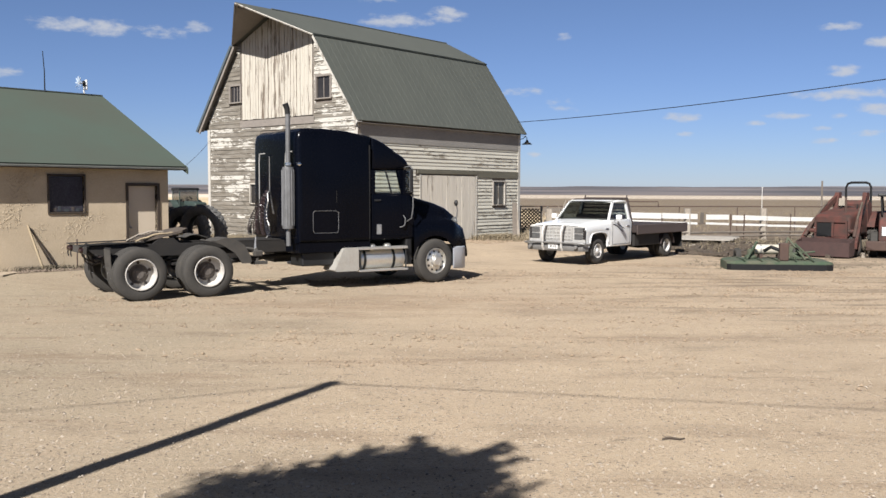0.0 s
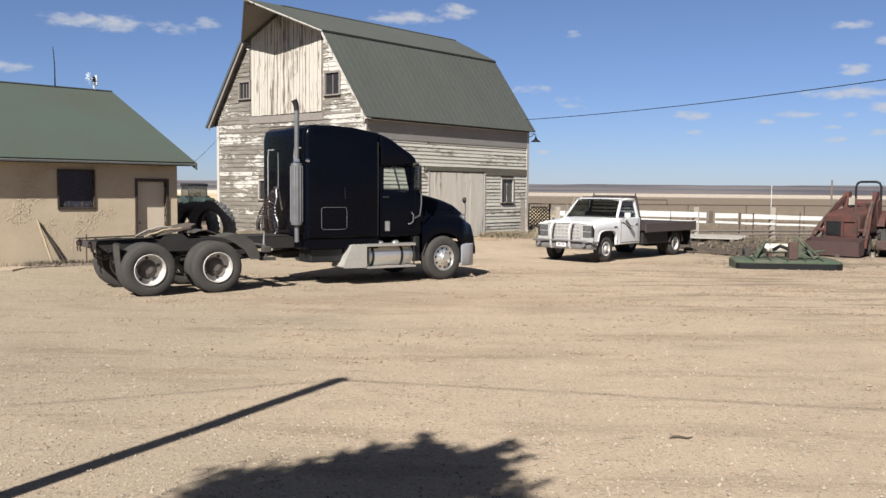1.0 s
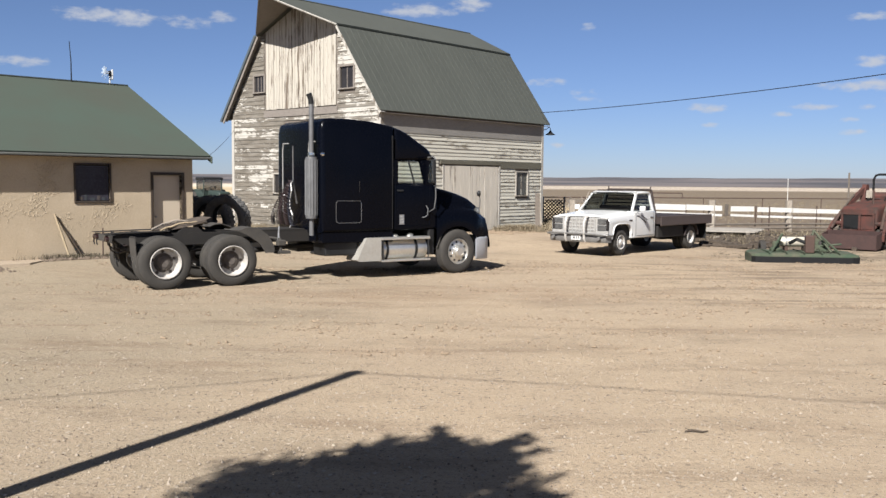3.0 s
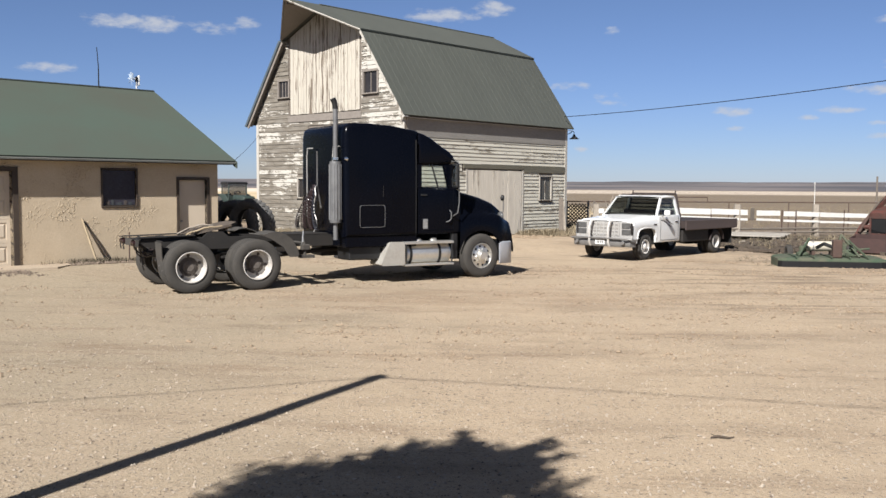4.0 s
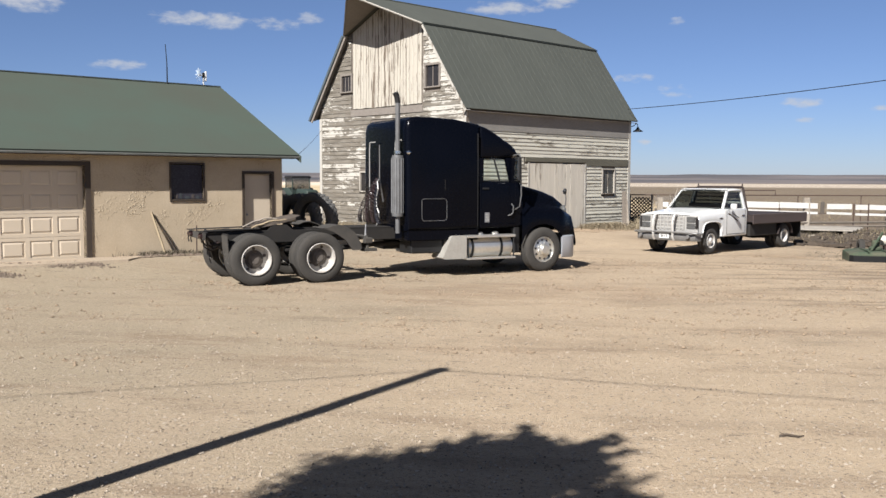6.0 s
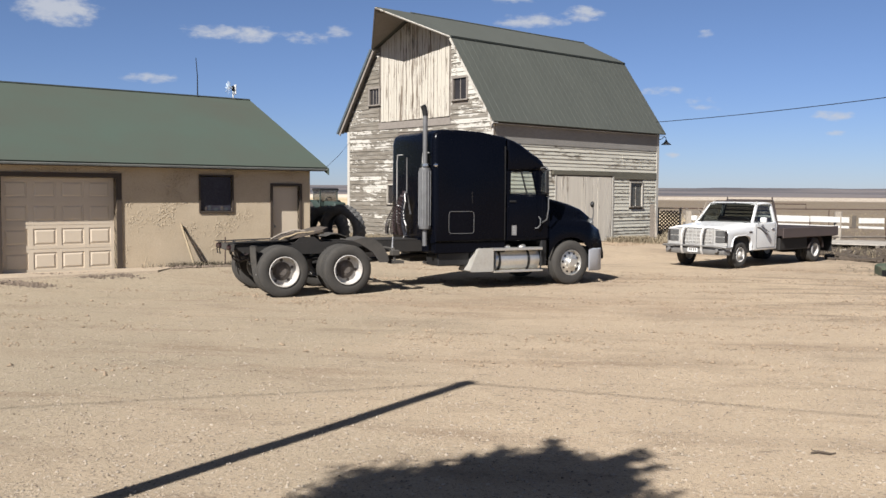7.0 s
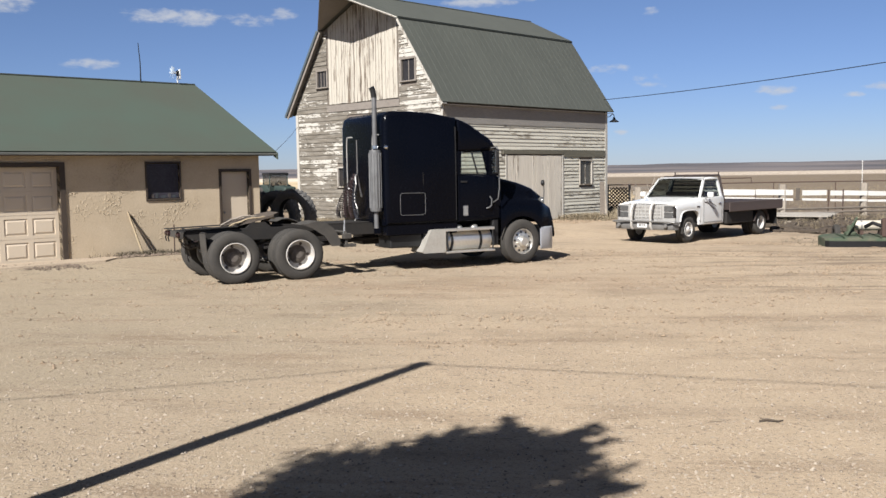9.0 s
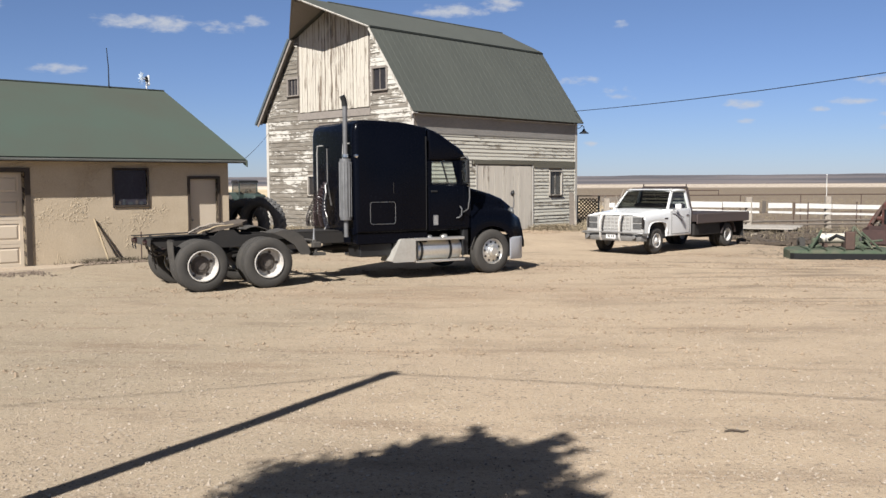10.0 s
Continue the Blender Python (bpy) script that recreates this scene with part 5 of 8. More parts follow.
def hub_mesh():
    """Axle hub with its flange and bolts."""
    bm = bm_new()
    lathe(bm, [(0.19, 0.082), (0.188, 0.060), (0.15, 0.052), (0.135, 0.02), (0.12, 0.008), (0.085, 0.004), (0.08, -0.012), (0.0, -0.016)], 32)
    for k in range(10):
        a = 2 * math.pi * k / 10
        lathe(bm, [(0.0, 0.028), (0.015, 0.028), (0.018, 0.06), (0.0, 0.06)], 6, Matrix.Translation((0.165 * math.cos(a), 0, 0.165 * math.sin(a))))
    return mesh_of("hub", bm, M["wheel_disc"], 35)


def hole_mesh(r, mat):
    # a dark disc on the rim, painting the shade of an open hole
    bm = bm_new()
    lathe(bm, [(0.0, -0.003), (r, -0.003), (r, 0.02), (0, 0.02)], 12)
    return mesh_of("hand_hole_shade", bm, mat, 35)


def alloy_rim_mesh():
    bm = bm_new()
    lathe(bm, [(0.295, -0.11), (0.292, -0.132), (0.278, -0.132), (0.265, -0.105), (0.255, -0.085), (0.20, -0.105), (0.15, -0.12), (0.135, -0.125), (0.13, -0.16), (0.105, -0.175), (0.09, -0.19), (0.0, -0.192),
               (0.0, 0.0), (0.25, 0.0), (0.295, 0.11)], 40)
    for k in range(10):
        a = 2 * math.pi * (k + 0.5) / 10
        lathe(bm, [(0.0, -0.135), (0.014, -0.133), (0.016, -0.11), (0.0, -0.11)], 6, Matrix.Translation((0.155 * math.cos(a), 0, 0.155 * math.sin(a))))
    return mesh_of("rim", bm, M["aluminium"], 35)


def rounded_rect(x0, x1, z0, z1, r, n=4):
    pts = []
    for cx, cz, a0 in ((x1 - r, z1 - r, 0), (x0 + r, z1 - r, 90), (x0 + r, z0 + r, 180), (x1 - r, z0 + r, 270)):
        for k in range(n + 1):
            a = radians(a0 + 90 * k / n)
            pts.append((cx + r * math.cos(a), cz + r * math.sin(a)))
    return pts


# ---- road tractor: x forward from the rearmost axle, y to its left ----
def build_truck():
    at = pose(-6.387, 18.25, 0.0, 0, 0, 34.14)
    truck = thing("semi_truck", at, "black sleeper-cab road tractor without a trailer, dusty white wheels", "truck")

    # wheels
    drive_tyre = tyre_mesh("tyre", 0.508, 0.292, 0.25, 0, seg=56)
    steer_tyre = tyre_mesh("tyre", 0.505, 0.288, 0.29)
    rim, hub, alloy = dual_rim_mesh(), hub_mesh(), alloy_rim_mesh()
    hole, dark_hole = hole_mesh(0.033, M["hub_dark"]), hole_mesh(0.028, M["dark"])
    for x in (0.0, 1.33):
        for s in (-1, 1):
            for k, y in enumerate((1.085, 0.745)):
                w = shared("wheel", rim, truck, pose(x, s * y, 0.505, 0, 17 * x, 0 if s < 0 else 180) if k == 0 else pose(x, s * y, 0.505, 0, 0, 180 if s < 0 else 0), "white steel dual wheel")
                shared("tyre", drive_tyre, w, None, "dusty black drive tyre")
                if k == 0:
                    shared("hub", hub, w, None, "dusty brown hub with wheel nuts")
                    for i in range(5):
                        a = radians(72 * i + 20)
                        shared("hand_hole_shade", hole, w, Matrix.Translation((0.222 * math.cos(a), 0.072, 0.222 * math.sin(a))))
    for s in (-1, 1):
        w = shared("wheel", alloy, truck, pose(6.70, s * 1.07, 0.505, 0, 8, (0 if s < 0 else 180) + 5), "polished alloy front wheel")
        shared("tyre", steer_tyre, w, None, "dusty black steer tyre")
        for i in range(10):
            a = radians(36 * i)
            shared("hand_hole_shade", dark_hole, w, Matrix.Translation((0.215 * math.cos(a), -0.103, 0.215 * math.sin(a))) @ pose(0, 0, 0, 0, 0, 0))

    # chassis
    for s in (-1, 1):
        bm = bm_new()
        ys = s * 0.42
        prof = [(-0.86, 1.01), (-0.86, 0.93), (-0.42, 0.80), (7.2, 0.80), (7.2, 1.04), (-0.3, 1.04)]
        strip_loft(bm, [[(x, ys - 0.04, z) for x, z in prof], [(x, ys + 0.04, z) for x, z in prof]])
        part("frame_rail", bm, M["frame_paint"], truck, "dusty black frame rail")
    for x in (-0.70, -0.1, 0.67, 2.1, 3.0, 4.2, 5.5):
        bm = bm_new()
        box(bm, x - 0.04, x + 0.04, -0.38, 0.38, 0.84, 1.0, 0.01)
        part("crossmember", bm, M["frame_paint"], truck)
    bm = bm_new()
    strip_loft(bm, [[(-0.91, y, 0.90), (-0.86, y, 0.88), (-0.84, y, 1.02), (-0.90, y, 1.025)] for y in (-0.62, 0.62)])
    bar = part("tail_bar", bm, M["dusty_guard"], truck, "dusty rear lamp bar")
    bm_l = bm_new()
    lathe(bm_l, [(0, -0.03), (0.035, -0.03), (0.05, -0.015), (0.055, 0.02), (0, 0.02)], 14, pose(0, 0, 0, 0, 0, -90))
    lamp = mesh_of("tail_lamp", bm_l, M["lamp_red"], 35)
    for y in (-0.55, -0.42, 0.33, 0.45, 0.57):
        shared("tail_lamp", lamp, bar, pose(-0.925, y, 0.955), "round dark red tail lamp")
    for y in (0.33, 0.57):
        bm = bm_new()
        rod(bm, ((-0.93, y, 0.94), (-0.935, y + 0.02, 0.86), (-0.92, y + 0.01, 0.79)), 0.014, 6)
        part("lamp_lead", bm, M["frame_paint"], bar, "", 40)
    # steel deck wings over the tail
    for s in (-1, 1):
        bm = bm_new()
        strip_loft(bm, [[(-0.98, y, 1.045), (-0.5, y, 1.055), (0.28, y, 1.075), (0.28, y, 1.09), (-0.5, y, 1.07), (-0.98, y, 1.057)] for y in sorted((s * 0.30, s * 0.52))])
        part("rail_flange", bm, M["frame_paint"], truck, "dark flange along the rail's tail")
        bm = bm_new()
        rod(bm, ((-0.45, s * 0.46, 0.95), (-0.50, s * 0.6, 0.99), (-0.50, s * 0.98, 1.0)), 0.02, 6)
        hang = part("flap_hanger", bm, M["frame_paint"], truck, "", 40)
        bm = bm_new()
        strip_loft(bm, [[(-0.515 + b, s * 0.74 - 0.22, z), (-0.50 + b, s * 0.74 - 0.22, z), (-0.50 + b, s * 0.74 + 0.22, z), (-0.515 + b, s * 0.74 + 0.22, z)] for z, b in ((0.98, 0.0), (0.75, 0.01), (0.55, 0.035), (0.42, 0.07))])
        flap = part("mud_flap", bm, M["dusty_guard"], hang, "dusty black mud flap with a pale triangle")
        bm = bm_new()
        strip_loft(bm, [[(x + 0.055, s * 0.74 - 0.12, 0.43), (x + 0.055, s * 0.74 + 0.12, 0.43), (x + 0.02, s * 0.74, 0.53)] for x in (-0.53, -0.522)])
        part("triangle", bm, M["white_steel"], hang, "pale steel triangle")
        bm = bm_new()
        box(bm, -0.42, -0.10, s * 0.60 - 0.10, s * 0.60 + 0.10, 0.66, 0.86, 0.03)
        part("air_tank", bm, M["dusty_guard"], truck, "dusty air tank behind the rear axle")
    for k, (y, z) in enumerate(((-0.2, 0.72), (0.1, 0.66), (0.28, 0.74))):
        bm = bm_new()
        rod(bm, ((-0.75, y, 0.92), (-0.72, y + 0.03, z + 0.05), (-0.6, y + 0.05, z - 0.05), (-0.35, y, z + 0.04)), 0.018, 6)
        part("tail_hose", bm, M["hose_gloss"], truck, "", 40)
    bm = bm_new()
    rod(bm, ((-0.45, -0.4, 0.84), (-0.45, -0.3, 0.70), (-0.45, 0.3, 0.70), (-0.45, 0.4, 0.84)), 0.05, 8)
    part("tow_crossbar", bm, M["frame_paint"], truck, "", 40)
    for x in (0.0, 1.33):
        bm = bm_new()
        rod(bm, ((x, -1.0, 0.505), (x, -0.35, 0.505), (x, -0.2, 0.505), (x, 0.2, 0.505), (x, 0.35, 0.505), (x, 1.0, 0.505)), [0.075, 0.085, 0.2, 0.2, 0.085, 0.075], 14)
        part("drive_axle", bm, M["frame_paint"], truck, smooth=40)
        for s in (-1, 1):
            bm = bm_new()
            lathe(bm, [(0, 0.12), (0.13, 0.11), (0.15, 0.05), (0.13, 0.0), (0.15, -0.06), (0.13, -0.12), (0, -0.12)], 16, pose(x + 0.22, s * 0.44, 0.66, 90))
            part("air_spring", bm, M["black_plastic"], truck, smooth=40)
            bm = bm_new()
            strip_loft(bm, [[(x - 0.5 + 0.08 * i, s * 0.44 - 0.05, 0.60 + 0.04 * math.sin(i * 0.33))] + [(x - 0.5 + 0.08 * i, s * 0.44 + 0.05, 0.60 + 0.04 * math.sin(i * 0.33))] +
                            [(x - 0.5 + 0.08 * i, s * 0.44 + 0.05, 0.64 + 0.04 * math.sin(i * 0.33)), (x - 0.5 + 0.08 * i, s * 0.44 - 0.05, 0.64 + 0.04 * math.sin(i * 0.33))] for i in range(12)])
            part("leaf_spring", bm, M["frame_paint"], truck)
    bm = bm_new()
    rod(bm, ((1.5, 0, 0.55), (3.0, 0, 0.66), (5.0, 0, 0.75)), 0.055, 10)
    part("drive_shaft", bm, M["frame_paint"], truck, smooth=40)
    bm = bm_new()
    rod(bm, ((6.7, -0.95, 0.48), (6.7, -0.5, 0.42), (6.7, 0.5, 0.42), (6.7, 0.95, 0.48)), 0.06, 8)
    part("front_axle", bm, M["frame_paint"], truck, smooth=40)
    # engine and gearbox mass under the cab
    bm = bm_new()
    box(bm, 5.0, 7.05, -0.36, 0.36, 0.52, 1.3, 0.08)
    part("engine", bm, M["dark"], truck)
    # fifth wheel: tilted horseshoe plate
    bm = bm_new()
    prof = [(-0.52, 0.10), (-0.52, 0.36), (-0.15, 0.47), (0.25, 0.47), (0.42, 0.30), (0.42, -0.30), (0.25, -0.47), (-0.15, -0.47), (-0.52, -0.36), (-0.52, -0.10), (-0.10, -0.045), (-0.10, 0.045)]
    strip_loft(bm, [[(x, y, 0.0) for x, y in prof], [(x, y, 0.045) for x, y in prof]])
    bmesh.ops.transform(bm, matrix=pose(0.80, 0, 1.20, 0, -13, 0), verts=bm.verts)
    fw = part("fifth_wheel", bm, M["greasy"], truck, "greasy steel fifth-wheel plate")
    for s in (-1, 1):
        bm = bm_new()
        strip_loft(bm, [[(0.45, y, 1.04), (0.99, y, 1.04), (0.86, y, 1.15), (0.58, y, 1.15)] for y in (s * 0.42 - 0.03, s * 0.42 + 0.03)])
        part("bracket", bm, M["frame_paint"], fw)
    # ropes and straps thrown over the deck
    for k, (y0, x0, lift, col) in enumerate(((-0.42, 0.12, 0.16, "straw_wood"), (-0.30, 0.05, 0.11, "greasy"), (-0.12, 0.2, 0.14, "greasy"), (0.05, 0.2, 0.13, "bed_steel"), (0.2, 0.1, 0.17, "post_wood"), (0.34, 0.2, 0.12, "bed_steel"))):
        bm = bm_new()
        rod(bm, [(x0 + 0.12 * i, y0 + 0.03 * math.sin(i * 1.1 + k), 1.09 + lift * math.sin(min(i, 7) * 0.3) + 0.012 * math.sin(i * 2.3 + k)) for i in range(9)], 0.020, 6)
        part("strap", bm, M[col], truck, "slack strap over the fifth wheel", 40)
    # deck plate behind the cab
    bm = bm_new()
    box(bm, 2.25, 3.2, -0.46, 0.46, 1.045, 1.07, 0.004)
    part("deck_plate", bm, M["frame_paint"], truck, "dark diamond deck plate")
    # quarter fenders before the front drive tyres
    for s in (-1, 1):
        bm = bm_new()
        arc = [(1.33 + 0.60 * math.cos(radians(a)), 0.505 + 0.60 * math.sin(radians(a))) for a in (88, 78)] + [(1.56, 1.135), (1.72, 1.15), (1.90, 1.09), (2.03, 1.0), (2.11, 0.88), (2.17, 0.76), (2.19, 0.66)]
        secs = [[(x, s * 0.92 - 0.31, z), (x, s * 0.92 + 0.31, z), (x + 0.016, s * 0.92 + 0.31, z + 0.014), (x + 0.016, s * 0.92 - 0.31, z + 0.014)] for x, z in arc]
        strip_loft(bm, secs)
        f = part("quarter_fender", bm, M["dusty_guard"], truck, "dusty black quarter fender", 40)
        bm = bm_new()
        rod(bm, ((1.98, s * 0.45, 0.88), (1.98, s * 1.0, 0.88), (2.0, s * 1.0, 0.76)), 0.02, 6)
        part("hanger", bm, M["frame_paint"], f)
        bm = bm_new()
        strip_loft(bm, [[(1.40, y, 1.10), (1.56, y, 1.135), (1.72, y, 1.15), (1.90, y, 1.09), (2.03, y, 1.0), (2.11, y, 0.88), (2.17, y, 0.76), (2.19, y, 0.64), (2.0, y, 0.64), (1.87, y, 0.84), (1.60, y, 1.02)] for y in sorted((s * 1.215, s * 1.232))])
        part("side_lip", bm, M["dusty_guard"], f)
    # step bracket behind the cab
    bm = bm_new()
    rod(bm, ((2.40, -0.45, 0.90), (2.40, -1.02, 0.90), (2.40, -1.06, 0.84), (2.40, -1.06, 0.66)), 0.028, 6)
    stp = part("deck_step", bm, M["dusty_guard"], truck, "dusty steel step behind the cab", 40)
    bm = bm_new()
    box(bm, 2.28, 2.58, -1.16, -0.96, 0.60, 0.66, 0.006)
    part("tread", bm, M["dusty_guard"], stp)
    bm = bm_new()
    box(bm, 2.32, 2.50, -1.12, -0.98, 0.76, 0.88, 0.02)
    part("valve_box", bm, M["dusty_guard"], stp)
    bm = bm_new()
    rod(bm, ((2.40, -0.95, 0.88), (2.40, -0.95, 1.02), (2.41, -0.95, 1.16)), [0.03, 0.02, 0.012], 6)
    part("lever", bm, M["grey_steel"], stp, "", 40)

    # sleeper box
    bm = bm_new()
    prof = [(3.27, 1.0), (3.25, 1.6), (3.25, 3.18), (3.29, 3.34), (3.42, 3.415), (3.9, 3.425), (4.45, 3.395), (5.04, 3.30), (5.06, 2.4), (5.04, 1.0)]
    side_body(bm, prof, 1.19, 0.11, 0.035)
    sl = part("sleeper", bm, M["black_paint"], truck, "glossy black sleeper box", 40)
    # roof cap falling to the visor
    bm = bm_new()
    prof = [(5.02, 2.54), (5.02, 3.305), (5.22, 3.245), (5.40, 3.165), (5.56, 3.065), (5.72, 2.965), (5.86, 2.89), (5.98, 2.79), (6.04, 2.67), (5.86, 2.54)]
    side_body(bm, prof, 1.16, 0.13, 0.02)
    part("roof_cap", bm, M["black_paint"], truck, "sloping black roof fairing", 40)
    # lower cab, doors
    bm = bm_new()
    prof = [(5.02, 1.02), (5.02, 2.06), (6.02, 2.05), (6.14, 1.98), (6.20, 1.02)]
    side_body(bm, prof, 1.16, 0.07)
    cab = part("cab", bm, M["black_paint"], truck, "glossy black cab", 40)
    for s in (-1, 1):
        y0, y1 = sorted((s * 1.06, s * 1.15))
        bm = bm_new()
        strip_loft(bm, [[(x, y, z) for x, z in ((5.0, 2.04), (5.13, 2.04), (5.13, 2.57), (5.0, 2.57))] for y in (y0, y1)])
        part("door_pillar", bm, M["black_paint"], cab)
        bm = bm_new()
        strip_loft(bm, [[(x, y, z) for x, z in ((5.70, 2.57), (5.92, 2.59), (6.10, 2.02), (5.84, 2.03))] for y in (y0, y1)])
        part("windscreen_pillar", bm, M["black_paint"], cab)
        bm = bm_new()
        strip_loft(bm, [[(x, y, z) for x, z in ((5.40, 2.57), (5.43, 2.57), (5.60, 2.04), (5.565, 2.04))] for y in (s * 1.10 - 0.012, s * 1.10 + 0.012)])
        part("vent_bar", bm, M["black_plastic"], cab)
        bm = bm_new()
        strip_loft(bm, [[(x, y, z) for x, z in ((5.12, 2.03), (5.12, 2.58), (5.72, 2.58), (5.87, 2.02))] for y in (s * 1.105 - 0.003, s * 1.105 + 0.003)])
        g = part("side_glass", bm, M["glass"], cab)
        g.visible_shadow = False
        # door edge grooves, handle, grab rail
        ys = s * 1.162
        bm = bm_new()
        for a, b in (((5.06, 1.12), (5.06, 2.04)), ((5.95, 1.12), (5.95, 2.02)), ((5.06, 1.12), (5.95, 1.12))):
            rod(bm, ((a[0], ys, a[1]), (b[0], ys, b[1])), 0.008, 4)
        part("door_seam", bm, M["black_paint"], cab)
        bm = bm_new()
        box(bm, 5.10, 5.26, ys - 0.02, ys + 0.02, 1.88, 1.92, 0.008)
        part("door_handle", bm, M["black_plastic"], cab)
        bm = bm_new()
        rod(bm, ((5.76, ys, 1.30), (5.80, ys + s * 0.05, 1.31), (5.86, ys + s * 0.05, 1.36), (5.87, ys + s * 0.05, 1.50), (5.85, ys, 1.56)), 0.013, 6)
        part("grab_handle", bm, M["stack_steel"], cab, "dull steel grab handle", 40)
        # unreadable notice on the door: plain bars
        bm = bm_new()
        box(bm, 5.16, 5.28, ys - 0.004, ys + 0.004, 1.15, 1.37)
        pl = part("notice_plate", bm, M["grey_steel"], cab, "small grey notice plate")
        for i, z in enumerate((1.19, 1.25, 1.31)):
            bm = bm_new()
            box(bm, 5.18, 5.265 - 0.012 * i, ys - 0.0065, ys + 0.0065, z, z + 0.025)
            part("bar", bm, M["lamp_clear"], pl)
    bm = bm_new()
    strip_loft(bm, [[(5.89, -1.06, 2.58), (6.02, 0, 2.60), (5.89, 1.06, 2.58)], [(6.09, -1.06, 2.02), (6.30, 0, 2.02), (6.09, 1.06, 2.02)]], cap=False, closed=False)
    ws = part("windscreen", bm, M["glass"], cab)
    ws.visible_shadow = False
    # inside: dashboard, wheel, seats
    bm = bm_new()
    box(bm, 5.75, 6.06, -1.0, 1.0, 1.9, 2.08, 0.04)
    part("dashboard", bm, M["black_plastic"], cab)
    bm = bm_new()
    rod(bm, [(5.62 + 0.08 * math.sin(a), 0.55 + 0.21 * math.cos(a), 2.10 + 0.16 * math.sin(a)) for a in [2 * math.pi * i / 20 for i in range(21)]], 0.016, 6)
    part("steering_wheel", bm, M["black_plastic"], cab, smooth=40)
    # visor and roof lamps
    bm = bm_new()
    strip_loft(bm, [[(x, y, z) for x, z in ((5.93, 2.76), (6.10, 2.62), (6.11, 2.585), (5.93, 2.66))] for y in (-1.10, 1.10)])
    part("sun_visor", bm, M["black_paint"], truck)
    for y in (-0.8, -0.4, 0, 0.4, 0.8):
        bm = bm_new()
        box(bm, 5.50, 5.60, y - 0.035, y + 0.035, 3.04, 3.13, 0.015)
        part("roof_lamp", bm, M["lamp_amber"], truck)
    # sleeper skirt, seam, rounded locker lid in a bright rim
    bm = bm_new()
    box(bm, 3.30, 5.02, -1.13, 1.13, 0.78, 1.03, 0.02)
    part("skirt", bm, M["black_paint"], truck)
    for s in (-1, 1):
        ys = s * 1.191
        bm = bm_new()
        pts = rounded_rect(3.60, 4.20, 1.21, 1.68, 0.06)
        rod(bm, [(x, ys, z) for x, z in pts + pts[:1]], 0.0042, 5, False)
        lid = part("locker_lid", bm, M["grey_steel"], sl, "locker lid outlined in thin bright trim", 40)
        bm = bm_new()
        rod(bm, ((4.16, s * 1.187, 1.86), (4.16, s * 1.182, 2.10)), 0.004, 4)
        part("seam", bm, M["frame_paint"], sl)
        bm = bm_new()
        strip_loft(bm, [[(x, y, z) for x, z in ((4.96, 1.06), (4.98, 1.06), (4.98, 3.1), (4.96, 3.1))] for y in (s * 1.165 - 0.02, s * 1.165 + 0.012)])
        part("trim_strip", bm, M["black_plastic"], sl)
    # back of the sleeper: tall grab rails, hose mast, hoses
    for y in (-0.78, 0.62):
        bm = bm_new()
        rod(bm, ((3.24, y, 1.35), (3.16, y, 1.40), (3.16, y, 2.76), (3.16, y - 0.02, 2.86), (3.16, y - 0.02, 2.92), (3.16, y - 0.32, 2.92)), 0.013, 6)
        part("grab_rail", bm, M["pale_steel"], sl, "long bright grab rail", 40)
    bm = bm_new()
    rod(bm, ((3.2, -0.06, 1.6), (3.10, -0.09, 2.1), (3.04, -0.22, 2.84)), [0.02, 0.014, 0.010], 6)
    part("hose_mast", bm, M["grey_steel"], sl, "thin hose support mast", 40)
    for k, (y0, y1, z1, col, ph, bulge, turns) in enumerate(((-0.08, 0.94, 1.12, "hose_gloss", 0.0, 0.14, 21), (-0.10, 0.42, 1.14, "red_rubber", 1.5, 0.10, 17), (-0.12, 0.10, 1.12, "red_rubber", 3.0, 0.02, 16), (-0.06, 0.62, 1.12, "hose_gloss", 2.2, 0.05, 18), (-0.14, -0.16, 1.12, "blue_rubber", 0.7, -0.06, 15))):
        bm = bm_new()
        pts = []
        n = 150
        for i in range(n):
            t = i / (n - 1)
            a = t * 2 * math.pi * turns + ph
            c = Vector((3.06 - 0.16 * t * (1 - t) * 4 * 0.6, y0 + (y1 - y0) * t + bulge * math.sin(t * math.pi), 2.10 + (z1 - 2.10) * t - 0.10 * math.sin(t * math.pi)))
            pts.append(c + Vector((0.042 * math.cos(a), 0.05 * math.sin(a), 0.012 * math.sin(a))))
        rod(bm, pts, 0.0115, 5)
        part("air_hose", bm, M[col], truck, "coiled air hose", 40)
    bm = bm_new()
    rod(bm, ((3.1, -0.07, 2.10), (2.99, -0.22, 2.04), (2.97, -0.30, 1.88), (2.98, -0.18, 1.68), (2.97, -0.22, 1.5), (2.98, -0.32, 1.36), (3.05, -0.20, 1.22), (3.0, -0.12, 1.08)), 0.014, 6)
    part("electric_cable", bm, M["pale_steel"], truck, "", 40)
    # one exhaust stack on the near side
    for s in (-1,):
        y = s * 1.0
        bm = bm_new()
        rod(bm, ((3.12, y, 0.95), (3.12, y, 1.32), (3.12, y, 2.50), (3.12, y, 3.70), (3.115, y, 3.76), (3.10, y, 3.82)), 0.052, 14, False)
        ex = part("exhaust_pipe", bm, M["stack_steel"], truck, "tall steel exhaust stack with a curved sooty tip", 40)
        bm = bm_new()
        lathe(bm, [(0.0, 0.0), (0.12, 0.01), (0.128, 0.05), (0.128, 1.25), (0.12, 1.3), (0.0, 1.31)], 20, pose(3.12, y, 1.30, 90))
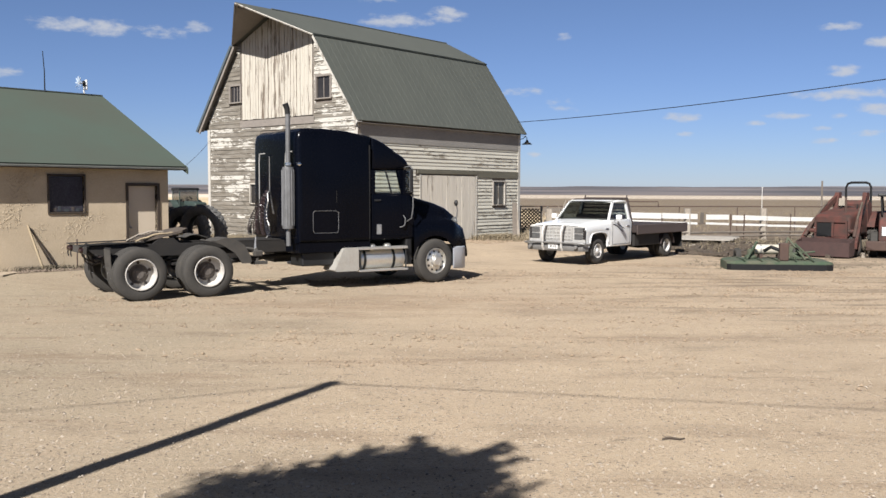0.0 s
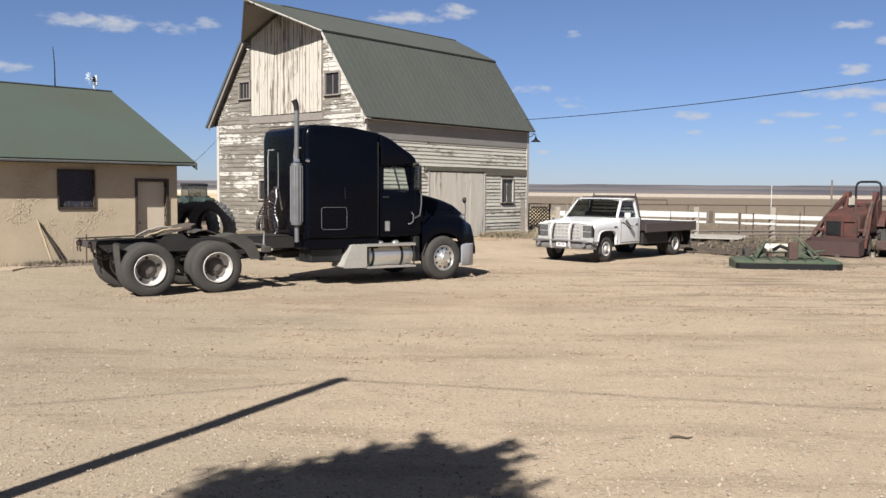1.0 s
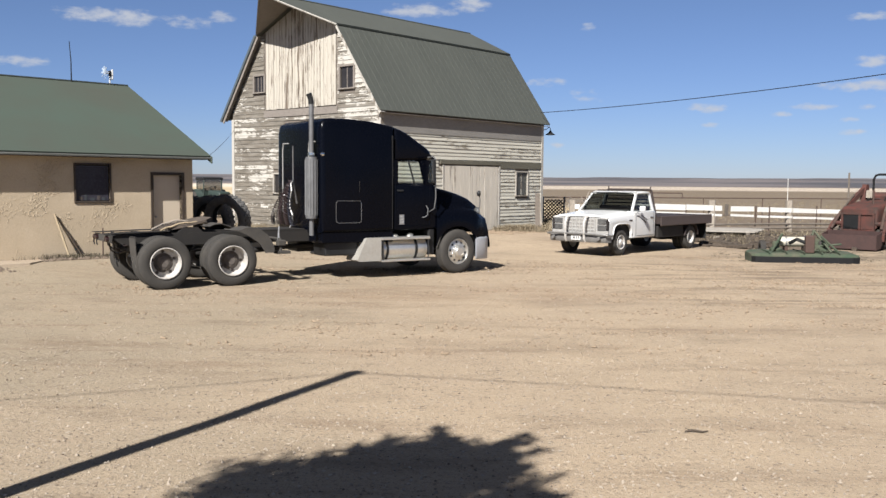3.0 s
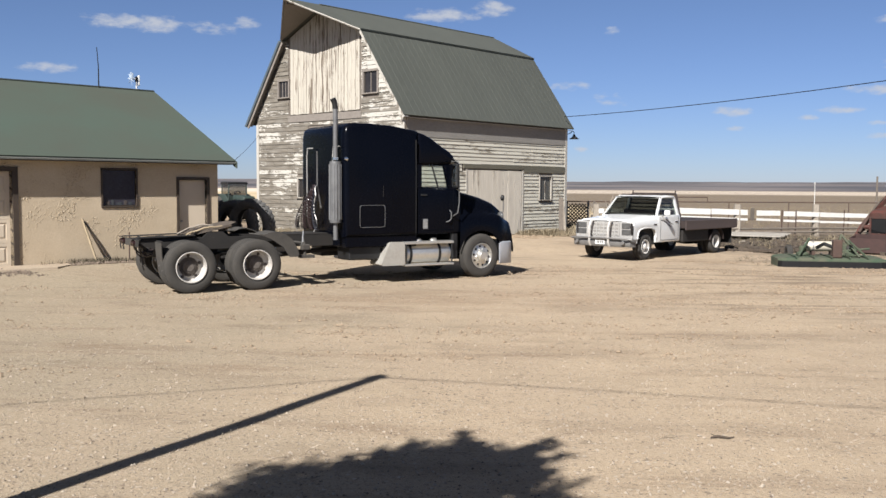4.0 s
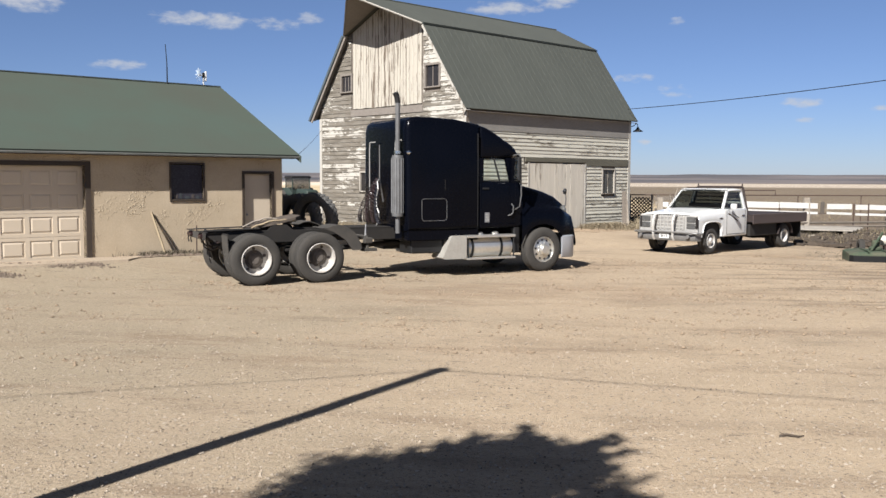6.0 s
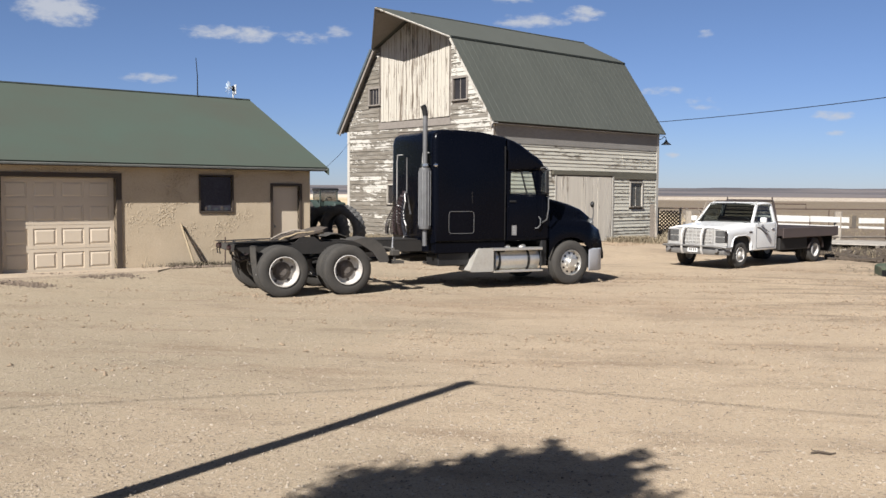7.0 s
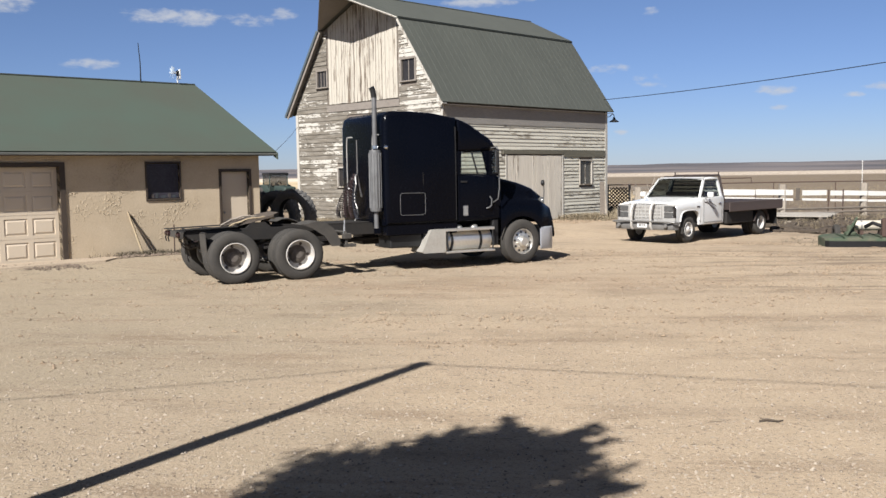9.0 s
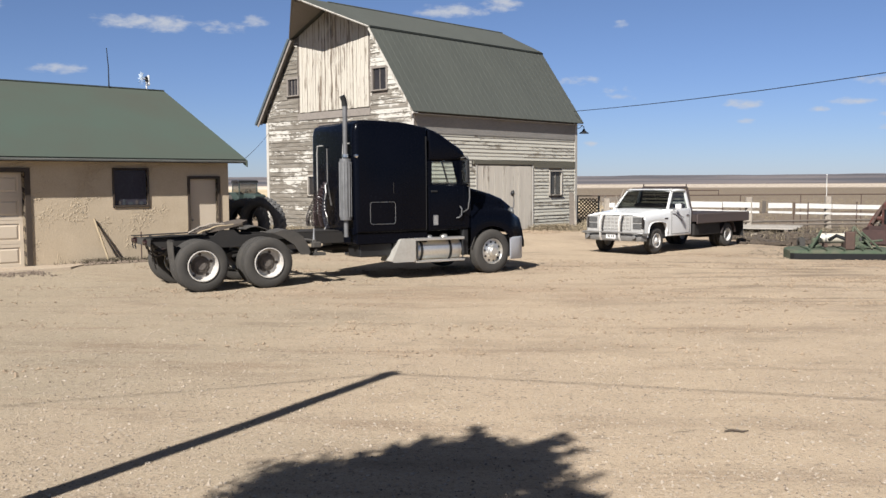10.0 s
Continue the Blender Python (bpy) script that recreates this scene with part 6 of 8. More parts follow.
        part("muffler", bm, M["stack_steel"], ex, "ribbed muffler shield", 40)
        bm = bm_new()
        for i in range(14):
            a = 2 * math.pi * i / 14
            rod(bm, ((3.12 + 0.13 * math.cos(a), y + 0.13 * math.sin(a), 1.38), (3.12 + 0.13 * math.cos(a), y + 0.13 * math.sin(a), 2.54)), 0.011, 4)
        tagged(part("shield_rib", bm, M["stack_steel"], ex), kind="stuff")
        bm = bm_new()
        rod(bm, ((3.12, y, 3.70), (3.11, y, 3.78), (3.095, y, 3.84), (3.06, y, 3.91)), [0.056, 0.057, 0.06, 0.062], 12)
        part("tip", bm, M["black_plastic"], ex, "sooty dark tip", 40)
        bm = bm_new()
        rod(bm, ((3.12, y - s * 0.1, 2.66), (3.28, y - s * 0.1, 2.66)), 0.02, 6)
        lathe(bm, [(0.07, -0.03), (0.082, -0.03), (0.082, 0.03), (0.07, 0.03)], 16, pose(3.12, y, 2.66, 90), True)
        part("clamp", bm, M["chrome"], ex, "", 40)
        bm = bm_new()
        lathe(bm, [(0, -0.05), (0.04, -0.03), (0.05, 0.0), (0.04, 0.03), (0, 0.05)], 10, pose(3.30, y + s * 0.14, 2.66))
        part("marker_lamp", bm, M["chrome"], ex, "", 40)

    # fuel tanks with steps
    for s in (-1, 1):
        bm = bm_new()
        lathe(bm, [(0, -0.60), (0.20, -0.60), (0.255, -0.57), (0.27, -0.52), (0.27, 0.52), (0.255, 0.57), (0.20, 0.60), (0, 0.60)], 28, pose(5.32, s * 0.90, 0.60, 0, 0, 90))
        tk = part("fuel_tank", bm, M["aluminium"], truck, "round brushed aluminium fuel tank", 40)
        for x in (4.86, 5.60):
            bm = bm_new()
            lathe(bm, [(0.272, -0.03), (0.282, -0.03), (0.282, 0.03), (0.272, 0.03)], 28, pose(x, s * 0.90, 0.60, 0, 0, 90), True)
            part("strap", bm, M["black_plastic"], tk, "", 40)
        bm = bm_new()
        box(bm, 4.67, 5.92, s * 1.13 - 0.11, s * 1.13 + 0.11, 0.82, 0.88, 0.008)
        part("upper_step", bm, M["aluminium"], tk, "bright ribbed step")
        bm = bm_new()
        box(bm, 4.67, 5.92, s * 1.17 - 0.08, s * 1.17 + 0.08, 0.34, 0.385, 0.008)
        part("lower_step", bm, M["aluminium"], tk, "bright ribbed step")
        for x in (4.72, 5.88):
            bm = bm_new()
            rod(bm, ((x, s * 1.22, 0.345), (x, s * 1.215, 0.855)), 0.016, 6)
            part("step_bracket", bm, M["black_plastic"], tk)
        for x in (5.10, 5.50):
            bm = bm_new()
            lathe(bm, [(0, 0.0), (0.09, 0.0), (0.09, 0.03), (0.06, 0.06), (0, 0.07)], 14, pose(x, s * 1.02, 0.88, 90))
            part("filler_cap", bm, M["aluminium"], tk, "dull filler cap", 40)
        # pale box step behind the tank, its rear drawn in
        bm = bm_new()
        y0, y1 = sorted((s * 0.66, s * 1.25))
        strip_loft(bm, [[(4.08 + d, y, 0.40), (4.12 + d, y, 0.37), (4.64, y, 0.37), (4.66, y, 0.40), (4.66, y, 0.84), (4.63, y, 0.875), (4.34 + d, y, 0.875), (4.29 + d, y, 0.85)] for y, d in ((y0, -0.06 if s > 0 else 0.0), (y0 + 0.03, 0.0), (y1 - 0.03, 0.0), (y1, 0.03))])
        part("tool_box", bm, M["tool_box"], truck, "pale dusty aluminium box step", 30)
        bm = bm_new()
        box(bm, 3.42, 4.20, s * 0.72 - 0.30, s * 0.72 + 0.30, 0.50, 0.80, 0.03)
        part("battery_box", bm, M["black_plastic"], truck, "black battery box under the sleeper")

    # hood with fenders, cut away round the wheel
    def hood_top(x):
        pts = ((6.12, 2.03), (6.5, 1.975), (6.9, 1.885), (7.25, 1.765), (7.45, 1.65), (7.58, 1.48), (7.68, 1.18), (7.74, 0.88))
        for (a, za), (b, zb) in zip(pts, pts[1:]):
            if x <= b:
                return za + (zb - za) * (x - a) / (b - a)
        return 0.9

    bm = bm_new()
    secs = []
    xs = [6.12, 6.20, 6.30, 6.40, 6.50, 6.60, 6.70, 6.80, 6.90, 7.0, 7.1, 7.18, 7.25, 7.29, 7.34, 7.40, 7.46, 7.52, 7.58, 7.63, 7.68, 7.72, 7.74]
    for x in xs:
        t = hood_top(x)
        dx = abs(x - 6.70)
        zb = 0.485 + math.sqrt(max(0.60 ** 2 - dx * dx, 0)) if dx < 0.595 else 0.56
        zb = max(zb, 0.56)
        nose = step01(x, 7.15, 7.70)
        wid = 1.19 - 0.20 * nose
        hood = 0.98 - 0.12 * step01(x, 6.3, 7.5) - 0.10 * nose
        zf = min(1.46 - 0.20 * nose, t - 0.06)          # top of the fender
        zb = min(zb, zf - 0.05)
        half = [(0.0, t), (hood * 0.55, t - 0.015), (hood * 0.85, t - 0.06), (hood * 0.97, t - 0.14 * (1 - 0.5 * nose)), (hood, max(zf + 0.05, t - 0.30)),
                (hood + (wid - hood) * 0.35, zf + 0.02), (hood + (wid - hood) * 0.8, zf - 0.03), (wid, zf - 0.14 if zf - 0.14 > zb else (zf + zb) / 2), (wid + 0.005, max(zb + 0.02, min(0.9, zf - 0.2))), (wid, zb), (wid - 0.05, zb)]
        secs.append([(x, -y, z) for y, z in reversed(half)] + [(x, y, z) for y, z in half[1:]])
    strip_loft(bm, secs, cap=False, closed=False)
    hood = part("hood", bm, M["black_paint"], truck, "sloping black hood with flared fenders", 50)
    bm = bm_new()
    strip_loft(bm, [[(x, -0.52, z), (x + 0.05, 0, z), (x, 0.52, z)] for x, z in ((7.565, 1.52), (7.67, 1.25), (7.75, 0.92))], cap=False, closed=False)
    part("grille", bm, M["grey_steel"], hood, "upright bright grille")
    for s in (-1, 1):
        bm = bm_new()
        lathe(bm, [(0.0, -0.05), (0.07, -0.045), (0.10, -0.02), (0.11, 0.02), (0, 0.05)], 16, pose(7.40, s * 0.93, 1.40, 90, 0, 0) @ pose(0, 0, 0, 0, 0, 90) @ pose(0, 0, 0, 0, 0, 180))
        part("headlamp", bm, M["lamp_dim"], hood, "clear wraparound headlamp", 40)
        bm = bm_new()
        box(bm, 7.18, 7.30, s * 1.06 - 0.03, s * 1.06 + 0.03, 1.33, 1.39, 0.02)
        part("turn_lamp", bm, M["lamp_dim"], hood)
        # hood mirror on a stalk
        bm = bm_new()
        rod(bm, ((7.46, s * 0.80, 1.36), (7.50, s * 0.90, 1.5), (7.47, s * 0.96, 1.66), (7.44, s * 0.98, 1.76)), 0.016, 6)
        hm = part("hood_mirror", bm, M["grey_steel"], hood, "round mirror on a bright stalk", 40)
        bm = bm_new()
        lathe(bm, [(0, -0.02), (0.05, -0.03), (0.075, 0.0), (0.06, 0.04), (0, 0.06)], 14, pose(7.43, s * 0.98, 1.83, 0, 0, 60))
        part("mirror_shell", bm, M["black_plastic"], hm, "", 40)
        # tall door mirror
        bm = bm_new()
        rod(bm, ((5.90, s * 1.12, 2.64), (5.92, s * 1.36, 2.66), (5.95, s * 1.38, 2.60), (5.97, s * 1.38, 1.75), (5.96, s * 1.33, 1.5), (5.93, s * 1.16, 1.42)), 0.014, 6)
        dm = part("door_mirror", bm, M["stack_steel"], truck, "tall steel door mirror on a tube frame", 40)
        bm = bm_new()
        box(bm, 5.84, 5.93, s * 1.36 - 0.10, s * 1.36 + 0.10, 2.06, 2.60, 0.03)
        part("mirror_shell", bm, M["black_plastic"], dm)
        bm = bm_new()
        box(bm, 5.832, 5.838, s * 1.36 - 0.08, s * 1.36 + 0.08, 2.10, 2.56)
        part("mirror_glass", bm, M["chrome"], dm)
    # bumper wrapping the corners
    bm = bm_new()
    secs = []
    for x, y in ((7.22, -1.19), (7.46, -1.18), (7.60, -1.10), (7.72, -0.88), (7.80, 0), (7.72, 0.88), (7.60, 1.10), (7.46, 1.18), (7.22, 1.19)):
        secs.append([(x, y, 0.80), (x, y, 0.33), (x - 0.05 if abs(y) < 1.1 else x, y * 0.97, 0.30), (x - 0.05 if abs(y) < 1.1 else x, y * 0.96, 0.82)])
    strip_loft(bm, secs)
    part("bumper", bm, M["bumper"], truck, "dull bright steel bumper", 50)
    # inner fender darkness: splash panels
    for s in (-1, 1):
        bm = bm_new()
        box(bm, 6.05, 7.3, s * 0.55 - 0.02, s * 0.55 + 0.02, 0.6, 1.4)
        part("splash_panel", bm, M["black_plastic"], truck)
    bm = bm_new()
    box(bm, 5.94, 6.10, -1.13, 1.13, 0.45, 1.04, 0.03)
    part("cab_step_panel", bm, M["black_plastic"], truck)


build_truck()


# ---- pickup: x forward from its front axle ----
def build_pickup():
    pk = thing("pickup_truck", pose(3.80, 27.22, 0.0, 0, 0, -130.3), "white square-bodied flatbed pickup with a brush guard", "pickup")
    W = 0.96
    tyre = tyre_mesh("tyre", 0.385, 0.205, 0.235, 0, seg=36)
    bm = bm_new()
    lathe(bm, [(0.212, -0.10), (0.21, -0.118), (0.195, -0.118), (0.18, -0.09), (0.165, -0.06), (0.13, -0.075), (0.10, -0.085), (0.085, -0.11), (0.06, -0.14), (0, -0.142), (0, 0), (0.212, 0.1)], 28)
    rim = mesh_of("rim", bm, M["white_steel"], 35)
    bm = bm_new()
    lathe(bm, [(0.212, -0.10), (0.21, -0.118), (0.195, -0.118), (0.185, -0.08), (0.17, 0.03), (0.10, 0.05), (0.06, -0.02), (0, -0.03), (0, 0.06), (0.212, 0.1)], 28)
    rim_dual = mesh_of("rim", bm, M["white_steel"], 35)
    for s in (-1, 1):
        w = shared("wheel", rim, pk, pose(0, s * 0.82, 0.385, 0, 0, 0 if s < 0 else 180), "steel front wheel")
        shared("tyre", tyre, w)
        for y in (0.92, 0.66):
            w = shared("wheel", rim_dual, pk, pose(-4.15, s * y, 0.385, 0, 0, 0 if s < 0 else 180), "white dual rear wheel")
            shared("tyre", tyre, w)
    # front end: hood and fenders, arch cut out
    bm = bm_new()
    secs = []
    arch = lambda dx: 0.42 + 0.50 * max(1 - (dx / 0.52) ** 4, 0) ** 0.25
    xs = [0.74, 0.72, 0.6, 0.53, 0.515, 0.50, 0.46, 0.4, 0.3, 0.15, 0.0, -0.15, -0.3, -0.4, -0.46, -0.50, -0.515, -0.53, -0.62]
    for x in xs:
        dx = abs(x)
        zb = max(arch(dx) if dx < 0.52 else 0.50, 0.50)
        t = 1.185 + 0.105 * step01(-x, -0.85, 0.7)
        if x > 0.73:
            t -= 0.05
        half = [(0, t), (0.55, t - 0.005), (0.74, t - 0.02), (0.80, t - 0.05), (0.93, t - 0.07), (0.975, t - 0.13), (0.985, max(0.95, zb + 0.03)), (0.97, zb), (0.90, zb)]
        secs.append([(x, -y, z) for y, z in reversed(half)] + [(x, y, z) for y, z in half[1:]])
    strip_loft(bm, secs, cap=False, closed=False)
    part("front_body", bm, M["white_paint"], pk, "white hood and fenders", 40)
    # near-black filler box that makes the wheel arches look shaded
    bm = bm_new()
    box(bm, -0.62, 0.70, -0.86, 0.86, 0.42, 1.10)
    part("arch_shade_box", bm, M["dark"], pk)
    # grille panel, lamps
    bm = bm_new()
    box(bm, 0.70, 0.745, -0.95, 0.95, 0.64, 1.11, 0.01)
    gr = part("grille_panel", bm, M["grille"], pk, "bright grille panel with stacked lamps")
    for i in range(4):
        bm = bm_new()
        z = 0.74 + i * 0.10
        box(bm, 0.74, 0.765, -0.52, 0.52, z, z + 0.035)
        part("grille_bar", bm, M["grille"], gr)
    for i in range(9):
        bm = bm_new()
        y = -0.5 + i * 0.125
        box(bm, 0.752, 0.768, y - 0.012, y + 0.012, 0.70, 1.10)
        part("grille_bar", bm, M["grille"], gr)
    bm = bm_new()
    box(bm, 0.742, 0.752, -0.54, 0.54, 0.70, 1.10)
    part("grille_mesh", bm, M["grille_back"], gr)
    for s in (-1, 1):
        for z in (0.74, 0.92):
            bm = bm_new()
            box(bm, 0.74, 0.765, s * 0.74 - 0.14, s * 0.74 + 0.14, z, z + 0.155, 0.012)
            part("headlamp", bm, M["lamp_dim"], gr, "square stacked headlamp")
        bm = bm_new()
        box(bm, 0.70, 0.76, s * 0.92 - 0.035, s * 0.92 + 0.035, 0.74, 1.07, 0.01)
        part("marker_lamp", bm, M["dark_glass"], gr)
    # bumper, plate as plain bars, brush guard
    bm = bm_new()
    secs = [[(x, y, 0.62), (x + 0.03, y, 0.58), (x + 0.03, y, 0.44), (x, y, 0.40), (x - 0.06, y * 0.98, 0.42), (x - 0.06, y * 0.98, 0.60)] for x, y in ((0.66, -1.0), (0.84, -0.95), (0.90, -0.6), (0.91, 0), (0.90, 0.6), (0.84, 0.95), (0.66, 1.0))]
    strip_loft(bm, secs)
    bp = part("front_bumper", bm, M["old_bumper"], pk, "dull grey bumper", 40)
    bm = bm_new()
    box(bm, 0.945, 0.955, -0.16, 0.16, 0.46, 0.60)
    plate = part("plate", bm, M["white_paint"], bp, "white plate with plain bars")
    for y in (-0.1, -0.05, 0.02, 0.08):
        bm = bm_new()
        box(bm, 0.953, 0.958, y, y + 0.03, 0.49, 0.56)
        part("bar", bm, M["bed_steel"], plate)
    bm = bm_new()
    rod(bm, ((0.70, -1.08, 0.60), (0.90, -1.02, 0.62), (0.99, -0.85, 0.64), (1.0, 0, 0.645), (0.99, 0.85, 0.64), (0.90, 1.02, 0.62), (0.70, 1.08, 0.60)), 0.028, 8)
    part("guard_rail", bm, M["old_bumper"], bp, "dull steel guard rail across the bumper", 40)
    for y in (-0.9, 0.9):
        bm = bm_new()
        lathe(bm, [(0, -0.03), (0.05, -0.03), (0.06, 0.0), (0.05, 0.03), (0, 0.03)], 12, pose(0.965, y * 0.86, 0.52, 0, 0, 90))
        part("tow_hook", bm, M["old_bumper"], bp, "", 40)
    for y in (-0.34, 0.30):
        bm = bm_new()
        rod(bm, ((0.92, y, 0.42), (0.98, y, 0.50), (1.0, y, 0.95), (0.92, y, 1.10), (0.80, y, 1.13)), 0.036, 8)
        part("guard_upright", bm, M["white_steel"], bp, "pale brush-guard bar", 40)
    # cab: lower body, pillars, roof, glass
    bm = bm_new()
    prof = [(-0.60, 0.48), (-0.60, 1.27), (-1.88, 1.28), (-1.92, 1.18), (-1.90, 0.48)]
    side_body(bm, prof, 0.985, 0.05)
    cab = part("cab", bm, M["white_paint"], pk, "white cab with a dark door scrape", 40)
    bm = bm_new()
    prof = [(-1.06, 1.785), (-1.12, 1.83), (-1.45, 1.86), (-1.80, 1.845), (-1.86, 1.80), (-1.84, 1.775)]
    side_body(bm, prof, 0.82, 0.05)
    part("roof", bm, M["white_paint"], cab, "", 40)
    for s in (-1, 1):
        for a, b, wd in (((-0.60, 1.26), (-1.07, 1.80), 0.06), ((-1.82, 1.26), (-1.80, 1.80), 0.09)):
            bm = bm_new()
            strip_loft(bm, [[(a[0], s * 0.93, a[1]), (a[0] - wd, s * 0.93, a[1]), (a[0] - wd, s * 0.87, a[1]), (a[0], s * 0.87, a[1])],
                            [(b[0], s * 0.79, b[1]), (b[0] - wd, s * 0.79, b[1]), (b[0] - wd, s * 0.73, b[1]), (b[0], s * 0.73, b[1])]])
            part("pillar", bm, M["white_paint"], cab)
        bm = bm_new()
        strip_loft(bm, [[(-0.67, s * 0.905, 1.27), (-1.84, s * 0.905, 1.27)], [(-1.11, s * 0.765, 1.795), (-1.82, s * 0.765, 1.795)]], cap=False, closed=False)
        g = part("side_glass", bm, M["tinted"], cab)
        g.visible_shadow = False
        bm = bm_new()
        box(bm, -0.92, -0.90, s * 0.895 - 0.01, s * 0.895 + 0.01, 1.27, 1.54)
        part("vent_bar", bm, M["black_plastic"], cab)
        bm = bm_new()
        for p, q in (((-0.74, 0.55), (-0.74, 1.24)), ((-1.78, 0.55), (-1.78, 1.24)), ((-0.74, 0.55), (-1.78, 0.55))):
            rod(bm, ((p[0], s * 0.986, p[1]), (q[0], s * 0.986, q[1])), 0.006, 4)
        part("door_seam", bm, M["black_plastic"], cab)
        bm = bm_new()
        box(bm, -1.72, -1.57, s * 0.99 - 0.015, s * 0.99 + 0.015, 1.06, 1.10, 0.008)
        part("door_handle", bm, M["chrome"], cab)
        bm = bm_new()
        rod(bm, ((-0.82, s * 0.95, 1.24), (-0.82, s * 1.13, 1.30)), 0.014, 6)
        mr = part("door_mirror", bm, M["grey_steel"], cab, "small square door mirror")
        bm = bm_new()
        box(bm, -0.88, -0.80, s * 1.14 - 0.09, s * 1.14 + 0.09, 1.28, 1.43, 0.025)
        part("mirror_shell", bm, M["white_paint"], mr)
        # squared wheel-arch lip and fender badge
        bm = bm_new()
        rod(bm, [(x, s * 0.982, arch(abs(x)) + 0.012) for x in (-0.517, -0.51, -0.49, -0.45, -0.38, -0.2, 0, 0.2, 0.38, 0.45, 0.49, 0.51, 0.517)], 0.020, 6)
        part("arch_lip", bm, M["white_paint"], pk, "", 40)
        bm = bm_new()
        box(bm, -0.52, -0.36, s * 0.988 - 0.006, s * 0.988 + 0.006, 1.0, 1.035)
        part("badge", bm, M["bed_steel"], pk)
    # dark streak scraped into the driver's door
    for p, q, r in (((-0.85, 1.15), (-1.35, 0.92), 0.022), ((-1.0, 1.17), (-1.45, 1.0), 0.014), ((-0.78, 1.14), (-0.95, 1.10), 0.02)):
        bm = bm_new()
        strip_loft(bm, [[(p[0], 0.984, p[1] - r), (p[0], 0.989, p[1]), (p[0], 0.984, p[1] + r)], [(q[0], 0.984, q[1] - r), (q[0], 0.989, q[1]), (q[0], 0.984, q[1] + r)]])
        part("door_scrape", bm, M["bed_steel"], cab, "dark scrape on the door")
    bm = bm_new()
    strip_loft(bm, [[(-0.64, -0.87, 1.27), (-0.56, 0, 1.28), (-0.64, 0.87, 1.27)], [(-1.09, -0.76, 1.80), (-1.03, 0, 1.81), (-1.09, 0.76, 1.80)]], cap=False, closed=False)
    g = part("windscreen", bm, M["smoked"], cab)
    g.visible_shadow = False
    bm = bm_new()
    rod(bm, ((-0.63, -0.885, 1.275), (-1.085, -0.775, 1.805), (-1.025, 0, 1.815), (-1.085, 0.775, 1.805), (-0.63, 0.885, 1.275), (-0.55, 0.0, 1.285), (-0.63, -0.885, 1.275)), 0.018, 5)
    part("windscreen_gasket", bm, M["black_plastic"], cab)
    bm = bm_new()
    strip_loft(bm, [[(-1.86, -0.86, 1.28), (-1.86, 0.86, 1.28)], [(-1.86, -0.74, 1.79), (-1.86, 0.74, 1.79)]], cap=False, closed=False)
    g = part("rear_glass", bm, M["tinted"], cab)
    g.visible_shadow = False
    bm = bm_new()
    box(bm, -1.80, -1.60, -0.85, 0.85, 0.9, 1.42, 0.06)
    part("bench_seat", bm, M["bed_steel"], cab)
    bm = bm_new()
    box(bm, -0.95, -0.68, -0.85, 0.85, 1.05, 1.25, 0.04)
    part("dashboard", bm, M["black_plastic"], cab)
    bm = bm_new()
    rod(bm, [(-1.08 + 0.06 * math.sin(a), 0.4 + 0.18 * math.cos(a), 1.28 + 0.14 * math.sin(a)) for a in [2 * math.pi * i / 16 for i in range(17)]], 0.012, 5)
    part("steering_wheel", bm, M["black_plastic"], cab)
    for y in (-0.7, 0.0, 0.7):
        bm = bm_new()
        box(bm, -1.26, -1.16, y - 0.03, y + 0.03, 1.835, 1.868, 0.01)
        part("roof_lamp", bm, M["grille"], cab)
    # chassis, flatbed, headache rack
    for s in (-1, 1):
        bm = bm_new()
        box(bm, -5.0, 0.6, s * 0.42 - 0.04, s * 0.42 + 0.04, 0.55, 0.72)
        part("frame_rail", bm, M["bed_steel"], pk)
        bm = bm_new()
        box(bm, -3.66, -2.02, s * 0.84 - 0.18, s * 0.84 + 0.18, 0.44, 0.80, 0.02)
        part("side_box", bm, M["frame_paint"], pk, "dark tool box under the bed")
        bm = bm_new()
        box(bm, -5.2, -5.18, s * 0.8 - 0.25, s * 0.8 + 0.25, 0.3, 0.86)
        part("mud_flap", bm, M["black_plastic"], pk)
    bm = bm_new()
    rod(bm, ((-4.15, -0.9, 0.385), (-4.15, 0, 0.385), (-4.15, 0.9, 0.385)), [0.05, 0.14, 0.05], 10)
    part("rear_axle", bm, M["bed_steel"], pk)
    bm = bm_new()
    box(bm, -5.4, -1.96, -1.12, 1.12, 0.86, 1.06, 0.012)
    bed = part("flatbed", bm, M["bed_steel"], pk, "rusty dark steel flatbed")
    for s in (-1, 1):
        bm = bm_new()
        strip_loft(bm, [[(x, s * 1.124, 0.80), (x, s * 1.15, 0.82), (x, s * 1.15, 1.09), (x, s * 1.124, 1.10)] for x in (-5.4, -1.97)])
        part("side_rail", bm, M["bed_side"], bed, "dusty mauve brown bed side")
        bm = bm_new()
        secs = []
        for k in range(9):
            a = radians(8 + 164 * k / 8)
            secs.append([(-4.15 + q * math.cos(a), s * y, 0.385 + q * math.sin(a)) for q, y in ((0.455, 0.60), (0.455, 1.08), (0.475, 1.08), (0.475, 0.60))])
        strip_loft(bm, secs)
        part("wheel_guard", bm, M["bed_steel"], pk, "dark steel guard over the rear wheels", 40)
    for i in range(9):
        bm = bm_new()
        y = -1.08 + i * 0.242
        box(bm, -5.37, -1.98, y, y + 0.225, 1.062, 1.085, 0.004)
        part("deck_plank", bm, M["bed_steel"], bed)
    bm = bm_new()
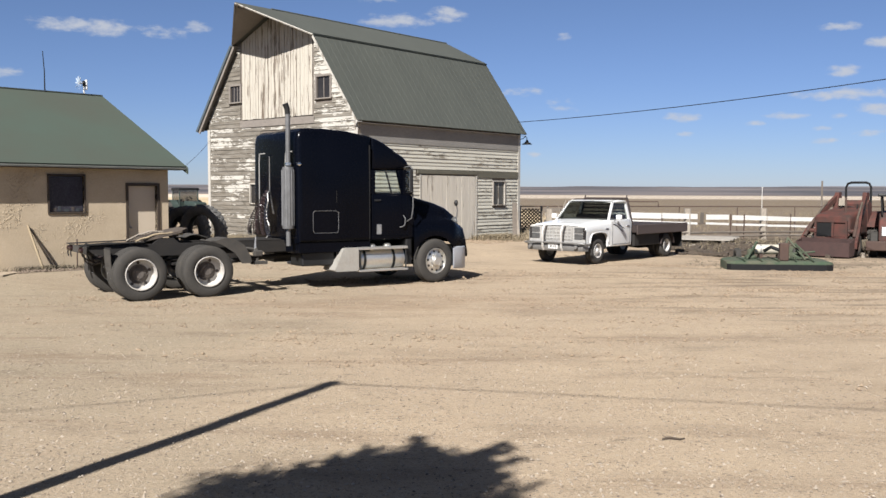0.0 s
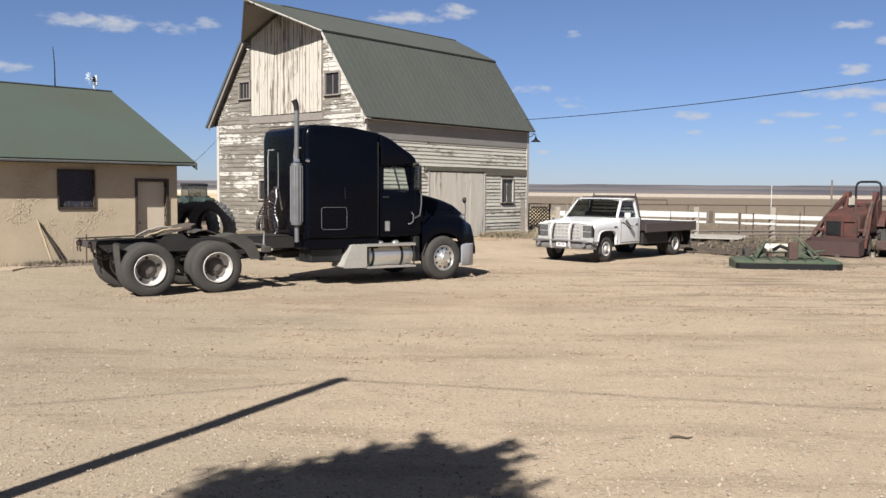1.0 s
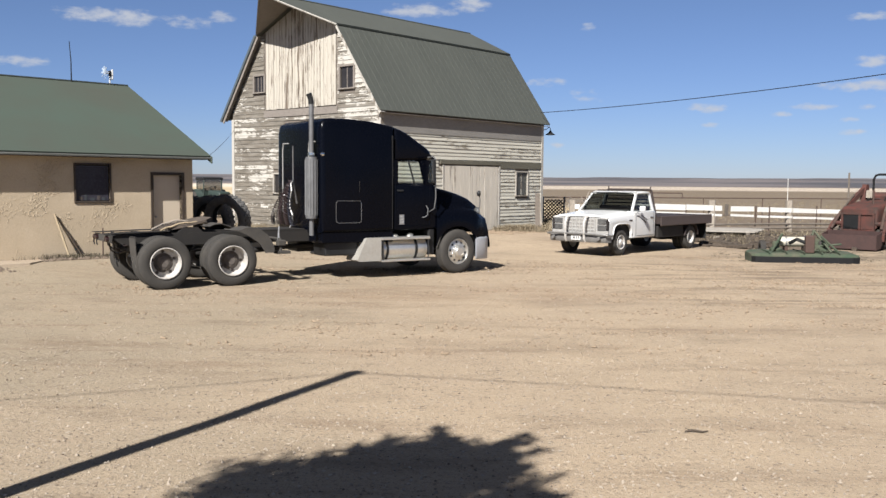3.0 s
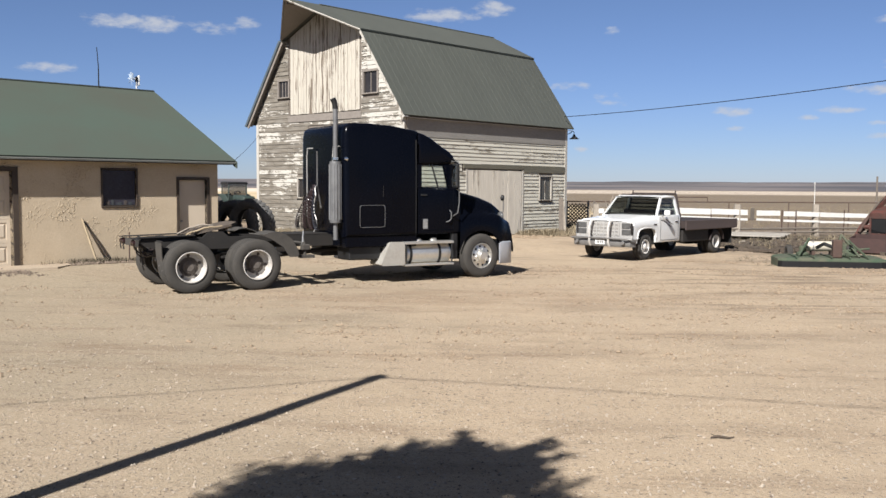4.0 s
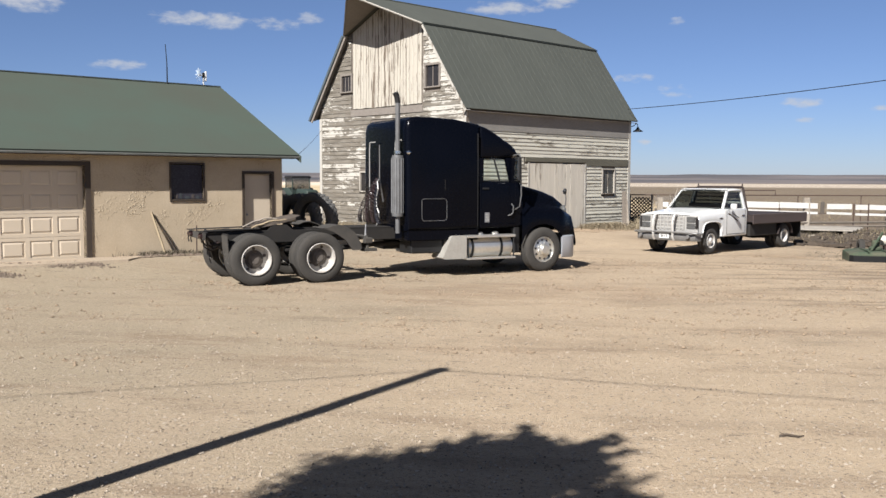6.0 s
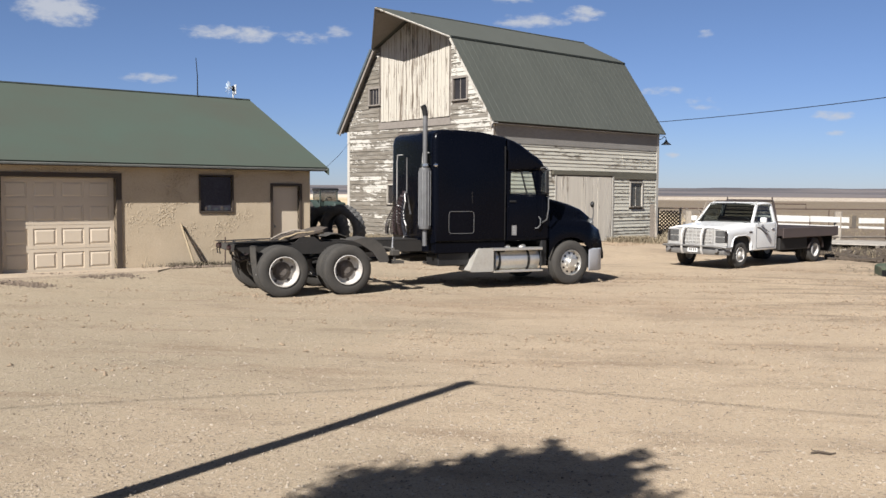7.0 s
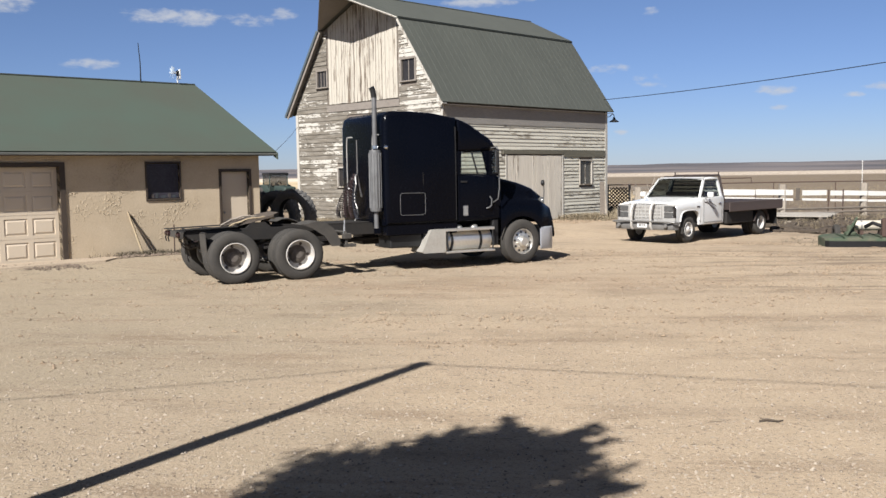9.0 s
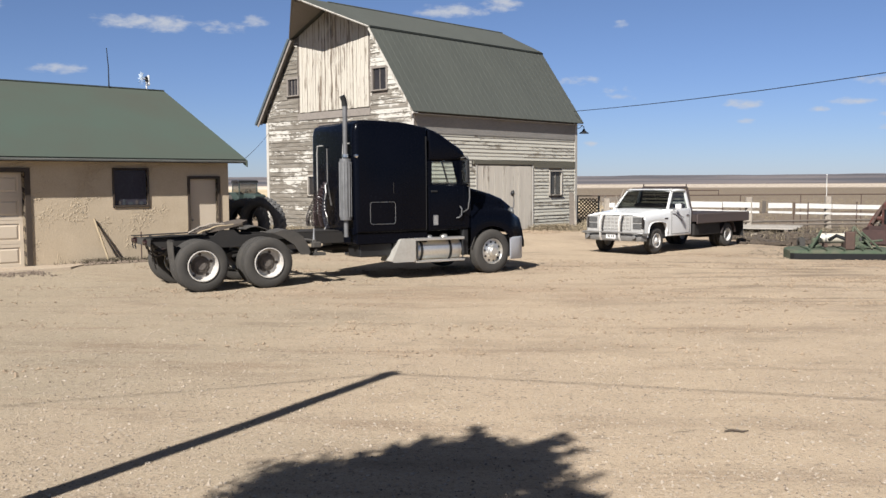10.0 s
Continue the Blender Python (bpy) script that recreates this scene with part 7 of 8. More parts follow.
    for p, q in (((-0.95, 1.06), (-0.76, 1.90)), ((0.95, 1.06), (0.76, 1.90)), ((-0.76, 1.90), (0.76, 1.90))):
        rod(bm, ((-2.0, p[0], p[1]), (-2.0 , q[0], q[1])), 0.035, 8)
    hr = part("headache_rack", bm, M["bed_steel"], pk, "black tube headache rack")
    for z in (1.25, 1.36, 1.47, 1.58, 1.69):
        bm = bm_new()
        box(bm, -2.02, -1.98, -0.98 + 0.23 * (z - 1.0), 0.98 - 0.23 * (z - 1.0), z, z + 0.04)
        part("slat", bm, M["bed_steel"], hr)
    for s in (-1, 1):
        bm = bm_new()
        rod(bm, ((-2.0, s * 0.74, 1.9), (-2.0, s * 0.74, 2.0)), 0.02, 6)
        part("peg", bm, M["bed_steel"], hr)
    bm = bm_new()
    rod(bm, ((-2.0, -0.76, 1.88), (-1.3, -0.70, 1.89), (-1.25, 0.70, 1.89), (-2.0, 0.76, 1.88)), 0.014, 6)
    part("roof_rail", bm, M["bed_steel"], hr)


build_pickup()


# ---- big tractor tyres between the buildings ----
def build_loose_tyres():
    half = [(0.52, 0.12), (0.535, 0.165), (0.58, 0.195), (0.64, 0.21), (0.69, 0.205), (0.735, 0.19), (0.766, 0.16), (0.785, 0.12), (0.792, 0.07), (0.775, 0.06), (0.775, 0.04), (0.796, 0.03)]
    inner = [(0.55, 0.12), (0.61, 0.17), (0.69, 0.172), (0.738, 0.12), (0.748, 0.0)]
    prof = [(r, -y) for r, y in half] + [(r, y) for r, y in reversed(half)] + inner + [(r, -y) for r, y in reversed(inner[:-1])]
    bm = bm_new()
    lathe(bm, prof, 44, None, True)
    for k in range(30):
        for s in (-1, 1):
            box(bm, 0.770, 0.806, s * 0.085 - 0.055, s * 0.085 + 0.06, -0.036, 0.036, 0, pose(0, 0, 0, 0, 12.0 * k + (6 if s > 0 else 0), 0) @ pose(0, 0, 0, s * 18, 0, 0))
    me = mesh_of("tractor_tyre", bm, M["old_rubber"], 40)
    for x, y, turn, lean, size in ((-7.17, 27.3, -24, 3, 0.99), (-7.95, 28.35, -20, 6, 0.98), (-8.62, 28.7, -10, 6, 0.95)):
        ob = new("tractor_tyre", me)
        ob.matrix_world = pose(x, y, ground_z(x, y) + 0.795 * size, lean, 0, turn) @ Matrix.Scale(size, 4)
        tagged(ob, "worn black tractor tyre standing upright on the dirt", "tyre", "loose tractor tyres")


def farm_tractor(name, m, label, paint, cab=True, loader=False):
    tr = thing(name, m, label, "tractor")
    big = tyre_mesh("tyre", 0.68, 0.34, 0.38, 24, 0.03, 36)
    small = tyre_mesh("tyre", 0.38, 0.2, 0.22, 18, 0.02, 28)
    bm = bm_new()
    lathe(bm, [(0.35, -0.15), (0.34, -0.17), (0.32, -0.15), (0.30, -0.02), (0.12, 0.0), (0.10, -0.06), (0, -0.07), (0, 0.05), (0.35, 0.12)], 24)
    rim_b = mesh_of("rim", bm, M["rust"], 35)
    bm = bm_new()
    lathe(bm, [(0.21, -0.09), (0.20, -0.10), (0.18, -0.09), (0.16, -0.02), (0.06, 0.0), (0.05, -0.06), (0, -0.07), (0, 0.05), (0.21, 0.08)], 20)
    rim_s = mesh_of("rim", bm, M["rust"], 35)
    for s in (-1, 1):
        w = shared("wheel", rim_b, tr, pose(-3.0, s * 0.72, 0.68, 0, 0, 0 if s < 0 else 180), "rusty rear wheel")
        shared("tyre", big, w)
        w = shared("wheel", rim_s, tr, pose(-1.05, s * 0.62, 0.38, 0, 0, 0 if s < 0 else 180), "rusty front wheel")
        shared("tyre", small, w)
    bm = bm_new()
    side_body(bm, [(-0.75, 0.75), (-0.70, 1.28), (-0.85, 1.36), (-2.2, 1.42), (-2.3, 0.75)], 0.36, 0.09)
    part("hood", bm, paint, tr, "", 40)
    bm = bm_new()
    box(bm, -3.2, -0.8, -0.22, 0.22, 0.48, 0.80, 0.04)
    part("chassis", bm, M["rust"], tr)
    bm = bm_new()
    for i in range(5):
        box(bm, -0.735, -0.70, -0.28, 0.28, 0.82 + 0.09 * i, 0.87 + 0.09 * i)
    tagged(part("grille", bm, M["black_plastic"], tr), kind="stuff")
    bm = bm_new()
    rod(bm, ((-0.95, 0.0, 0.40), (-0.95, 0.6, 0.38)), 0.05, 8)
    rod(bm, ((-0.95, 0.0, 0.40), (-0.95, -0.6, 0.38)), 0.05, 8)
    part("front_axle", bm, M["rust"], tr)
    for s in (-1, 1):
        bm = bm_new()
        secs = []
        for i in range(9):
            a = radians(20 + 140 * i / 8)
            secs.append([(-3.0 + q * math.cos(a), s * 0.72 + dy, 0.68 + q * math.sin(a)) for q, dy in ((0.78, -0.22), (0.78, 0.22), (0.80, 0.22), (0.80, -0.22))])
        strip_loft(bm, secs)
        part("fender", bm, paint, tr, "", 40)
    bm = bm_new()
    box(bm, -2.95, -2.55, -0.25, 0.25, 1.0, 1.12, 0.03)
    seat = part("seat", bm, M["black_plastic"], tr)
    bm = bm_new()
    box(bm, -3.0, -2.9, -0.25, 0.25, 1.1, 1.5, 0.03)
    part("backrest", bm, M["black_plastic"], seat)
    bm = bm_new()
    rod(bm, [(-2.3 + 0.08 * math.sin(a), 0.18 * math.cos(a), 1.5 + 0.14 * math.sin(a)) for a in [2 * math.pi * i / 14 for i in range(15)]], 0.014, 5)
    part("steering_wheel", bm, M["black_plastic"], tr)
    if cab:
        bm = bm_new()
        side_body(bm, [(-2.25, 2.02), (-2.25, 2.12), (-2.4, 2.17), (-3.2, 2.17), (-3.3, 2.1), (-3.3, 2.02)], 0.62, 0.04)
        part("cab_roof", bm, M["black_plastic"], tr, "", 40)
        for x in (-2.3, -3.22):
            for s in (-1, 1):
                bm = bm_new()
                rod(bm, ((x, s * 0.56, 0.95), (x, s * 0.54, 2.04)), 0.035, 6)
                part("cab_post", bm, paint, tr)
        for s in (-1, 1):
            bm = bm_new()
            box(bm, -3.18, -2.34, s * 0.55 - 0.004, s * 0.55 + 0.004, 1.2, 2.02)
            g = part("cab_glass", bm, M["cab_glass"], tr)
            g.visible_shadow = False
        for x in (-2.31, -3.21):
            bm = bm_new()
            box(bm, x - 0.004, x + 0.004, -0.52, 0.52, 1.35, 2.02)
            g = part("cab_glass", bm, M["cab_glass"], tr)
            g.visible_shadow = False
            bm = bm_new()
            box(bm, x - 0.02, x + 0.02, -0.55, 0.55, 0.9, 1.36)
            part("cab_panel", bm, paint, tr)
    else:
        bm = bm_new()
        pts = [(-2.95, -0.42, 0.9), (-2.95, -0.42, 2.3), (-2.95, -0.36, 2.42), (-2.95, -0.25, 2.46), (-2.95, 0.25, 2.46), (-2.95, 0.36, 2.42), (-2.95, 0.42, 2.3), (-2.95, 0.42, 0.9)]
        rod(bm, pts, 0.04, 8)
        part("roll_bar", bm, M["wire"], tr, "black roll bar", 40)
    if loader:
        bm = bm_new()
        prof = [(0.10, 0.04), (0.12, 0.08), (-0.28, 0.12), (-0.40, 0.30), (-0.36, 0.60), (-0.32, 0.62), (-0.345, 0.30), (-0.25, 0.155), (0.0, 0.05)]
        strip_loft(bm, [[(x, y, z) for x, z in prof] for y in (-0.86, 0.86)])
        bk = part("bucket", bm, M["bucket_steel"], tr, "rusty red-brown loader bucket on the ground")
        bm = bm_new()
        strip_loft(bm, [[(0.10, y, 0.03), (0.14, y, 0.05), (0.13, y, 0.50), (0.09, y, 0.50)] for y in (-0.86, 0.86)])
        part("bucket_floor", bm, M["bucket_steel"], bk, "bucket floor turned up towards the yard")
        for s in (-1, 1):
            bm = bm_new()
            p2 = [(0.13, 0.03), (-0.28, 0.08), (-0.40, 0.30), (-0.35, 0.60), (0.12, 0.50)]
            strip_loft(bm, [[(x, s * 0.86 + d, z) for x, z in p2] for d in (-0.012, 0.012)])
            part("bucket_side", bm, M["bucket_steel"], bk)
            bm = bm_new()
            arm_line = ((-0.32, 0.90, 0.40), (-0.70, 0.84, 0.80), (-1.45, 0.64, 1.45), (-2.35, 0.46, 2.02))
            strip_loft(bm, [[(x, s * y - 0.05, z - 0.10), (x, s * y + 0.05, z - 0.10), (x, s * y + 0.05, z + 0.09), (x, s * y - 0.05, z + 0.09)] for x, y, z in arm_line])
            arm = part("loader_arm", bm, paint, tr, "broad faded red loader arm")
            bm = bm_new()
            strip_loft(bm, [[(-2.55, y, 0.6), (-2.05, y, 0.6), (-2.15, y, 1.7), (-2.25, y, 2.12), (-2.48, y, 2.12), (-2.52, y, 1.6)] for y in (s * 0.46 - 0.07, s * 0.46 + 0.07)])
            part("loader_tower", bm, paint, tr)
            bm = bm_new()
            rod(bm, ((-2.1, s * 0.52, 0.85), (-1.25, s * 0.62, 1.22)), 0.05, 8)
            part("lift_ram", bm, M["rust"], arm)
            bm = bm_new()
            rod(bm, ((-1.7, s * 0.58, 1.78), (-0.95, s * 0.70, 1.22)), 0.034, 8)
            part("tilt_ram", bm, M["greasy"], arm, "greasy hydraulic ram", 40)
            bm = bm_new()
            rod(bm, ((-0.98, s * 0.70, 1.22), (-0.44, s * 0.80, 0.66)), 0.05, 8)
            part("tilt_link", bm, M["rust"], arm)
            bm = bm_new()
            strip_loft(bm, [[(-0.9, y, 0.72), (-0.62, y, 0.66), (-0.40, y, 0.36), (-0.46, y, 0.66), (-0.8, y, 1.0)] for y in (s * 0.80 - 0.015, s * 0.80 + 0.015)])
            part("gusset", bm, paint, arm)
        bm = bm_new()
        side_body(bm, [(-0.62, 0.66), (-0.60, 1.30), (-0.78, 1.40), (-2.2, 1.60), (-2.3, 0.66)], 0.60, 0.14)
        part("engine_cowl", bm, paint, tr, "faded red engine cowl", 40)
        bm = bm_new()
        strip_loft(bm, [[(-2.62, y, 1.05), (-2.30, y, 1.05), (-2.22, y, 1.72), (-2.36, y, 1.86), (-2.62, y, 1.7)] for y in (-0.58, 0.58)])
        part("dash_cowl", bm, paint, tr)
        bm = bm_new()
        strip_loft(bm, [[(-2.20, y, 1.66), (-2.14, y, 1.66), (-2.18, y, 1.92), (-2.24, y, 1.92)] for y in (-0.36, -0.16)])
        part("faded_panel", bm, M["post_wood"], tr, "sun-bleached tan panel on the tower")
        for k, (y, z) in enumerate(((-0.5, 1.7), (-0.2, 1.62), (0.3, 1.66), (0.55, 1.6))):
            bm = bm_new()
            rod(bm, [(-2.1 + 0.17 * i, y - 0.03 * i * (1 if y < 0 else -1), z - 0.085 * i + 0.05 * math.sin(i * 1.3 + k)) for i in range(9)], 0.02, 6)
            part("hydraulic_hose", bm, M["black_plastic"], tr, "", 40)
        bm = bm_new()
        rod(bm, ((-0.70, -0.76, 0.84), (-0.70, 0.76, 0.84)), 0.07, 8)
        part("cross_tube", bm, paint, tr)
        bm = bm_new()
        for y in (-0.50, 0.06, 0.50):
            box(bm, -0.66, -0.56, y - 0.035, y + 0.035, 0.60, 1.18)
        for z in (0.62, 1.16):
            box(bm, -0.645, -0.555, -0.53, 0.53, z - 0.03, z + 0.03)
        part("brush_guard", bm, paint, tr)
        # dark sheet added on one half, where the guard's opening lies in shade
        bm = bm_new()
        box(bm, -0.60, -0.575, -0.46, 0.03, 0.66, 1.12, 0.01)
        part("opening_shade", bm, M["wire"], tr, "dark panel added for the shade in the guard's opening")
        bm = bm_new()
        rod(bm, ((-1.3, 0.2, 1.38), (-1.3, 0.2, 1.95)), 0.035, 8)
        part("exhaust", bm, M["rust"], tr)
    return tr


def build_red_implement():
    im = thing("hay_machine", pose(15.25, 30.0, 0, 0, 0, -117), "faded red hay machine with white panels parked on weeds", "machine")
    wheel = tyre_mesh("tyre", 0.42, 0.2, 0.24, 0, seg=28)
    bm = bm_new()
    side_body(bm, [(0.9, 0.55), (0.9, 1.1), (0.6, 1.45), (-1.4, 1.5), (-1.6, 1.2), (-1.6, 0.55)], 0.85, 0.06)
    part("body", bm, M["red_paint"], im, "", 40)
    bm = bm_new()
    box(bm, 0.90, 0.93, -0.75, 0.75, 0.72, 1.0, 0.01)
    part("front_panel", bm, M["white_paint"], im, "white front panel")
    bm = bm_new()
    box(bm, -0.6, 0.9, -0.9, 0.9, 1.98, 2.08, 0.03)
    part("canopy", bm, M["black_plastic"], im, "dark canopy")
    for x in (-0.5, 0.8):
        for s in (-1, 1):
            bm = bm_new()
            rod(bm, ((x, s * 0.75, 1.4), (x, s * 0.8, 2.0)), 0.03, 6)
            part("canopy_post", bm, M["wire"], im)
    bm = bm_new()
    box(bm, 0.9, 1.3, -1.2, 1.2, 0.25, 0.55, 0.03)
    part("pickup_head", bm, M["rust"], im)
    for x in (-1.1, 0.4):
        for s in (-1, 1):
            shared("tyre", wheel, im, pose(x, s * 0.98, 0.42))


def build_mower():
    a, b = Vector((7.72, 24.69, 0)), Vector((10.50, 24.40, 0))
    turn = math.degrees(math.atan2(b.y - a.y, b.x - a.x))
    mw = thing("rotary_mower", pose(a.x, a.y, 0.0, 0, 0, turn), "green pull-behind rotary mower deck resting on the dirt", "mower")
    L = (b - a).length
    bm = bm_new()
    prof = [(0.0, 0.10), (0.0, 0.19), (0.10, 0.25), (1.2, 0.28), (1.3, 0.24), (1.3, 0.10)]
    ends = ((0.0, 0.30, 0.75), (0.08, 0.12, 0.9), (0.22, 0.02, 1.0), (0.45, 0.0, 1.0), (L - 0.45, 0.0, 1.0), (L - 0.22, 0.02, 1.0), (L - 0.08, 0.12, 0.9), (L, 0.30, 0.75))
    strip_loft(bm, [[(x, 0.65 + (y - 0.65) * (1 - pull), 0.10 + (z - 0.10) * rise) for y, z in prof] for x, pull, rise in ends])
    part("deck", bm, M["green_paint"], mw, "low dusty green steel deck")
    bm = bm_new()
    strip_loft(bm, [[(x, 0.65 * pull - 0.03, 0.0), (x, 0.65 * pull - 0.008, 0.0), (x, 0.65 * pull - 0.008, 0.165), (x, 0.65 * pull - 0.03, 0.165)] for x, pull, rise in ends])
    part("front_skirt", bm, M["wire"], mw, "dark rubber skirt")
    for x in (0.0, L - 0.012):
        bm = bm_new()
        box(bm, x, x + 0.012, 0.22, 1.1, 0.0, 0.16)
        part("side_skirt", bm, M["green_paint"], mw)
    for k in range(9):
        bm = bm_new()
        a = Vector((1.62 + 0.05 * k, 0.30, 0.30))
        rod(bm, (a, a + Vector((0.34 - 0.09 * k, 0.45, 0.42 - 0.02 * k))), 0.013, 5)
        part("guard_rod", bm, M["green_paint"], mw)
    for k in range(5):
        bm = bm_new()
        box(bm, 0.42 + 0.45 * k, 0.45 + 0.45 * k, 0.02, 1.26, 0.262, 0.30)
        part("deck_rib", bm, M["green_paint"], mw)
    for x in (0.75, 2.05):
        bm = bm_new()
        lathe(bm, [(0, 0.0), (0.16, 0.0), (0.17, 0.05), (0.10, 0.10), (0.10, 0.22), (0.06, 0.26), (0, 0.26)], 14, pose(x, 0.75, 0.28, 90))
        part("gearbox", bm, M["green_paint"], mw, "", 40)
    for p, q in (((1.5, 0.3, 0.28), (1.75, 0.8, 0.85)), ((2.1, 0.3, 0.28), (1.75, 0.8, 0.85)), ((1.75, 0.8, 0.85), (1.75, 1.4, 0.28)), ((0.6, 0.5, 0.28), (0.85, 0.5, 0.75)),
                 ((0.85, 0.5, 0.75), (0.85, 1.2, 0.28)), ((1.45, 0.5, 0.40), (2.45, 0.7, 0.48)), ((2.3, 0.4, 0.28), (1.85, 0.4, 0.7))):
        bm = bm_new()
        rod(bm, (p, q), 0.03, 6)
        part("brace", bm, M["green_paint"], mw)
    bm = bm_new()
    box(bm, 1.38, 1.62, 0.12, 0.30, 0.26, 0.74, 0.03)
    part("shaft_shield", bm, M["rust"], mw, "dark brown shaft shield")
    bm = bm_new()
    rod(bm, ((1.5, 0.2, 0.5), (1.2, 0.35, 0.62), (1.05, 0.5, 0.5)), 0.05, 8)
    part("drive_shaft", bm, M["wire"], mw)
    wheel = tyre_mesh("tyre", 0.25, 0.12, 0.16, 0, seg=20)
    for x in (0.6, 2.2):
        shared("tyre", wheel, mw, pose(x, 1.75, 0.25, 0, 0, 90))
    # pale tank lying across the deck
    tank = thing("white_tank", mw.matrix_world @ pose(1.30, 0.95, 0.52), "white plastic spray tank lying on the mower", "tank")
    bm = bm_new()
    lathe(bm, [(0, -0.46), (0.08, -0.455), (0.125, -0.41), (0.135, -0.36), (0.135, 0.36), (0.125, 0.41), (0.08, 0.455), (0, 0.46)], 20, pose(0, 0, 0, 0, 0, 90))
    part("shell", bm, M["cream_plastic"], tank, "", 40)
    for x in (-0.25, 0.25):
        bm = bm_new()
        lathe(bm, [(0.137, -0.02), (0.142, -0.02), (0.142, 0.02), (0.137, 0.02)], 20, pose(x, 0, 0, 0, 0, 90), True)
        part("band", bm, M["grey_steel"], tank)
        bm = bm_new()
        box(bm, x - 0.04, x + 0.04, -0.14, 0.14, -0.24, -0.13)
        part("cradle", bm, M["rust"], tank)
    bm = bm_new()
    lathe(bm, [(0, 0), (0.05, 0), (0.05, 0.05), (0, 0.06)], 12, pose(0.3, 0, 0.125, 90))
    part("cap", bm, M["white_paint"], tank, "", 40)


# ---- fences ----
def build_fences():
    f = thing("board_fence", pose(0, 0, 0), "white two-board fence on thick pale wooden posts", "fence")
    line = lambda x: 39.6 + 0.28 * (x - 10.7)
    rng = random.Random(11)
    for x in (4.4, 7.4, 10.55, 14.18, 17.7, 21.2, 24.7):
        bm = bm_new()
        y = line(x)
        secs = []
        for k in range(6):
            z = -0.1 + 1.5 * k / 5
            o = 0.015 * rng.uniform(-1, 1)
            w = 0.135 + 0.01 * rng.uniform(-1, 1)
            secs.append([(x + o + dx * w, y + o + dy * w, z) for dx, dy in ((-1, -0.6), (-0.6, -1), (0.6, -1), (1, -0.6), (1, 0.6), (0.6, 1), (-0.6, 1), (-1, 0.6))])
        strip_loft(bm, secs)
        part("post", bm, M["post_wood"], f, "thick pale weathered post")
    spans = ((7.0, 9.31), (9.34, 10.98), (11.38, 12.47), (12.63, 13.17), (13.24, 14.3), (14.33, 15.46), (15.50, 17.2), (17.24, 19.1), (19.15, 21.2), (21.25, 23.9))
    for z0, fall, h, thin in ((0.985, 0.0215, 0.24, 0.008), (0.79, 0.034, 0.098, 0.001)):
        for a, b in spans:
            bm = bm_new()
            secs = []
            for x in (a, b):
                k = rng.uniform(-0.012, 0.012)
                lo = z0 - fall * (x - 8.9) + k
                hi = lo + h - thin * (x - 8.9)
                y = line(x) - 0.15
                secs.append([(x, y, lo), (x, y + 0.03, lo), (x, y + 0.03, hi), (x, y, hi)])
            strip_loft(bm, secs)
            part("board", bm, M["fence_white"], f)
    bm = bm_new()
    box(bm, -0.07, 0.09, -0.03, 0.03, 0.72, 1.24, 0.01, pose(11.15, line(11.15) - 0.12, 0, 0, 2, 15.6))
    part("board_splice", bm, M["old_wood"], f, "short grey plank over the gap between boards")
    for x in (9.325, 12.55, 13.2, 15.48, 19.12):
        bm = bm_new()
        rod(bm, ((x, line(x) - 0.10, 0), (x + 0.02, line(x) - 0.10, 1.15)), 0.028, 6)
        part("steel_stake", bm, M["rust"], f)
    for z in (0.18, 0.34):
        bm = bm_new()
        rod(bm, ((5.0, line(5) - 0.1, z), (14.0, line(14) - 0.12, z + 0.03), (24.0, line(24) - 0.1, z)), 0.05, 6)
        part("low_rail", bm, M["old_wood"], f)
    pf = thing("pipe_corral", pose(0, 0, 0), "thin rusty pipe corral rails beyond the board fence", "fence")
    for x in range(3, 31, 3):
        bm = bm_new()
        y = 46.0 + 0.05 * x
        rod(bm, ((x, y, -0.1), (x, y, 1.38)), 0.022, 6)
        part("post", bm, M["rust"], pf)
    for z in (1.37, 0.5):
        bm = bm_new()
        rod(bm, ((3, 46.15, z), (30, 47.5, z + 0.03)), 0.030 if z > 1 else 0.016, 6)
        part("rail", bm, M["rust"], pf)
    bm = bm_new()
    rod(bm, ((8.8, 46.4, 1.34), (8.8, 46.4, 1.62), (10.9, 46.5, 1.62), (10.9, 46.5, 1.34)), 0.03, 6)
    part("gate_hoop", bm, M["rust"], pf)
    pl = thing("plank_platform", pose(10.75, 37.7, 0, 0, 0, -24), "low platform of grey weathered planks lying before the fence", "platform")
    for k in range(9):
        bm = bm_new()
        lo = rng.uniform(-0.06, 0.06)
        box(bm, -1.2 + lo, 1.25 + lo, -1.5 + 0.33 * k, -1.5 + 0.33 * k + 0.29, 0.20, 0.245, 0.006)
        part("plank", bm, M["grey_plank"], pl)
    for x in (-1.0, 0.95):
        bm = bm_new()
        box(bm, x - 0.07, x + 0.07, -1.5, 1.43, 0.0, 0.198)
        part("bearer", bm, M["old_wood"], pl)
    wp = thing("white_marker_pole", pose(14.22, 40.9, 0), "thin white pole beside a fence post", "pole")
    bm = bm_new()
    rod(bm, ((0, 0, 0), (0, 0, 2.32)), [0.02, 0.012], 8)
    part("shaft", bm, M["fence_white"], wp)
    bm = bm_new()
    lathe(bm, [(0, 0), (0.035, 0), (0.03, 0.03), (0, 0.035)], 10, pose(0, 0, 2.31, 90))
    part("cap", bm, M["fence_white"], wp)
    dp = thing("power_pole", pose(45.8, 111.0, 0), "distant dark wooden pole in the field", "pole")
    bm = bm_new()
    rod(bm, ((0, 0, 0), (0, 0, 3.5)), [0.13, 0.11], 8)
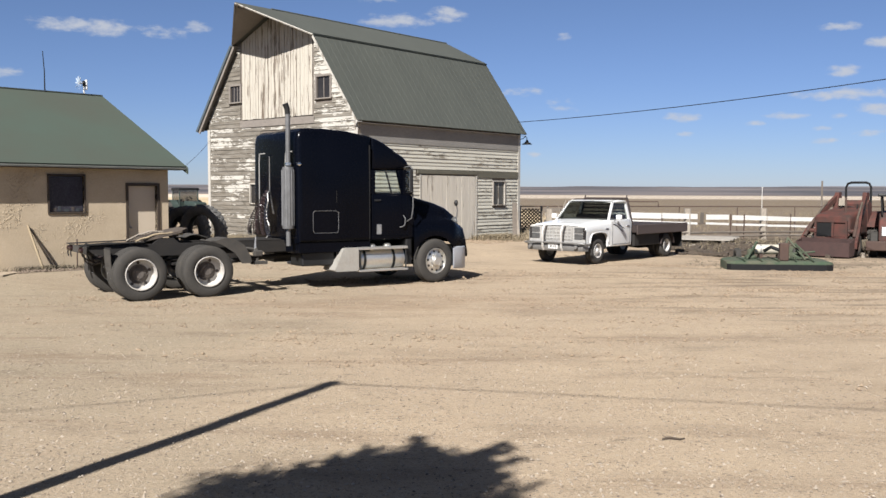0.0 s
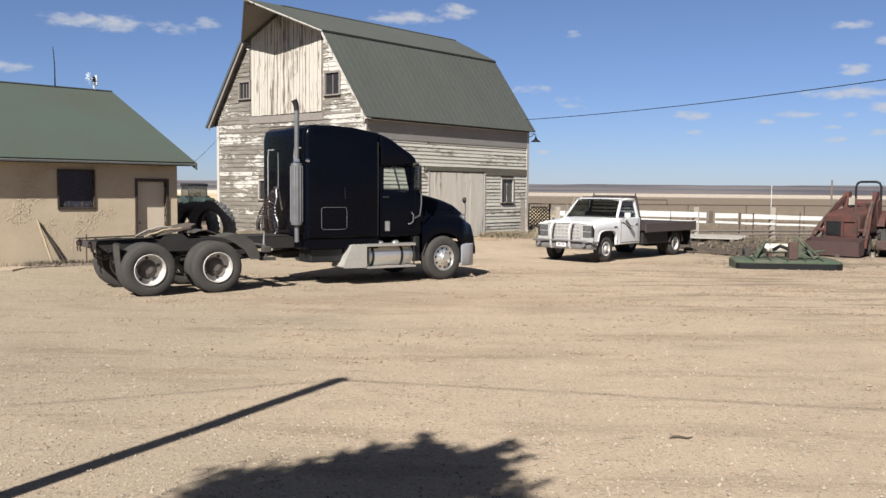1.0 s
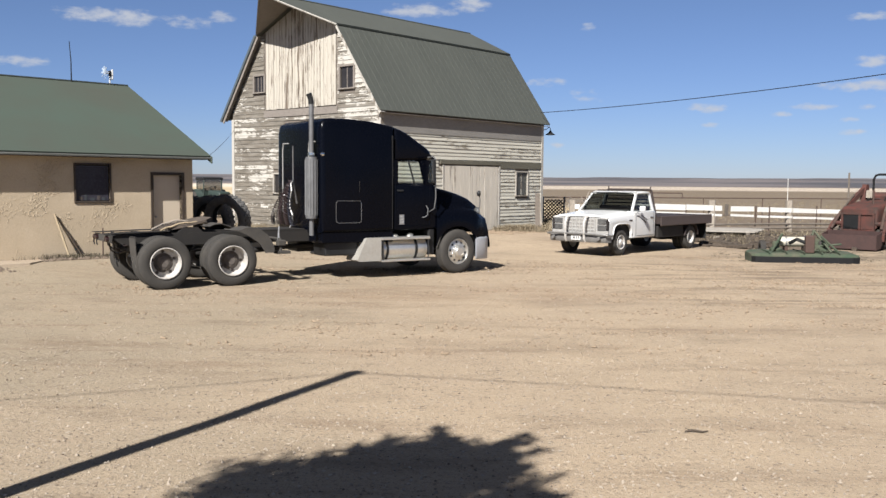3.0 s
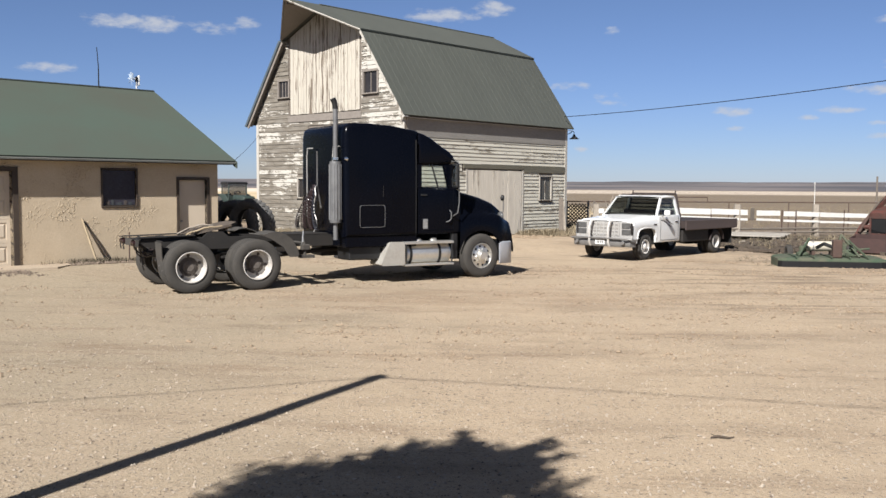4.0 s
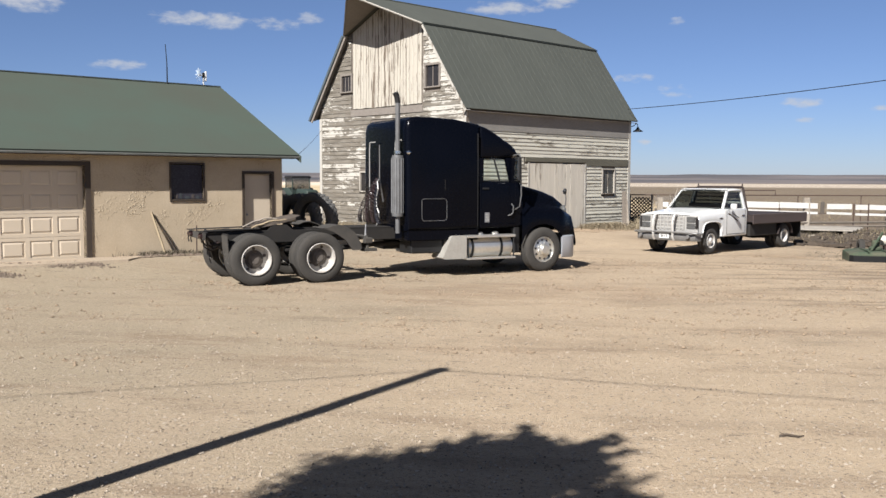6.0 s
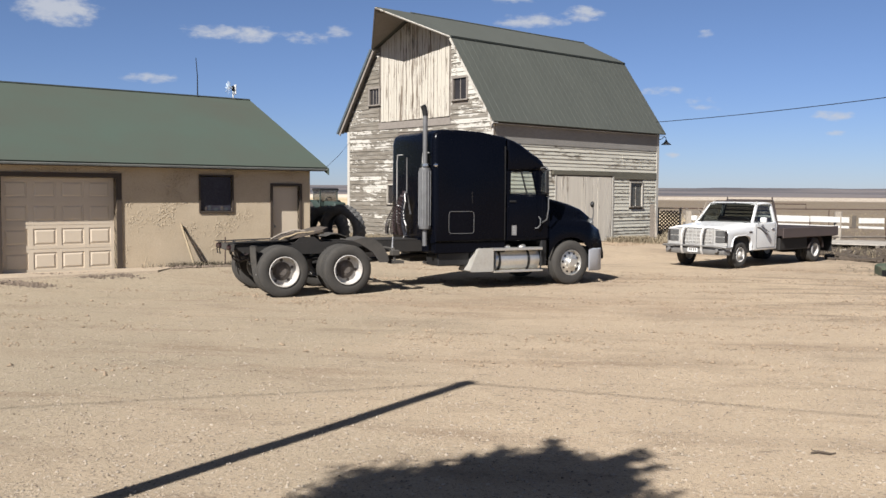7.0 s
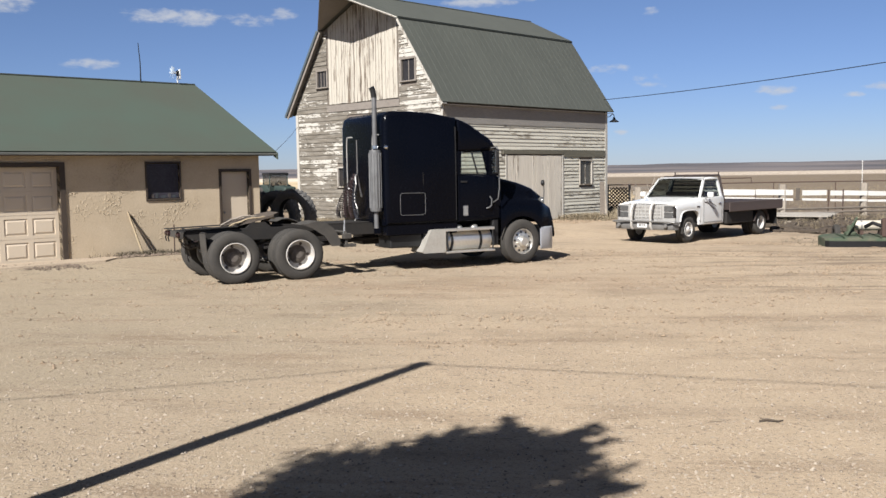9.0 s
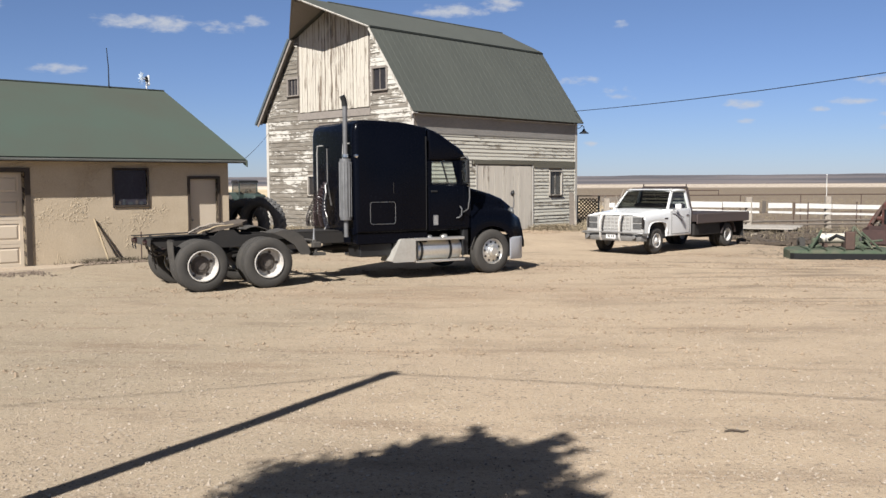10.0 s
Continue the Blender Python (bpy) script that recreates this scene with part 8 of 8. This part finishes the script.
    part("shaft", bm, M["old_wood"], dp)
    bm = bm_new()
    lathe(bm, [(0, 0), (0.12, 0), (0.10, 0.04), (0, 0.06)], 8, pose(0, 0, 3.5, 90))
    part("cap", bm, M["old_wood"], dp)
    # lattice gate and rough boards beside the barn
    lg = thing("lattice_gate", pose(3.95, 41.6, 0.05, 0, 0, -4), "dark wooden lattice gate between pale posts", "gate")
    for s in (-1, 1):
        for i in range(-6, 8):
            c = i * 0.155
            pts = []
            for k in range(25):
                x = -0.40 + 0.84 * k / 24
                z = 0.73 + s * (x - 0.02) + c
                if 0.16 < z < 1.30:
                    pts.append((x, -0.005 * s, z))
            if len(pts) > 3:
                bm = bm_new()
                rod(bm, (pts[0], pts[-1]), 0.024, 4)
                part("lath", bm, M["bark"], lg)
    for x in (-0.46, 0.50):
        bm = bm_new()
        box(bm, x - 0.05, x + 0.05, -0.06, 0.06, 0, 1.42, 0.01)
        part("gate_post", bm, M["post_wood"], lg)
    lb = thing("leaning_plank", pose(2.82, 36.1, ground_z(2.8, 36.1)), "dark weathered plank leaning on the barn corner", "plank")
    bm = bm_new()
    box(bm, -0.09, 0.09, -0.02, 0.02, 0.0, 1.5, 0.005, pose(0, 0, 0, -9, 2, 12))
    part("board", bm, M["old_wood"], lb)
    bm = bm_new()
    box(bm, -0.05, 0.05, -0.02, 0.02, 0.0, 1.3, 0.005, pose(0.16, 0.06, 0, -8, -3, 12))
    part("batten", bm, M["post_wood"], lb, "paler narrow batten")
    bf = thing("rough_board_panel", pose(5.3, 41.3, 0, 0, 0, -2), "rough tan and grey board panel", "fence")
    for i, z in enumerate((0.15, 0.42, 0.70, 0.98, 1.22)):
        bm = bm_new()
        box(bm, -0.75, 0.75 + 0.1 * (i % 2), -0.015, 0.015, z, z + 0.16, 0.004, pose(0, 0, 0, 0, rng.uniform(-1.5, 1.5), 0))
        part("board", bm, M["post_wood"] if i % 2 else M["old_wood"], bf)
    for x in (-0.6, 0.6):
        bm = bm_new()
        box(bm, x - 0.05, x + 0.05, 0.02, 0.1, -0.05, 1.45)
        part("post", bm, M["old_wood"], bf)
    lp = thing("leaning_pole", pose(5.15, 40.9, 0), "thin bare pole leaning on the board panel", "pole")
    bm = bm_new()
    rod(bm, ((-0.25, 0, 0), (0.1, 0.1, 1.1), (0.35, 0.2, 1.75)), [0.03, 0.025, 0.015], 6)
    part("shaft", bm, M["post_wood"], lp)
    bm = bm_new()
    rod(bm, ((0.1, 0.1, 1.1), (0.0, 0.15, 1.5)), [0.018, 0.01], 5)
    part("twig", bm, M["post_wood"], lp)


# ---- lamp, poles, wires ----
def sagging(a, b, sag, n=24):
    a, b = Vector(a), Vector(b)
    return [a.lerp(b, i / n) - Vector((0, 0, 4 * sag * (i / n) * (1 - i / n))) for i in range(n + 1)]


def build_wires():
    bx = pose(*BARN_AT, 0, 0, BARN_TURN)
    lamp = thing("barn_lamp", bx @ pose(9.45, -0.02, 4.22), "dark gooseneck yard lamp on the barn corner", "lamp")
    bm = bm_new()
    rod(bm, ((-0.02, 0, 0.05), (0.2, -0.02, 0.10), (0.34, -0.03, 0.20), (0.44, -0.04, 0.16), (0.46, -0.04, 0.02)), 0.016, 6)
    part("gooseneck", bm, M["wire"], lamp, "", 40)
    bm = bm_new()
    lathe(bm, [(0.03, 0.05), (0.05, 0.0), (0.09, -0.06), (0.20, -0.13), (0.21, -0.15), (0.195, -0.14), (0.08, -0.07), (0.03, 0.0)], 20, pose(0.46, -0.04, 0.02, 90))
    part("shade", bm, M["wire"], lamp, "dark cone shade", 40)
    bm = bm_new()
    lathe(bm, [(0, -0.16), (0.035, -0.14), (0.045, -0.10), (0.02, -0.03), (0, -0.03)], 12, pose(0.46, -0.04, 0.02, 90))
    part("bulb", bm, M["lamp_clear"], lamp, "", 40)
    pole2 = Vector((20.0, 10.0, 0.0))
    up = thing("utility_pole", pose(*pole2), "grey wooden utility pole at the yard's edge", "pole")
    bm = bm_new()
    rod(bm, ((0, 0, -0.1), (0, 0, 6.3)), [0.14, 0.10], 10)
    part("shaft", bm, M["old_wood"], up, "", 40)
    bm = bm_new()
    lathe(bm, [(0, 0), (0.04, 0), (0.05, 0.05), (0.03, 0.1), (0, 0.11)], 10, pose(0, 0, 6.28, 90))
    part("insulator", bm, M["lamp_clear"], up, "", 40)
    bm = bm_new()
    rod(bm, sagging(bx @ Vector((9.25, -0.02, 4.98)), (20, 10, 6.05), 0.45, 40), 0.013, 5)
    w = new("service_cable", mesh_of("service_cable", bm, M["wire"]))
    tagged(w, "black twisted service cable strung from the barn roof", "cable")
    bm = bm_new()
    rod(bm, sagging(pose(*SHED_AT, 0, 0, SHED_TURN) @ Vector((3.3, -0.3, 2.72)), bx @ Vector((0.0, 8.3, 4.1)), 0.05), 0.006, 5)
    w = new("slack_cable", mesh_of("slack_cable", bm, M["wire"]))
    tagged(w, "thin dark cable between the garage eave and barn", "cable")
    # leaning pipe pole whose shadow lies across the yard, with its two wires
    yp = thing("yard_pole", pose(0, 0, 0), "slim leaning yard pole carrying two wires", "pole")
    base, top = Vector((-4.21, 3.45, -0.1)), Vector((-3.86, 3.30, 6.0))
    bm = bm_new()
    rod(bm, (base, top), [0.10, 0.085], 12)
    part("shaft", bm, M["old_wood"], yp, "", 40)
    bm = bm_new()
    rod(bm, (top - Vector((0.12, -0.02, 0.06)), top + Vector((0.12, -0.02, -0.06))), 0.025, 6)
    part("cross_pin", bm, M["wire"], yp)
    for end, sag in (((21.0, -1.2, 6.2), 0.25), ((-24.0, -5.5, 6.3), 0.25)):
        bm = bm_new()
        rod(bm, sagging(top - Vector((0, 0, 0.05)), end, sag, 30), 0.0105, 5)
        w = new("yard_wire", mesh_of("yard_wire", bm, M["wire"]))
        tagged(w, "thin dark wire strung from the yard pole", "wire", "wires of the yard pole")


# ---- tree beside the camera, which shades the near ground ----
def build_tree():
    rng = random.Random(21)
    tree = thing("shade_tree", pose(-2.75, -0.1, 0.0), "small leafy shade tree beside the yard", "tree")
    bm = bm_new()
    rod(bm, ((0, 0, -0.1), (0.05, 0.02, 1.2), (-0.02, 0.0, 2.6), (0.0, 0.0, 4.2)), [0.13, 0.11, 0.09, 0.04], 10)
    part("trunk", bm, M["bark"], tree, "", 60)
    tips = []
    for i in range(16):
        a = i * 2.4
        z0 = 2.6 + 1.9 * i / 16
        reach = rng.uniform(0.8, 1.25) * (1 - 0.35 * (i / 16))
        up = rng.uniform(0.25, 0.7)
        p = [Vector((0, 0, z0)), Vector((math.cos(a) * reach * 0.5, math.sin(a) * reach * 0.5, z0 + up * 0.6)), Vector((math.cos(a) * reach, math.sin(a) * reach, z0 + up))]
        bm = bm_new()
        rod(bm, p, [0.045, 0.025, 0.01], 6)
        part("limb", bm, M["bark"], tree)
        tips += p[1:]
    verts, faces = [], []
    clumps = []
    def filled(cx, cy, cz, rx, ry, rz, count):
        for i in range(count):
            while True:
                v = Vector((rng.uniform(-1, 1), rng.uniform(-1, 1), rng.uniform(-1, 1)))
                if v.length < 1:
                    break
            clumps.append((Vector((cx + v.x * rx, cy + v.y * ry, cz + v.z * rz)), 46, 0.12))

    filled(-0.10, 0.0, 4.95, 0.84, 1.1, 1.30, 235)     # the main crown
    filled(0.74, 0.0, 4.45, 0.42, 0.6, 0.70, 38)       # its lower shoulder
    filled(-1.16, 0.25, 5.30, 0.26, 0.26, 0.62, 26)    # a side bough
    for i in range(170):        # sprays that stick out and make the outline ragged
        a, up = rng.uniform(0, 2 * math.pi), rng.uniform(-0.5, 1.45)
        d = Vector((math.cos(a) * math.cos(up), math.sin(a) * math.cos(up), math.sin(up)))
        start = Vector((-0.08 + d.x * 0.82, d.y * 1.05, 4.95 + d.z * 1.26))
        way = (d + Vector((rng.uniform(-0.4, 0.4), rng.uniform(-0.4, 0.4), rng.uniform(0.0, 0.5)))).normalized()
        long = rng.uniform(0.12, 0.46)
        for k in range(5):
            clumps.append((start + way * (long * k / 4), 17 - 3 * k, 0.055 - 0.009 * k))
    for c, count, spread in clumps:
        for j in range(count):
            p = c + Vector((rng.gauss(0, spread), rng.gauss(0, spread), rng.gauss(0, spread * 0.85)))
            q = Euler((rng.uniform(-1, 1), rng.uniform(-1, 1), rng.uniform(0, 6.3))).to_matrix()
            l, w = rng.uniform(0.06, 0.11), rng.uniform(0.018, 0.032)
            n = len(verts)
            for u in (Vector((-l, 0, 0)), Vector((0, -w, 0.008)), Vector((l, 0, 0)), Vector((0, w, 0.008))):
                verts.append(p + q @ u)
            faces += [(n, n + 1, n + 2), (n, n + 2, n + 3)]
    me = bpy.data.meshes.new("crown")
    me.from_pydata(verts, [], faces)
    me.materials.append(M["leaf"])
    crown = new("crown", me)
    crown.parent = tree
    tagged(crown, "ragged crown of small green leaves", kind="stuff")


# ---- loose stuff on the ground ----
def scatter(name, label, category, mat, count, place, shape, seed):
    rng = random.Random(seed)
    verts, faces = [], []
    for i in range(count):
        x, y = place(rng)
        shape(rng, x, y, ground_z(x, y), verts, faces)
    me = bpy.data.meshes.new(name)
    me.from_pydata(verts, [], faces)
    me.materials.append(mat)
    tagged(new(name, me), label, category, kind="stuff")


def pebble_shape(lo, hi):
    def make(rng, x, y, z, verts, faces):
        r = lo * (hi / lo) ** (rng.random() ** 2.2)
        a = rng.uniform(0, 6.28)
        n = len(verts)
        for dx, dy, dz in ((1, 0, 0), (0, 1, 0), (-1, 0, 0), (0, -1, 0), (0, 0, 0.75), (0, 0, -0.6)):
            u, v = dx * r * rng.uniform(0.8, 1.3), dy * r * rng.uniform(0.7, 1.1)
            verts.append((x + u * math.cos(a) - v * math.sin(a), y + u * math.sin(a) + v * math.cos(a), z + 0.2 * r + dz * r * rng.uniform(0.7, 1.1)))
        for f in ((0, 1, 4), (1, 2, 4), (2, 3, 4), (3, 0, 4), (1, 0, 5), (2, 1, 5), (3, 2, 5), (0, 3, 5)):
            faces.append(tuple(n + k for k in f))
    return make


def blade_shape(h0, h1, lean=0.5):
    def make(rng, x, y, z, verts, faces):
        for j in range(9):
            h = rng.uniform(h0, h1)
            a = rng.uniform(0, 6.28)
            bx, by = x + rng.gauss(0, 0.05), y + rng.gauss(0, 0.05)
            lx, ly = math.cos(a) * h * lean * rng.random(), math.sin(a) * h * lean * rng.random()
            w = 0.006 + 0.012 * h
            px, py = -math.sin(a) * w, math.cos(a) * w
            n = len(verts)
            verts.extend([(bx - px, by - py, z - 0.01), (bx + px, by + py, z - 0.01), (bx + lx * 0.5 + px * 0.6, by + ly * 0.5 + py * 0.6, z + h * 0.6), (bx + lx * 0.5 - px * 0.6, by + ly * 0.5 - py * 0.6, z + h * 0.6), (bx + lx, by + ly, z + h)])
            faces.extend([(n, n + 1, n + 2, n + 3), (n + 3, n + 2, n + 4)])
    return make


def chunk_shape(lo, hi):
    def make(rng, x, y, z, verts, faces):
        q = Euler((rng.uniform(-0.22, 0.22), rng.uniform(-0.22, 0.22), rng.uniform(0, 6.28))).to_matrix()
        l, w, h = rng.uniform(lo, hi), rng.uniform(0.04, 0.12), rng.uniform(0.02, 0.08)
        n = len(verts)
        for a in (-1, 1):
            for b in (-1, 1):
                for c in (-1, 1):
                    verts.append(Vector((x, y, z + h * 0.8 + rng.uniform(0, 0.01))) + q @ Vector((a * l * rng.uniform(0.8, 1), b * w * rng.uniform(0.7, 1), c * h)))
        for f in ((0, 1, 3, 2), (4, 6, 7, 5), (0, 4, 5, 1), (2, 3, 7, 6), (0, 2, 6, 4), (1, 5, 7, 3)):
            faces.append(tuple(n + k for k in f))
    return make


def build_stuff():
    def near(rng):
        d = 5.2 + 15 * rng.random() ** 1.5
        return d * math.tan(radians(rng.uniform(-37, 29))), d

    scatter("gravel", "small pale and brown gravel strewn over the yard", "gravel", M["pebble"], 20000, near, pebble_shape(0.004, 0.016), 1)
    scatter("pale_gravel", "pale stones strewn over the yard", "gravel", M["chalk"], 13000, near, pebble_shape(0.004, 0.021), 21)
    rng = random.Random(31)
    heaps = [(rng.uniform(-16, 15), 9.5 + 15 * rng.random() ** 0.8, rng.uniform(-0.35, 0.35), rng.uniform(0.3, 1.4)) for i in range(150)]

    def in_heaps(rng):
        x, y, a, l = rng.choice(heaps)
        u, v = rng.gauss(0, l), rng.gauss(0, 0.16)
        return x + u * math.cos(a) - v * math.sin(a), y + u * math.sin(a) + v * math.cos(a)

    scatter("dirt_clods", "loose brown clods kicked up along the wheel tracks", "dirt", M["clod"], 12000, in_heaps, pebble_shape(0.009, 0.042), 22)
    scatter("dark_gravel", "small dark stones strewn over the yard", "gravel", M["stone"], 8000, near, pebble_shape(0.003, 0.014), 2)
    sh = pose(*SHED_AT, 0, 0, SHED_TURN)

    def by_shed(rng):
        p = sh @ Vector((rng.triangular(-1.2, 3.2, -0.1), -0.06 - 0.55 * rng.random() ** 2, 0))
        return p.x, p.y

    scatter("shed_grass", "dry yellow grass along the garage wall", "grass", M["dry_grass"], 30, by_shed, blade_shape(0.02, 0.08, 1.6), 3)
    scatter("shed_weeds", "low brown weeds along the garage wall", "weeds", M["weeds"], 70, by_shed, blade_shape(0.015, 0.07, 1.8), 4)
    def by_boards(rng):
        p = sh @ Vector((rng.gauss(0.0, 0.6), -0.04 - 0.42 * rng.random() ** 1.7, 0))
        return p.x, p.y

    scatter("board_weeds", "brown weeds round the leaning boards", "weeds", M["weeds"], 190, by_boards, blade_shape(0.02, 0.15, 1.5), 24)
    def on_drive(rng):
        x, y, l = rng.choice(((-10.9, 18.9, 0.3), (-10.4, 19.3, 0.3), (-11.6, 18.7, 0.3), (-11.4, 17.4, 0.35)))
        return x + rng.gauss(0, l), y + rng.gauss(0, 0.10) + rng.gauss(0, 0.05)

    scatter("drive_dirt", "dark clods dropped before the garage", "dirt", M["stone"], 2200, on_drive, pebble_shape(0.01, 0.05), 25)
    scatter("wall_dirt", "dark brown clods heaped along the garage wall", "dirt", M["stone"], 3600, by_shed, pebble_shape(0.012, 0.07), 23)
    bn = pose(*BARN_AT, 0, 0, BARN_TURN)

    def by_barn(rng):
        p = bn @ Vector((rng.uniform(6.6, 11.5), -0.1 - 1.1 * rng.random() ** 1.5, 0))
        return p.x, p.y

    scatter("barn_grass", "tall dry grass at the barn's corner", "grass", M["dry_grass"], 330, by_barn, blade_shape(0.04, 0.28, 1.0), 5)

    def brush_heap(rng):
        return rng.gauss(2.2, 0.55), rng.gauss(35.9, 0.35)

    scatter("corner_brush", "heap of dry tan brush at the barn's corner", "brush", M["dry_grass"], 420, brush_heap, blade_shape(0.06, 0.30, 1.8), 28)

    def barn_foot(rng):
        p = bn @ Vector((rng.uniform(4.5, 11.5), -0.15 - 1.9 * rng.random() ** 1.6, 0))
        return p.x, p.y

    scatter("barn_dirt", "loose brown clods along the barn's side wall", "dirt", M["clod"], 2600, barn_foot, pebble_shape(0.012, 0.07), 26)

    def yard_corner(rng):
        x, y, l = rng.choice(((11.6, 23.4, 0.8), (13.2, 23.8, 0.9), (12.4, 22.2, 0.7), (9.6, 23.3, 0.7), (6.4, 26.0, 0.7), (13.8, 21.4, 0.8), (10.8, 20.4, 0.6), (7.2, 19.6, 0.6)))
        return x + rng.gauss(0, l), y + rng.gauss(0, 0.24)

    scatter("corner_dirt", "dark soil and litter strewn before the mower", "dirt", M["clod"], 3600, yard_corner, pebble_shape(0.008, 0.04), 27)

    def by_gable(rng):
        p = bn @ Vector((-0.1 - 0.6 * rng.random() ** 2, rng.uniform(0, 8.4), 0))
        return p.x, p.y

    scatter("gable_grass", "dry grass along the barn's gable wall", "grass", M["dry_grass"], 300, by_gable, blade_shape(0.08, 0.3), 6)

    def brush(rng):
        return rng.uniform(8.3, 24), rng.uniform(31.5, 39.3)

    scatter("fence_weeds", "brown weeds before the board fence", "weeds", M["weeds"], 1100, brush, blade_shape(0.03, 0.24, 1.4), 7)
    scatter("fence_grass", "dry pale grass before the board fence", "grass", M["dry_grass"], 500, brush, blade_shape(0.05, 0.3, 1.2), 8)

    def heap(rng):
        return max(rng.gauss(11.0, 2.4), 8.0 + rng.random()), min(max(rng.gauss(34.0, 2.2), 29.5 + rng.random()), 38.8)

    scatter("rubble", "broken boards and rubble strewn before the fence", "rubble", M["bark"], 420, heap, chunk_shape(0.08, 0.45), 9)
    scatter("pale_rubble", "pale broken blocks strewn before the fence", "rubble", M["post_wood"], 25, heap, chunk_shape(0.04, 0.15), 10)

    def mower_weeds(rng):
        return rng.uniform(7.2, 13.5), rng.uniform(24.9, 28.5)

    scatter("mower_weeds", "weeds grown round the mower and loader", "weeds", M["weeds"], 200, mower_weeds, blade_shape(0.01, 0.06, 2.4), 11)

    def yard_edge(rng):
        return rng.uniform(3.5, 9.0), rng.uniform(36.5, 45.0)

    scatter("edge_grass", "dry grass beyond the yard's edge", "grass", M["dry_grass"], 1500, yard_edge, blade_shape(0.08, 0.4, 0.6), 12)

    def range_grass(rng):
        d = 44 + 60 * rng.random()
        return d * math.tan(radians(rng.uniform(3, 29))), d

    scatter("field_grass", "dry pale grass of the field past the fences", "grass", M["dry_grass"], 1600, range_grass, blade_shape(0.05, 0.2, 0.9), 13)
    # a twig in the near dirt
    bm = bm_new()
    rod(bm, ((0, 0, 0.012), (0.06, 0.02, 0.02), (0.15, 0.0, 0.012), (0.2, 0.03, 0.014)), [0.006, 0.012, 0.009, 0.004], 6)
    rod(bm, ((0.06, 0.02, 0.018), (0.02, 0.07, 0.02)), [0.006, 0.003], 5)
    tw = new("twig", mesh_of("twig", bm, M["bark"], 40))
    tw.matrix_world = pose(1.87, 7.62, ground_z(1.9, 7.6))
    tagged(tw, "short brown twig lying on the dirt", "twig")


build_loose_tyres()
farm_tractor("old_green_tractor", pose(-12.9, 49.9, 0.1, 0, 0, -50), "old dark green farm tractor with a dark cab roof", M["dark_green"], True)
farm_tractor("loader_tractor", pose(12.38, 29.75, 0.0, 0, 0, 226), "faded red loader tractor with a rusty bucket", M["red_paint"], False, True)
build_red_implement()
build_mower()
build_fences()
build_wires()
build_tree()
build_stuff()
